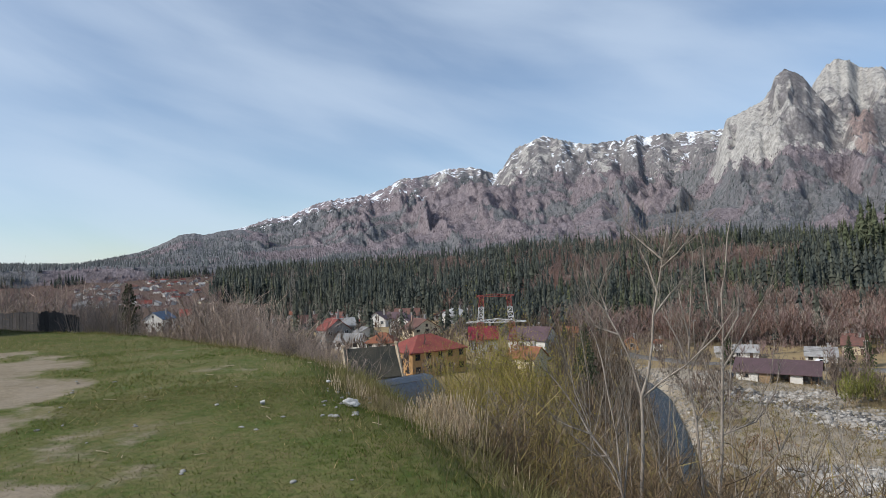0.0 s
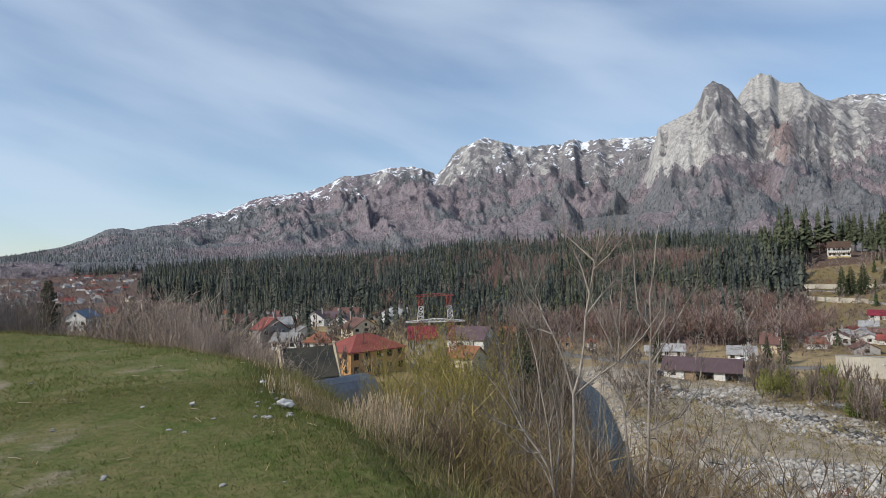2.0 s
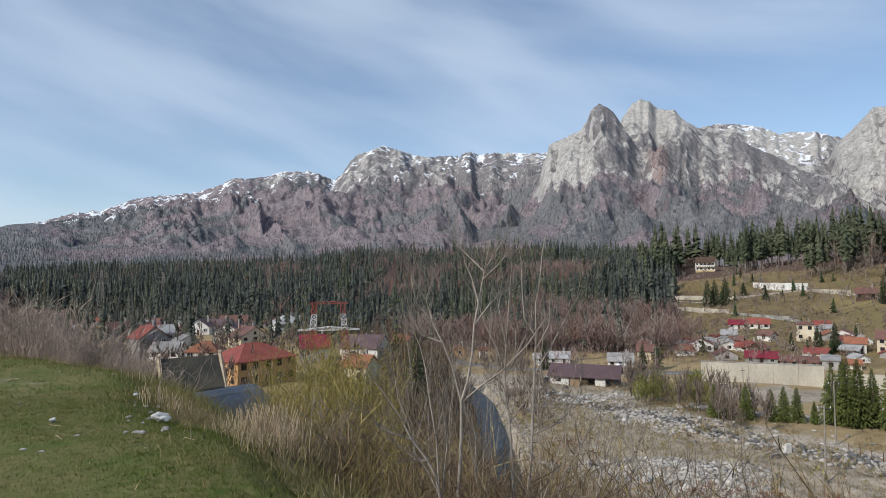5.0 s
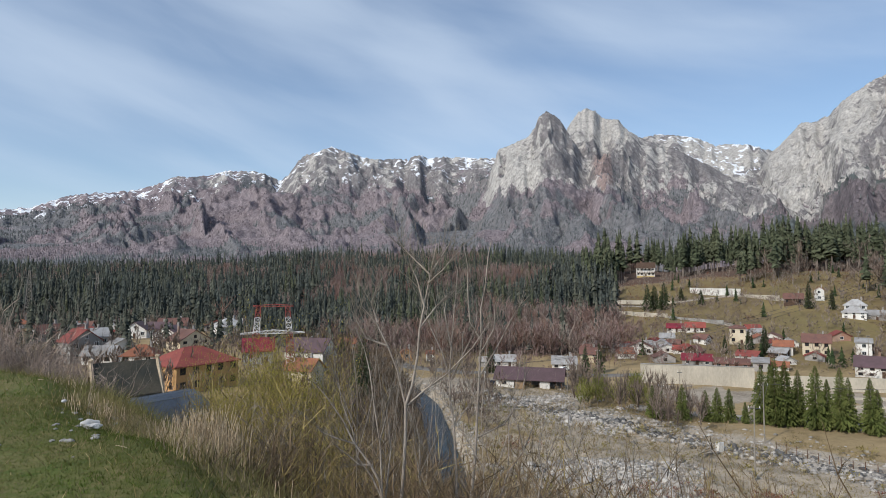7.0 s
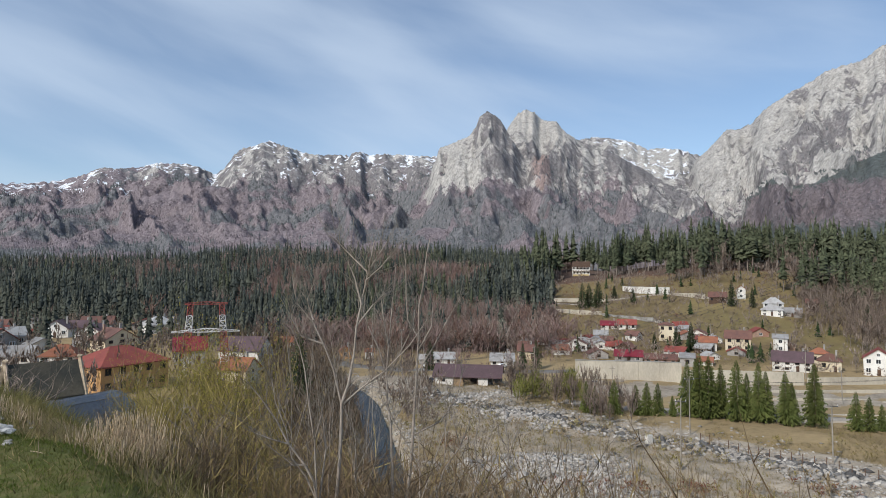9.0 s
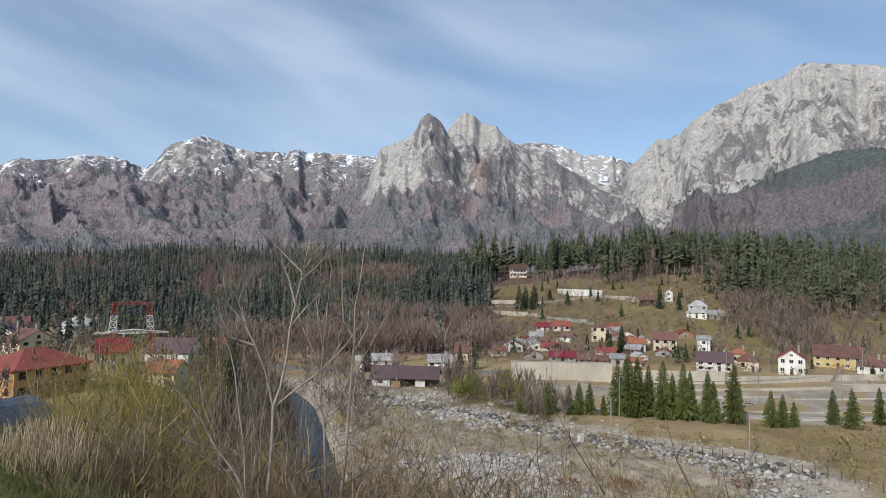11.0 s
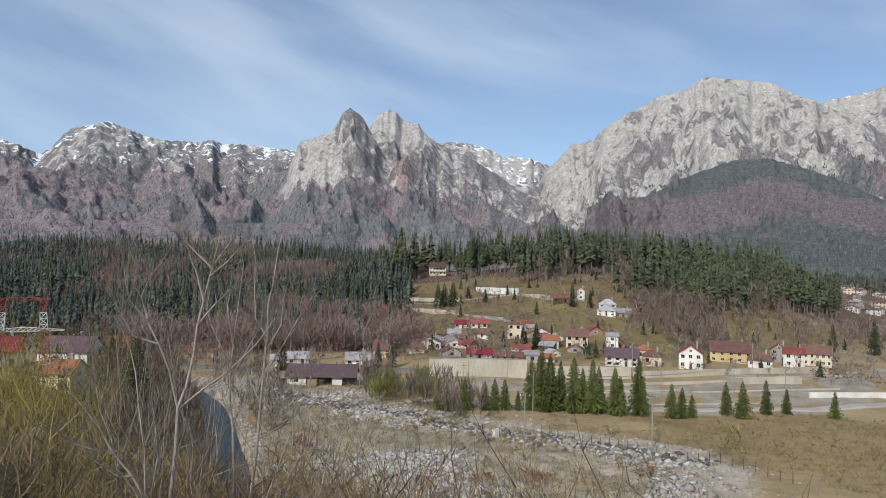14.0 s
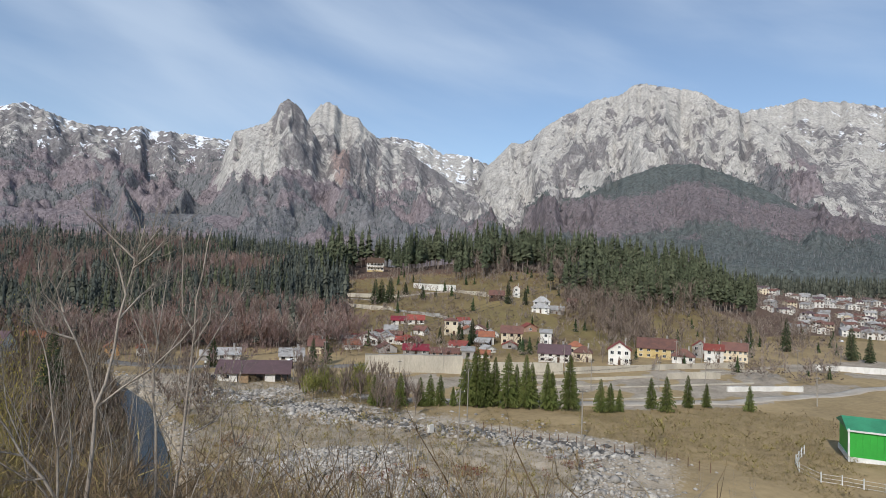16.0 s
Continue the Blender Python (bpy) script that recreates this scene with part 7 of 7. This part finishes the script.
def bank_scrub():
    rng = random.Random(77)
    places = []
    while len(places) < 110:
        az, r = rng.uniform(-9.5, 50), rng.uniform(6.2, 16)
        if len(places) < 30:
            az = rng.uniform(-9.5, 0)
        x, y = polar(az, r)
        g = ground_at(x, y)
        h = EYE_Z + r * math.tan(radians(float(np.interp(az, [-9.5, -6.5, -2.5, 0, 10, 25, 50], [-9.4, -11.8, -11.6, -9.8, -12.5, -16.5, -19])) - abs(rng.gauss(0, 1.5)))) - g
        if g < -0.7 and 0.7 < h < 5.5:
            places.append((x, y, h, rng.choice(["brown", "olive"]), rng.uniform(0, 6.28), rng.uniform(0.9, 1.3) * min(1, 2.5 / h)))
    joined_scrub("bank_scrub", places, twig_brown, "dense tangle of leafless scrub on the bank")
    joined_scrub("rim_scrub", RIM_SCRUB, twig_cane, "dense rosy brown canes along the meadow's rim")


bank_scrub()


def sapling(limbs, thick, label, rng, twigs=26):
    """A young bare tree: a trunk, limbs through the points given, and fine twigs along them."""
    x, y, z = limbs[0][0]
    g = ground_at(x, y)
    t = thing("sapling", 0, 0, 0, 0, label, "tree", "saplings on the bank")
    trunk = [np.array((x - 0.03, y, g - 0.2))] + [np.array(p) for p in limbs[0]]
    tw = Twigs(rng)
    tw.tube(trunk, thick, thick * 0.20, 7)
    tw.mesh("trunk", bark_sapling, t)
    fine = Twigs(rng)
    for i, pts in enumerate(limbs):
        pts = [np.array(p, dtype=float) for p in pts]
        pts = [p + rng.normal(0, 0.008, 3) for p in pts]
        if i:
            b = Twigs(rng)
            for p in pts[1:-1]:
                p += (0, rng.normal(0, 0.06), 0)
            b.tube(pts, thick * 0.55, thick * 0.16, 5)
            b.mesh("limb", bark_sapling, t)
        for k in range(twigs):
            j = rng.integers(1, len(pts))
            f = rng.uniform(0, 1)
            if i == 0 and j < len(pts) * 0.3:
                continue
            p = pts[j - 1] * (1 - f) + pts[j] * f
            d = pts[j] - pts[j - 1]
            d = d / np.linalg.norm(d)
            a = rng.uniform(0, 6.28)
            out = d * 0.9 + np.array((math.cos(a), math.sin(a), 0.25)) * rng.uniform(0.4, 0.9)
            tp, td = fine.shoot(p, out, rng.uniform(0.15, 0.62), thick * 0.13 + 0.0008, 3, 0.25, 0.10)
            for m in range(2):
                q = tp[1 + m % 2]
                fine.shoot(q, td + rng.normal(0, 0.45, 3), rng.uniform(0.08, 0.25), thick * 0.09, 2, 0.2, 0.08)
    fine.mesh("twig_tangle", twig_grey, t)
    return t


SG = np.random.default_rng(33)


def limbs_at(r, limbs):
    """Limbs from bearing and height (degrees) at about r metres from the meadow's brow, each leaning a little to or fro."""
    made = []
    for i, limb in enumerate(limbs):
        lean = 0.0 if i == 0 else SG.normal(0, 0.035)
        made.append([tuple(Vector((0, 0, EYE_Z)) + heading(az, el) * r / math.cos(radians(el)) * (1 + lean * k / len(limb))) for k, (az, el) in enumerate(limb)])
    return made


sapling(limbs_at(6.5, [
    [(16.9, -20.8), (17.3, -16.3), (17.4, -13.4), (17.4, -11.5), (18.0, -9.8), (18.5, -7.1), (18.7, -4.6), (19.1, -2.6), (19.5, -0.6), (19.7, 0.4), (20.0, 1.9), (20.3, 3.4)],
    [(17.4, -11.6), (16.7, -8.6), (15.8, -6.3), (14.7, -4.0), (13.4, -2.5), (12.9, -1.1), (12.8, 0.6)],
    [(17.5, -11.6), (19.4, -10.1), (21.1, -8.8), (23.3, -6.2), (25.1, -4.0)],
    [(19.7, 0.3), (18.6, 1.5), (17.4, 2.8), (16.7, 3.4)],
    [(19.7, 0.3), (20.7, 1.9), (21.4, 3.2)],
    [(19.6, -0.3), (20.8, 0.8), (22.0, 2.5)],
    [(19.1, -2.6), (18.3, -0.0), (17.9, 1.5)],
    [(14.7, -4.0), (14.3, -2.2), (14.9, -0.2)],
    [(15.8, -6.3), (13.6, -5.3), (12.9, -3.7), (12.8, -2.5)],
    [(18.7, -4.6), (19.9, -2.6), (21.1, -1.6)]]), 0.021, "young bare grey tree forking low on the bank", SG, 17)
sapling(limbs_at(8.0, [
    [(23.2, -20.3), (23.7, -15.9), (23.9, -12.2), (24.1, -8.9), (24.3, -5.6), (24.3, -2.7), (24.7, -0.7), (25.0, 2.2), (25.3, 3.6)],
    [(24.3, -5.6), (23.5, -4.2), (23.3, -1.7), (23.2, 1.3), (22.7, 3.2)],
    [(24.1, -8.9), (25.9, -6.6), (27.3, -3.9), (28.3, -1.8)],
    [(23.8, -14.3), (26.1, -13.0), (27.6, -10.7), (28.4, -8.3)],
    [(24.2, -7.0), (25.2, -4.6), (25.7, -2.2)],
    [(23.9, -11.3), (23.0, -9.2), (22.3, -7.1)]]), 0.023, "slender straight bare sapling on the bank", SG, 14)
sapling(limbs_at(7.2, [
    [(22.1, -20.4), (22.0, -16.9), (21.8, -13.3), (21.5, -11.4), (21.4, -9.0), (21.6, -6.1), (21.9, -2.6), (22.2, 0.9)],
    [(21.5, -9.2), (20.7, -6.8), (19.8, -4.6), (19.1, -3.0)],
    [(21.5, -9.2), (22.7, -6.8), (23.6, -4.6), (24.0, -3.1)],
    [(21.8, -13.5), (22.8, -12.1), (23.8, -10.8)],
    [(21.6, -6.6), (21.0, -4.6), (20.9, -2.6)]]), 0.020, "thin leaning bare sapling on the bank", SG, 13)
sapling(limbs_at(6.0, [
    [(15.6, -20.9), (15.1, -18.0), (14.2, -16.5), (12.7, -14.6), (11.7, -12.7), (10.3, -10.7), (8.9, -9.0)],
    [(15.3, -19.5), (15.0, -14.7), (14.5, -11.6), (14.2, -8.6), (13.8, -6.6), (12.8, -4.4)],
    [(15.3, -19.5), (14.5, -17.8), (13.2, -15.9), (12.5, -13.6), (11.4, -11.1), (11.2, -9.1)],
    [(15.0, -14.7), (15.8, -12.3), (16.0, -10.1)],
    [(12.7, -14.6), (11.0, -14.1), (9.7, -13.7)],
    [(14.2, -16.5), (13.2, -16.4), (11.2, -15.0)],
    [(15.4, -20.0), (16.1, -15.4), (15.8, -12.8), (15.4, -11.1)]]), 0.017, "many stemmed bare sapling on the bank", SG, 14)
sapling(limbs_at(8.6, [
    [(25.7, -20.0), (26.6, -17.3), (28.1, -15.3), (28.9, -13.4), (29.5, -11.0)],
    [(26.6, -17.3), (26.5, -14.3), (26.8, -12.1), (27.6, -9.3)],
    [(28.1, -15.3), (27.4, -13.8), (27.3, -12.3)],
    [(26.1, -18.7), (24.7, -15.8), (24.6, -13.1)]]), 0.017, "slim bare sapling with a few long twigs", SG, 11)
sapling(limbs_at(9.0, [
    [(32.1, -19.4), (32.5, -16.7), (32.5, -14.7), (32.1, -12.8), (32.3, -10.8)],
    [(32.5, -16.3), (33.5, -14.1), (34.1, -12.0)],
    [(32.5, -15.5), (31.6, -13.9), (31.4, -12.6)]]), 0.014, "short bare sapling at the foot of the bank", SG, 10)
sapling(limbs_at(7.4, [
    [(29.3, -19.8), (29.9, -17.1), (29.5, -15.0), (30.1, -12.8), (30.0, -11.0)],
    [(29.9, -17.1), (30.9, -15.3), (31.4, -13.5)]]), 0.012, "thin crooked bare sapling among the scrub", SG, 10)
sapling(limbs_at(6.8, [
    [(19.3, -20.8), (18.6, -17.6), (18.7, -14.8), (18.2, -12.5)],
    [(18.6, -17.6), (19.8, -15.7), (20.6, -13.6)]]), 0.012, "wispy bare sapling among the scrub", SG, 11)
for az, r, h in ((33, 9, 2.6), (39, 10, 2.4), (46, 11, 2.2), (54, 40, 6), (66, 88, 9), (68, 90, 8), (70.5, 86, 8.5), (72, 92, 7), (64.5, 84, 6), (57, 42, 5)):
    x, y = polar(az, r)
    g = ground_at(x, y)
    s = 1 if r < 20 else 2.2
    sapling([[(x, y, g + 0.2), (x + 0.05 * s, y, g + h * 0.35), (x + 0.02 * s, y, g + h * 0.7), (x + 0.1 * s, y, g + h)],
             [(x + 0.04 * s, y, g + h * 0.4), (x + 0.10 * h, y, g + h * 0.6), (x + 0.14 * h, y, g + h * 0.85)],
             [(x + 0.03 * s, y, g + h * 0.5), (x - 0.10 * h, y, g + h * 0.7), (x - 0.16 * h, y, g + h * 0.92)]], 0.014 * s, "bare young tree rising from the slope", SG, 30)


for k in range(8):
    az, r = SG.uniform(10, 33), SG.uniform(6.5, 12)
    x, y = polar(az, r)
    g = ground_at(x, y)
    top = EYE_Z + r * math.tan(radians(SG.uniform(-9.5, -2.5)))
    h = top - g
    q = SG.normal(0, 0.10, 6) * h * 0.5
    sapling([[(x, y, g + 0.2), (x + q[0] * 0.5, y, g + h * 0.35), (x + q[0], y, g + h * 0.7), (x + q[1] + q[0], y, g + h)],
             [(x + q[0] * 0.6, y, g + h * 0.45), (x + q[2] + 0.06 * h, y, g + h * 0.65), (x + q[2] + 0.09 * h, y, g + h * 0.9)],
             [(x + q[0] * 0.7, y, g + h * 0.55), (x + q[3] - 0.07 * h, y, g + h * 0.75), (x + q[3] - 0.10 * h, y, g + h * 0.95)]], SG.uniform(0.006, 0.011), "thin bare sapling among the scrub", SG, 22)


def reeds():
    rng = np.random.default_rng(40)
    rim, pale, few = "clump of dry tan reeds at the meadow's rim", "bunch of pale broken stalks at the rim", "a few pale upright stalks on the bank"
    for az, r, el, n, q0, label in ((-2.6, 8.3, -11.2, 110, 0.2, rim), (-1.2, 8.0, -10.8, 150, 0.22, rim), (0.3, 7.8, -10.8, 170, 0.22, rim), (1.7, 7.4, -12.0, 120, 0.2, rim), (-0.4, 6.6, -13.5, 110, 0.25, rim), (-9.2, 9.6, -9.2, 34, 0.25, pale), (-8.2, 9.2, -9.8, 30, 0.25, pale), (-10.4, 11.5, -8.2, 26, 0.3, pale), (-6.6, 9.0, -10.8, 24, 0.3, pale), (3.6, 5.6, -17.2, 9, 0.3, few), (6.5, 5.6, -17.8, 8, 0.3, few)):
        x, y = polar(az, r)
        g = ground_at(x, y)
        h = EYE_Z + r * math.tan(radians(el)) - g
        tw = Twigs(rng)
        for k in range(n):
            a, q = rng.uniform(0, 6.28), abs(rng.normal(0, q0))
            px, py = x + q * math.cos(a), y + q * math.sin(a)
            lean = rng.normal(0, 0.11, 2)
            tw.shoot((px - x, py - y, ground_at(px, py) - g - 0.1), (lean[0], lean[1], 1), max(0.3, h + g - ground_at(px, py)) * rng.uniform(0.5, 1.15), 0.0068, 4, 0.14, -0.01, 0.4)
        t = thing("reed_clump", x, y, g, 0, label, "reeds", "dry reeds")
        tw.mesh("stalk_tangle", twig_tan, t)


reeds()


# ---- meadow grass and litter ----
grass_mat = material("grass_blades", (0.104, 0.142, 0.030), 0.8, 0.25, 1.2, 0, tint=(0.17, 0.155, 0.06), island=0.4, spec=0.15)
tuft_mat = material("fresh_grass_tufts", (0.112, 0.168, 0.030), 0.8, 0.25, 1.2, 0, tint=(0.165, 0.175, 0.052), island=0.35, spec=0.15)
dry_grass_mat = material("dry_grass_blades", (0.38, 0.30, 0.155), 0.85, 0.25, 1.0, 0, tint=(0.27, 0.22, 0.10), island=0.35, spec=0.1)


bank_grass_mat = material("rough_bank_grass", (0.30, 0.25, 0.125), 0.85, 0.25, 1.0, 0, tint=(0.15, 0.165, 0.055), island=0.4, spec=0.1)


for leafy in (grass_mat, tuft_mat, dry_grass_mat, bank_grass_mat):
    thin_leaf(leafy, 0.5)


def blades(name, x, y, h, w, mat, label, rng, lean=1.1):
    z = land(x, y)
    a = rng.uniform(0, 6.28, len(x))
    lx, ly = rng.normal(0, lean, len(x)) * h, rng.normal(0, lean, len(x)) * h
    p = np.stack([x - np.cos(a) * w, y - np.sin(a) * w, z - 0.01], -1)
    q = np.stack([x + np.cos(a) * w, y + np.sin(a) * w, z - 0.01], -1)
    s = np.stack([x + lx, y + ly, z + h], -1)
    up = (np.cross(q - p, s - p) @ np.array(heading(SUN_FROM, 10)))[:, None] > 0
    V = np.stack([np.where(up, p, q), np.where(up, q, p), s], 1).reshape(-1, 3)
    ob = mesh_np(name, V, np.arange(len(V)).reshape(-1, 3), [mat])
    # soft shading: thin blades let the light through
    N = np.repeat(np.stack([rng.normal(0, 0.3, len(x)), rng.normal(0, 0.3, len(x)), np.ones(len(x))], -1), 3, 0)
    ob.data.normals_split_custom_set_from_vertices(N / np.linalg.norm(N, axis=1, keepdims=True))
    return tagged(ob, label, "grass", kind="stuff")


def meadow():
    rng = np.random.default_rng(50)

    def on_meadow(x, y, az, r):
        d, side = from_line(x, y, EDGE)
        out = np.where(side < 0, d, -d)
        bare = worn(x, y) + 0.9 * (fbm(x * 0.8, y * 0.8, 41) - 0.5)
        thin = smooth(0.44, 0.58, fbm(x * 0.35 + 3, y * 0.35, 40)) * (1 - smooth(2, 7, np.abs(x + 5.5)))
        return (out < 0.5) & (bare > 0.85) & (rng.uniform(0, 1, len(x)) > thin * 0.75)
    x, y = scatter(rng, 130000, -40, 12, 3.6, 10, on_meadow)
    blades("meadow_grass", x, y, rng.uniform(0.008, 0.022, len(x)), 0.004, grass_mat, "short green meadow grass", rng)
    # tufts of longer blades, in drifts
    x, y = scatter(rng, 16000, -40, 10, 3.6, 16, lambda x, y, az, r: on_meadow(x, y, az, r) & (fbm(x * 1.6, y * 1.6, 44, 3) + rng.normal(0, 0.05, len(x)) > 0.52))
    x, y = np.repeat(x, 5) + rng.normal(0, 0.018, len(x) * 5), np.repeat(y, 5) + rng.normal(0, 0.018, len(y) * 5)
    blades("meadow_tufts", x, y, rng.uniform(0.014, 0.034, len(x)), 0.005, tuft_mat, "tufts of fresh green grass in the meadow", rng, 0.6)
    x, y = scatter(rng, 80000, -40, 4, 10, 34, on_meadow)
    blades("meadow_grass_far", x, y, rng.uniform(0.02, 0.05, len(x)), 0.008, grass_mat, "short green meadow grass towards the rim", rng)
    x, y = scatter(rng, 9000, -40, 4, 4, 30, on_meadow)
    blades("dry_grass", x, y, rng.uniform(0.03, 0.07, len(x)), 0.006, dry_grass_mat, "dry straw coloured blades in the meadow", rng)
    # longer tufts on the rim
    s = np.concatenate([[0], np.cumsum(np.hypot(*np.diff(EDGE, axis=0).T))])
    f = rng.uniform(s[1], s[9], 22000)
    x, y = np.interp(f, s, EDGE[:, 0]) + rng.normal(0, 0.35, len(f)), np.interp(f, s, EDGE[:, 1]) + rng.normal(0, 0.35, len(f))
    blades("rim_tufts", x, y, rng.uniform(0.03, 0.085, len(x)), 0.004, grass_mat, "longer green tufts along the rim", rng, 0.5)
    f = rng.uniform(s[1], s[9], 5000)
    x, y = np.interp(f, s, EDGE[:, 0]) + rng.normal(0.3, 0.5, len(f)), np.interp(f, s, EDGE[:, 1]) + rng.normal(0.3, 0.5, len(f))
    blades("dry_rim_tufts", x, y, rng.uniform(0.05, 0.14, len(x)), 0.004, dry_grass_mat, "dry tufts along the rim", rng, 0.5)
    # rough dry grass on the brow of the bank
    f = rng.uniform(s[2], s[9], 16000)
    x, y = np.interp(f, s, EDGE[:, 0]) + rng.uniform(0, 2.0, len(f)), np.interp(f, s, EDGE[:, 1]) + rng.uniform(0, 1.4, len(f))
    blades("bank_grass", x, y, rng.uniform(0.08, 0.30, len(x)), 0.006, bank_grass_mat, "rough dry grass on the brow of the bank", rng, 0.6)
    # dry field across the river
    x, y = scatter(rng, 70000, 14, 84, 62, 178, lambda x, y, az, r: ~inside(x, y, SLAB) & (fbm(x * 0.05, y * 0.05, 12) > 0.40))
    blades("field_grass", x, y, rng.uniform(0.25, 0.6, len(x)), 0.06, dry_grass_mat, "dry winter grass on the field", rng)


meadow()


def litter():
    rng = np.random.default_rng(60)
    # crumpled white bag
    bm = bmesh.new()
    bmesh.ops.create_icosphere(bm, subdivisions=4, radius=0.070)
    for v in bm.verts:
        k = 1 + 0.75 * noise.noise(v.co * 16.0) + 0.35 * abs(noise.noise(v.co * 34))
        v.co = Vector((v.co.x * 1.25 * k, v.co.y * 0.8 * k, max(-0.05, v.co.z * 0.62 * k)))
    bag = link("plastic_bag", bm, plastic_white)
    bag.location = (-1.18, 7.5, ground_at(-1.18, 7.5) + 0.06)
    tagged(bag, "crumpled white plastic bag lying on the rim", "bag")
    bm = bmesh.new()
    bmesh.ops.create_icosphere(bm, subdivisions=2, radius=0.035)
    for v in bm.verts:
        v.co *= 1 + 0.5 * noise.noise(v.co * 9)
        v.co.z *= 0.6
    rag = link("plastic_scrap", bm, plastic_white)
    rag.location = (-1.75, 9.0, ground_at(-1.75, 9.0) + 0.08)
    tagged(rag, "torn scrap of white plastic in the stalks", "litter")
    # cup
    bm = bmesh.new()
    add_strut(bm, (0, 0, 0), (0.055, 0.012, 0.012), 0.017, 0.022, 12)
    cup = link("paper_cup", bm, plastic_white)
    cup.location = (-2.39, 7.83, ground_at(-2.39, 7.83) + 0.03)
    tagged(cup, "small white cup lying in the grass", "cup")
    for k in range(64):
        if k < 26:
            x, y = polar(rng.uniform(-12, -7), rng.uniform(7.0, 9.2))
        else:
            x, y = polar(rng.uniform(-36, -3), rng.uniform(4.6, 13))
        if ground_at(x, y) < -0.3:
            continue
        bm = bmesh.new()
        bmesh.ops.create_icosphere(bm, subdivisions=2, radius=rng.uniform(0.014, 0.042) if k < 26 else rng.uniform(0.008, 0.026))
        s = rng.uniform(0, 99)
        for v in bm.verts:
            v.co *= 1 + 0.5 * noise.noise(v.co * 20 + Vector((s, 0, 0)))
            v.co.z *= 0.5
            v.co.x *= 1.4
        st = link("stone", bm, meadow_stone)
        st.matrix_basis = pose(x, y, ground_at(x, y) + 0.006, 0, 0, rng.uniform(0, 360))
        tagged(st, "small pale stone lying in the grass", "stone", "stones in the meadow")
    for k in range(12):
        x, y = polar(rng.uniform(-30, -4), rng.uniform(5, 14))
        if ground_at(x, y) < -0.2:
            continue
        tw = Twigs(rng)
        a = rng.uniform(0, 6.28)
        tw.shoot((0, 0, 0.012), (math.cos(a), math.sin(a), 0.02), rng.uniform(0.1, 0.25), 0.0045, 4, 0.1, 0.0, 0.6)
        ob = tw.mesh("stick", twig_tan)
        ob.location = (x, y, ground_at(x, y) + 0.006)
        tagged(ob, "pale dry stick lying in the grass", "stick", "sticks in the meadow")


meadow_stone = material("dull_field_stone", (0.34, 0.33, 0.31), 0.9, 0.2, 6.0, 0.2, each=0.3)
plastic_white = material("white_plastic", (0.46, 0.45, 0.44), 0.5, 0.1, 8.0, 0.1, tint=(0.45, 0.43, 0.41))
litter()


fence_mat = material("tarred_boards", (0.045, 0.042, 0.045), 0.85, 0.25, 1.5, 0.2, tint=(0.07, 0.06, 0.058), each=0.3)


def plank_fence():
    """Dark board fence at the far end of the meadow."""
    t = thing("board_fence", -21.5, 26.5, 0, 0, "dark weathered board fence at the meadow's end", "fence")
    rng = random.Random(3)
    a, b = Vector((-30.0, 31.4, 0)), Vector((-13.3, 22.3, 0))
    n = 76
    turn = math.atan2(b.y - a.y, b.x - a.x)
    for i in range(n):
        p = a.lerp(b, (i + 0.5) / n)
        bm = bmesh.new()
        g = ground_at(p.x, p.y)
        add_box(bm, (p.x + 21.5, p.y - 26.5, g + 0.45 + rng.uniform(-0.03, 0.03)), (0.235, 0.03, 1.7), turn)
        part("board", bm, fence_mat, t)
    for h in (0.2, 1.0):
        bm = bmesh.new()
        add_strut(bm, (a.x + 21.5, a.y - 26.45, h + ground_at(a.x, a.y)), (b.x + 21.5, b.y - 26.45, h + ground_at(b.x, b.y)), 0.05)
        part("rail", bm, timber_dark, t)


plank_fence()
fx, fy = polar(-27.3, 34)
spruce(fx, fy, EYE_Z - ground_at(fx, fy), 1.35, "small dark spruce below the meadow's rim", SP, 15, mat=dark_spruce_mat, fine=1.8)
spruce(-17.6, 20.9, 9.0, 2.2, "dark spruce at the edge of the meadow", SP, 36, mat=dark_spruce_mat, fine=2.6)
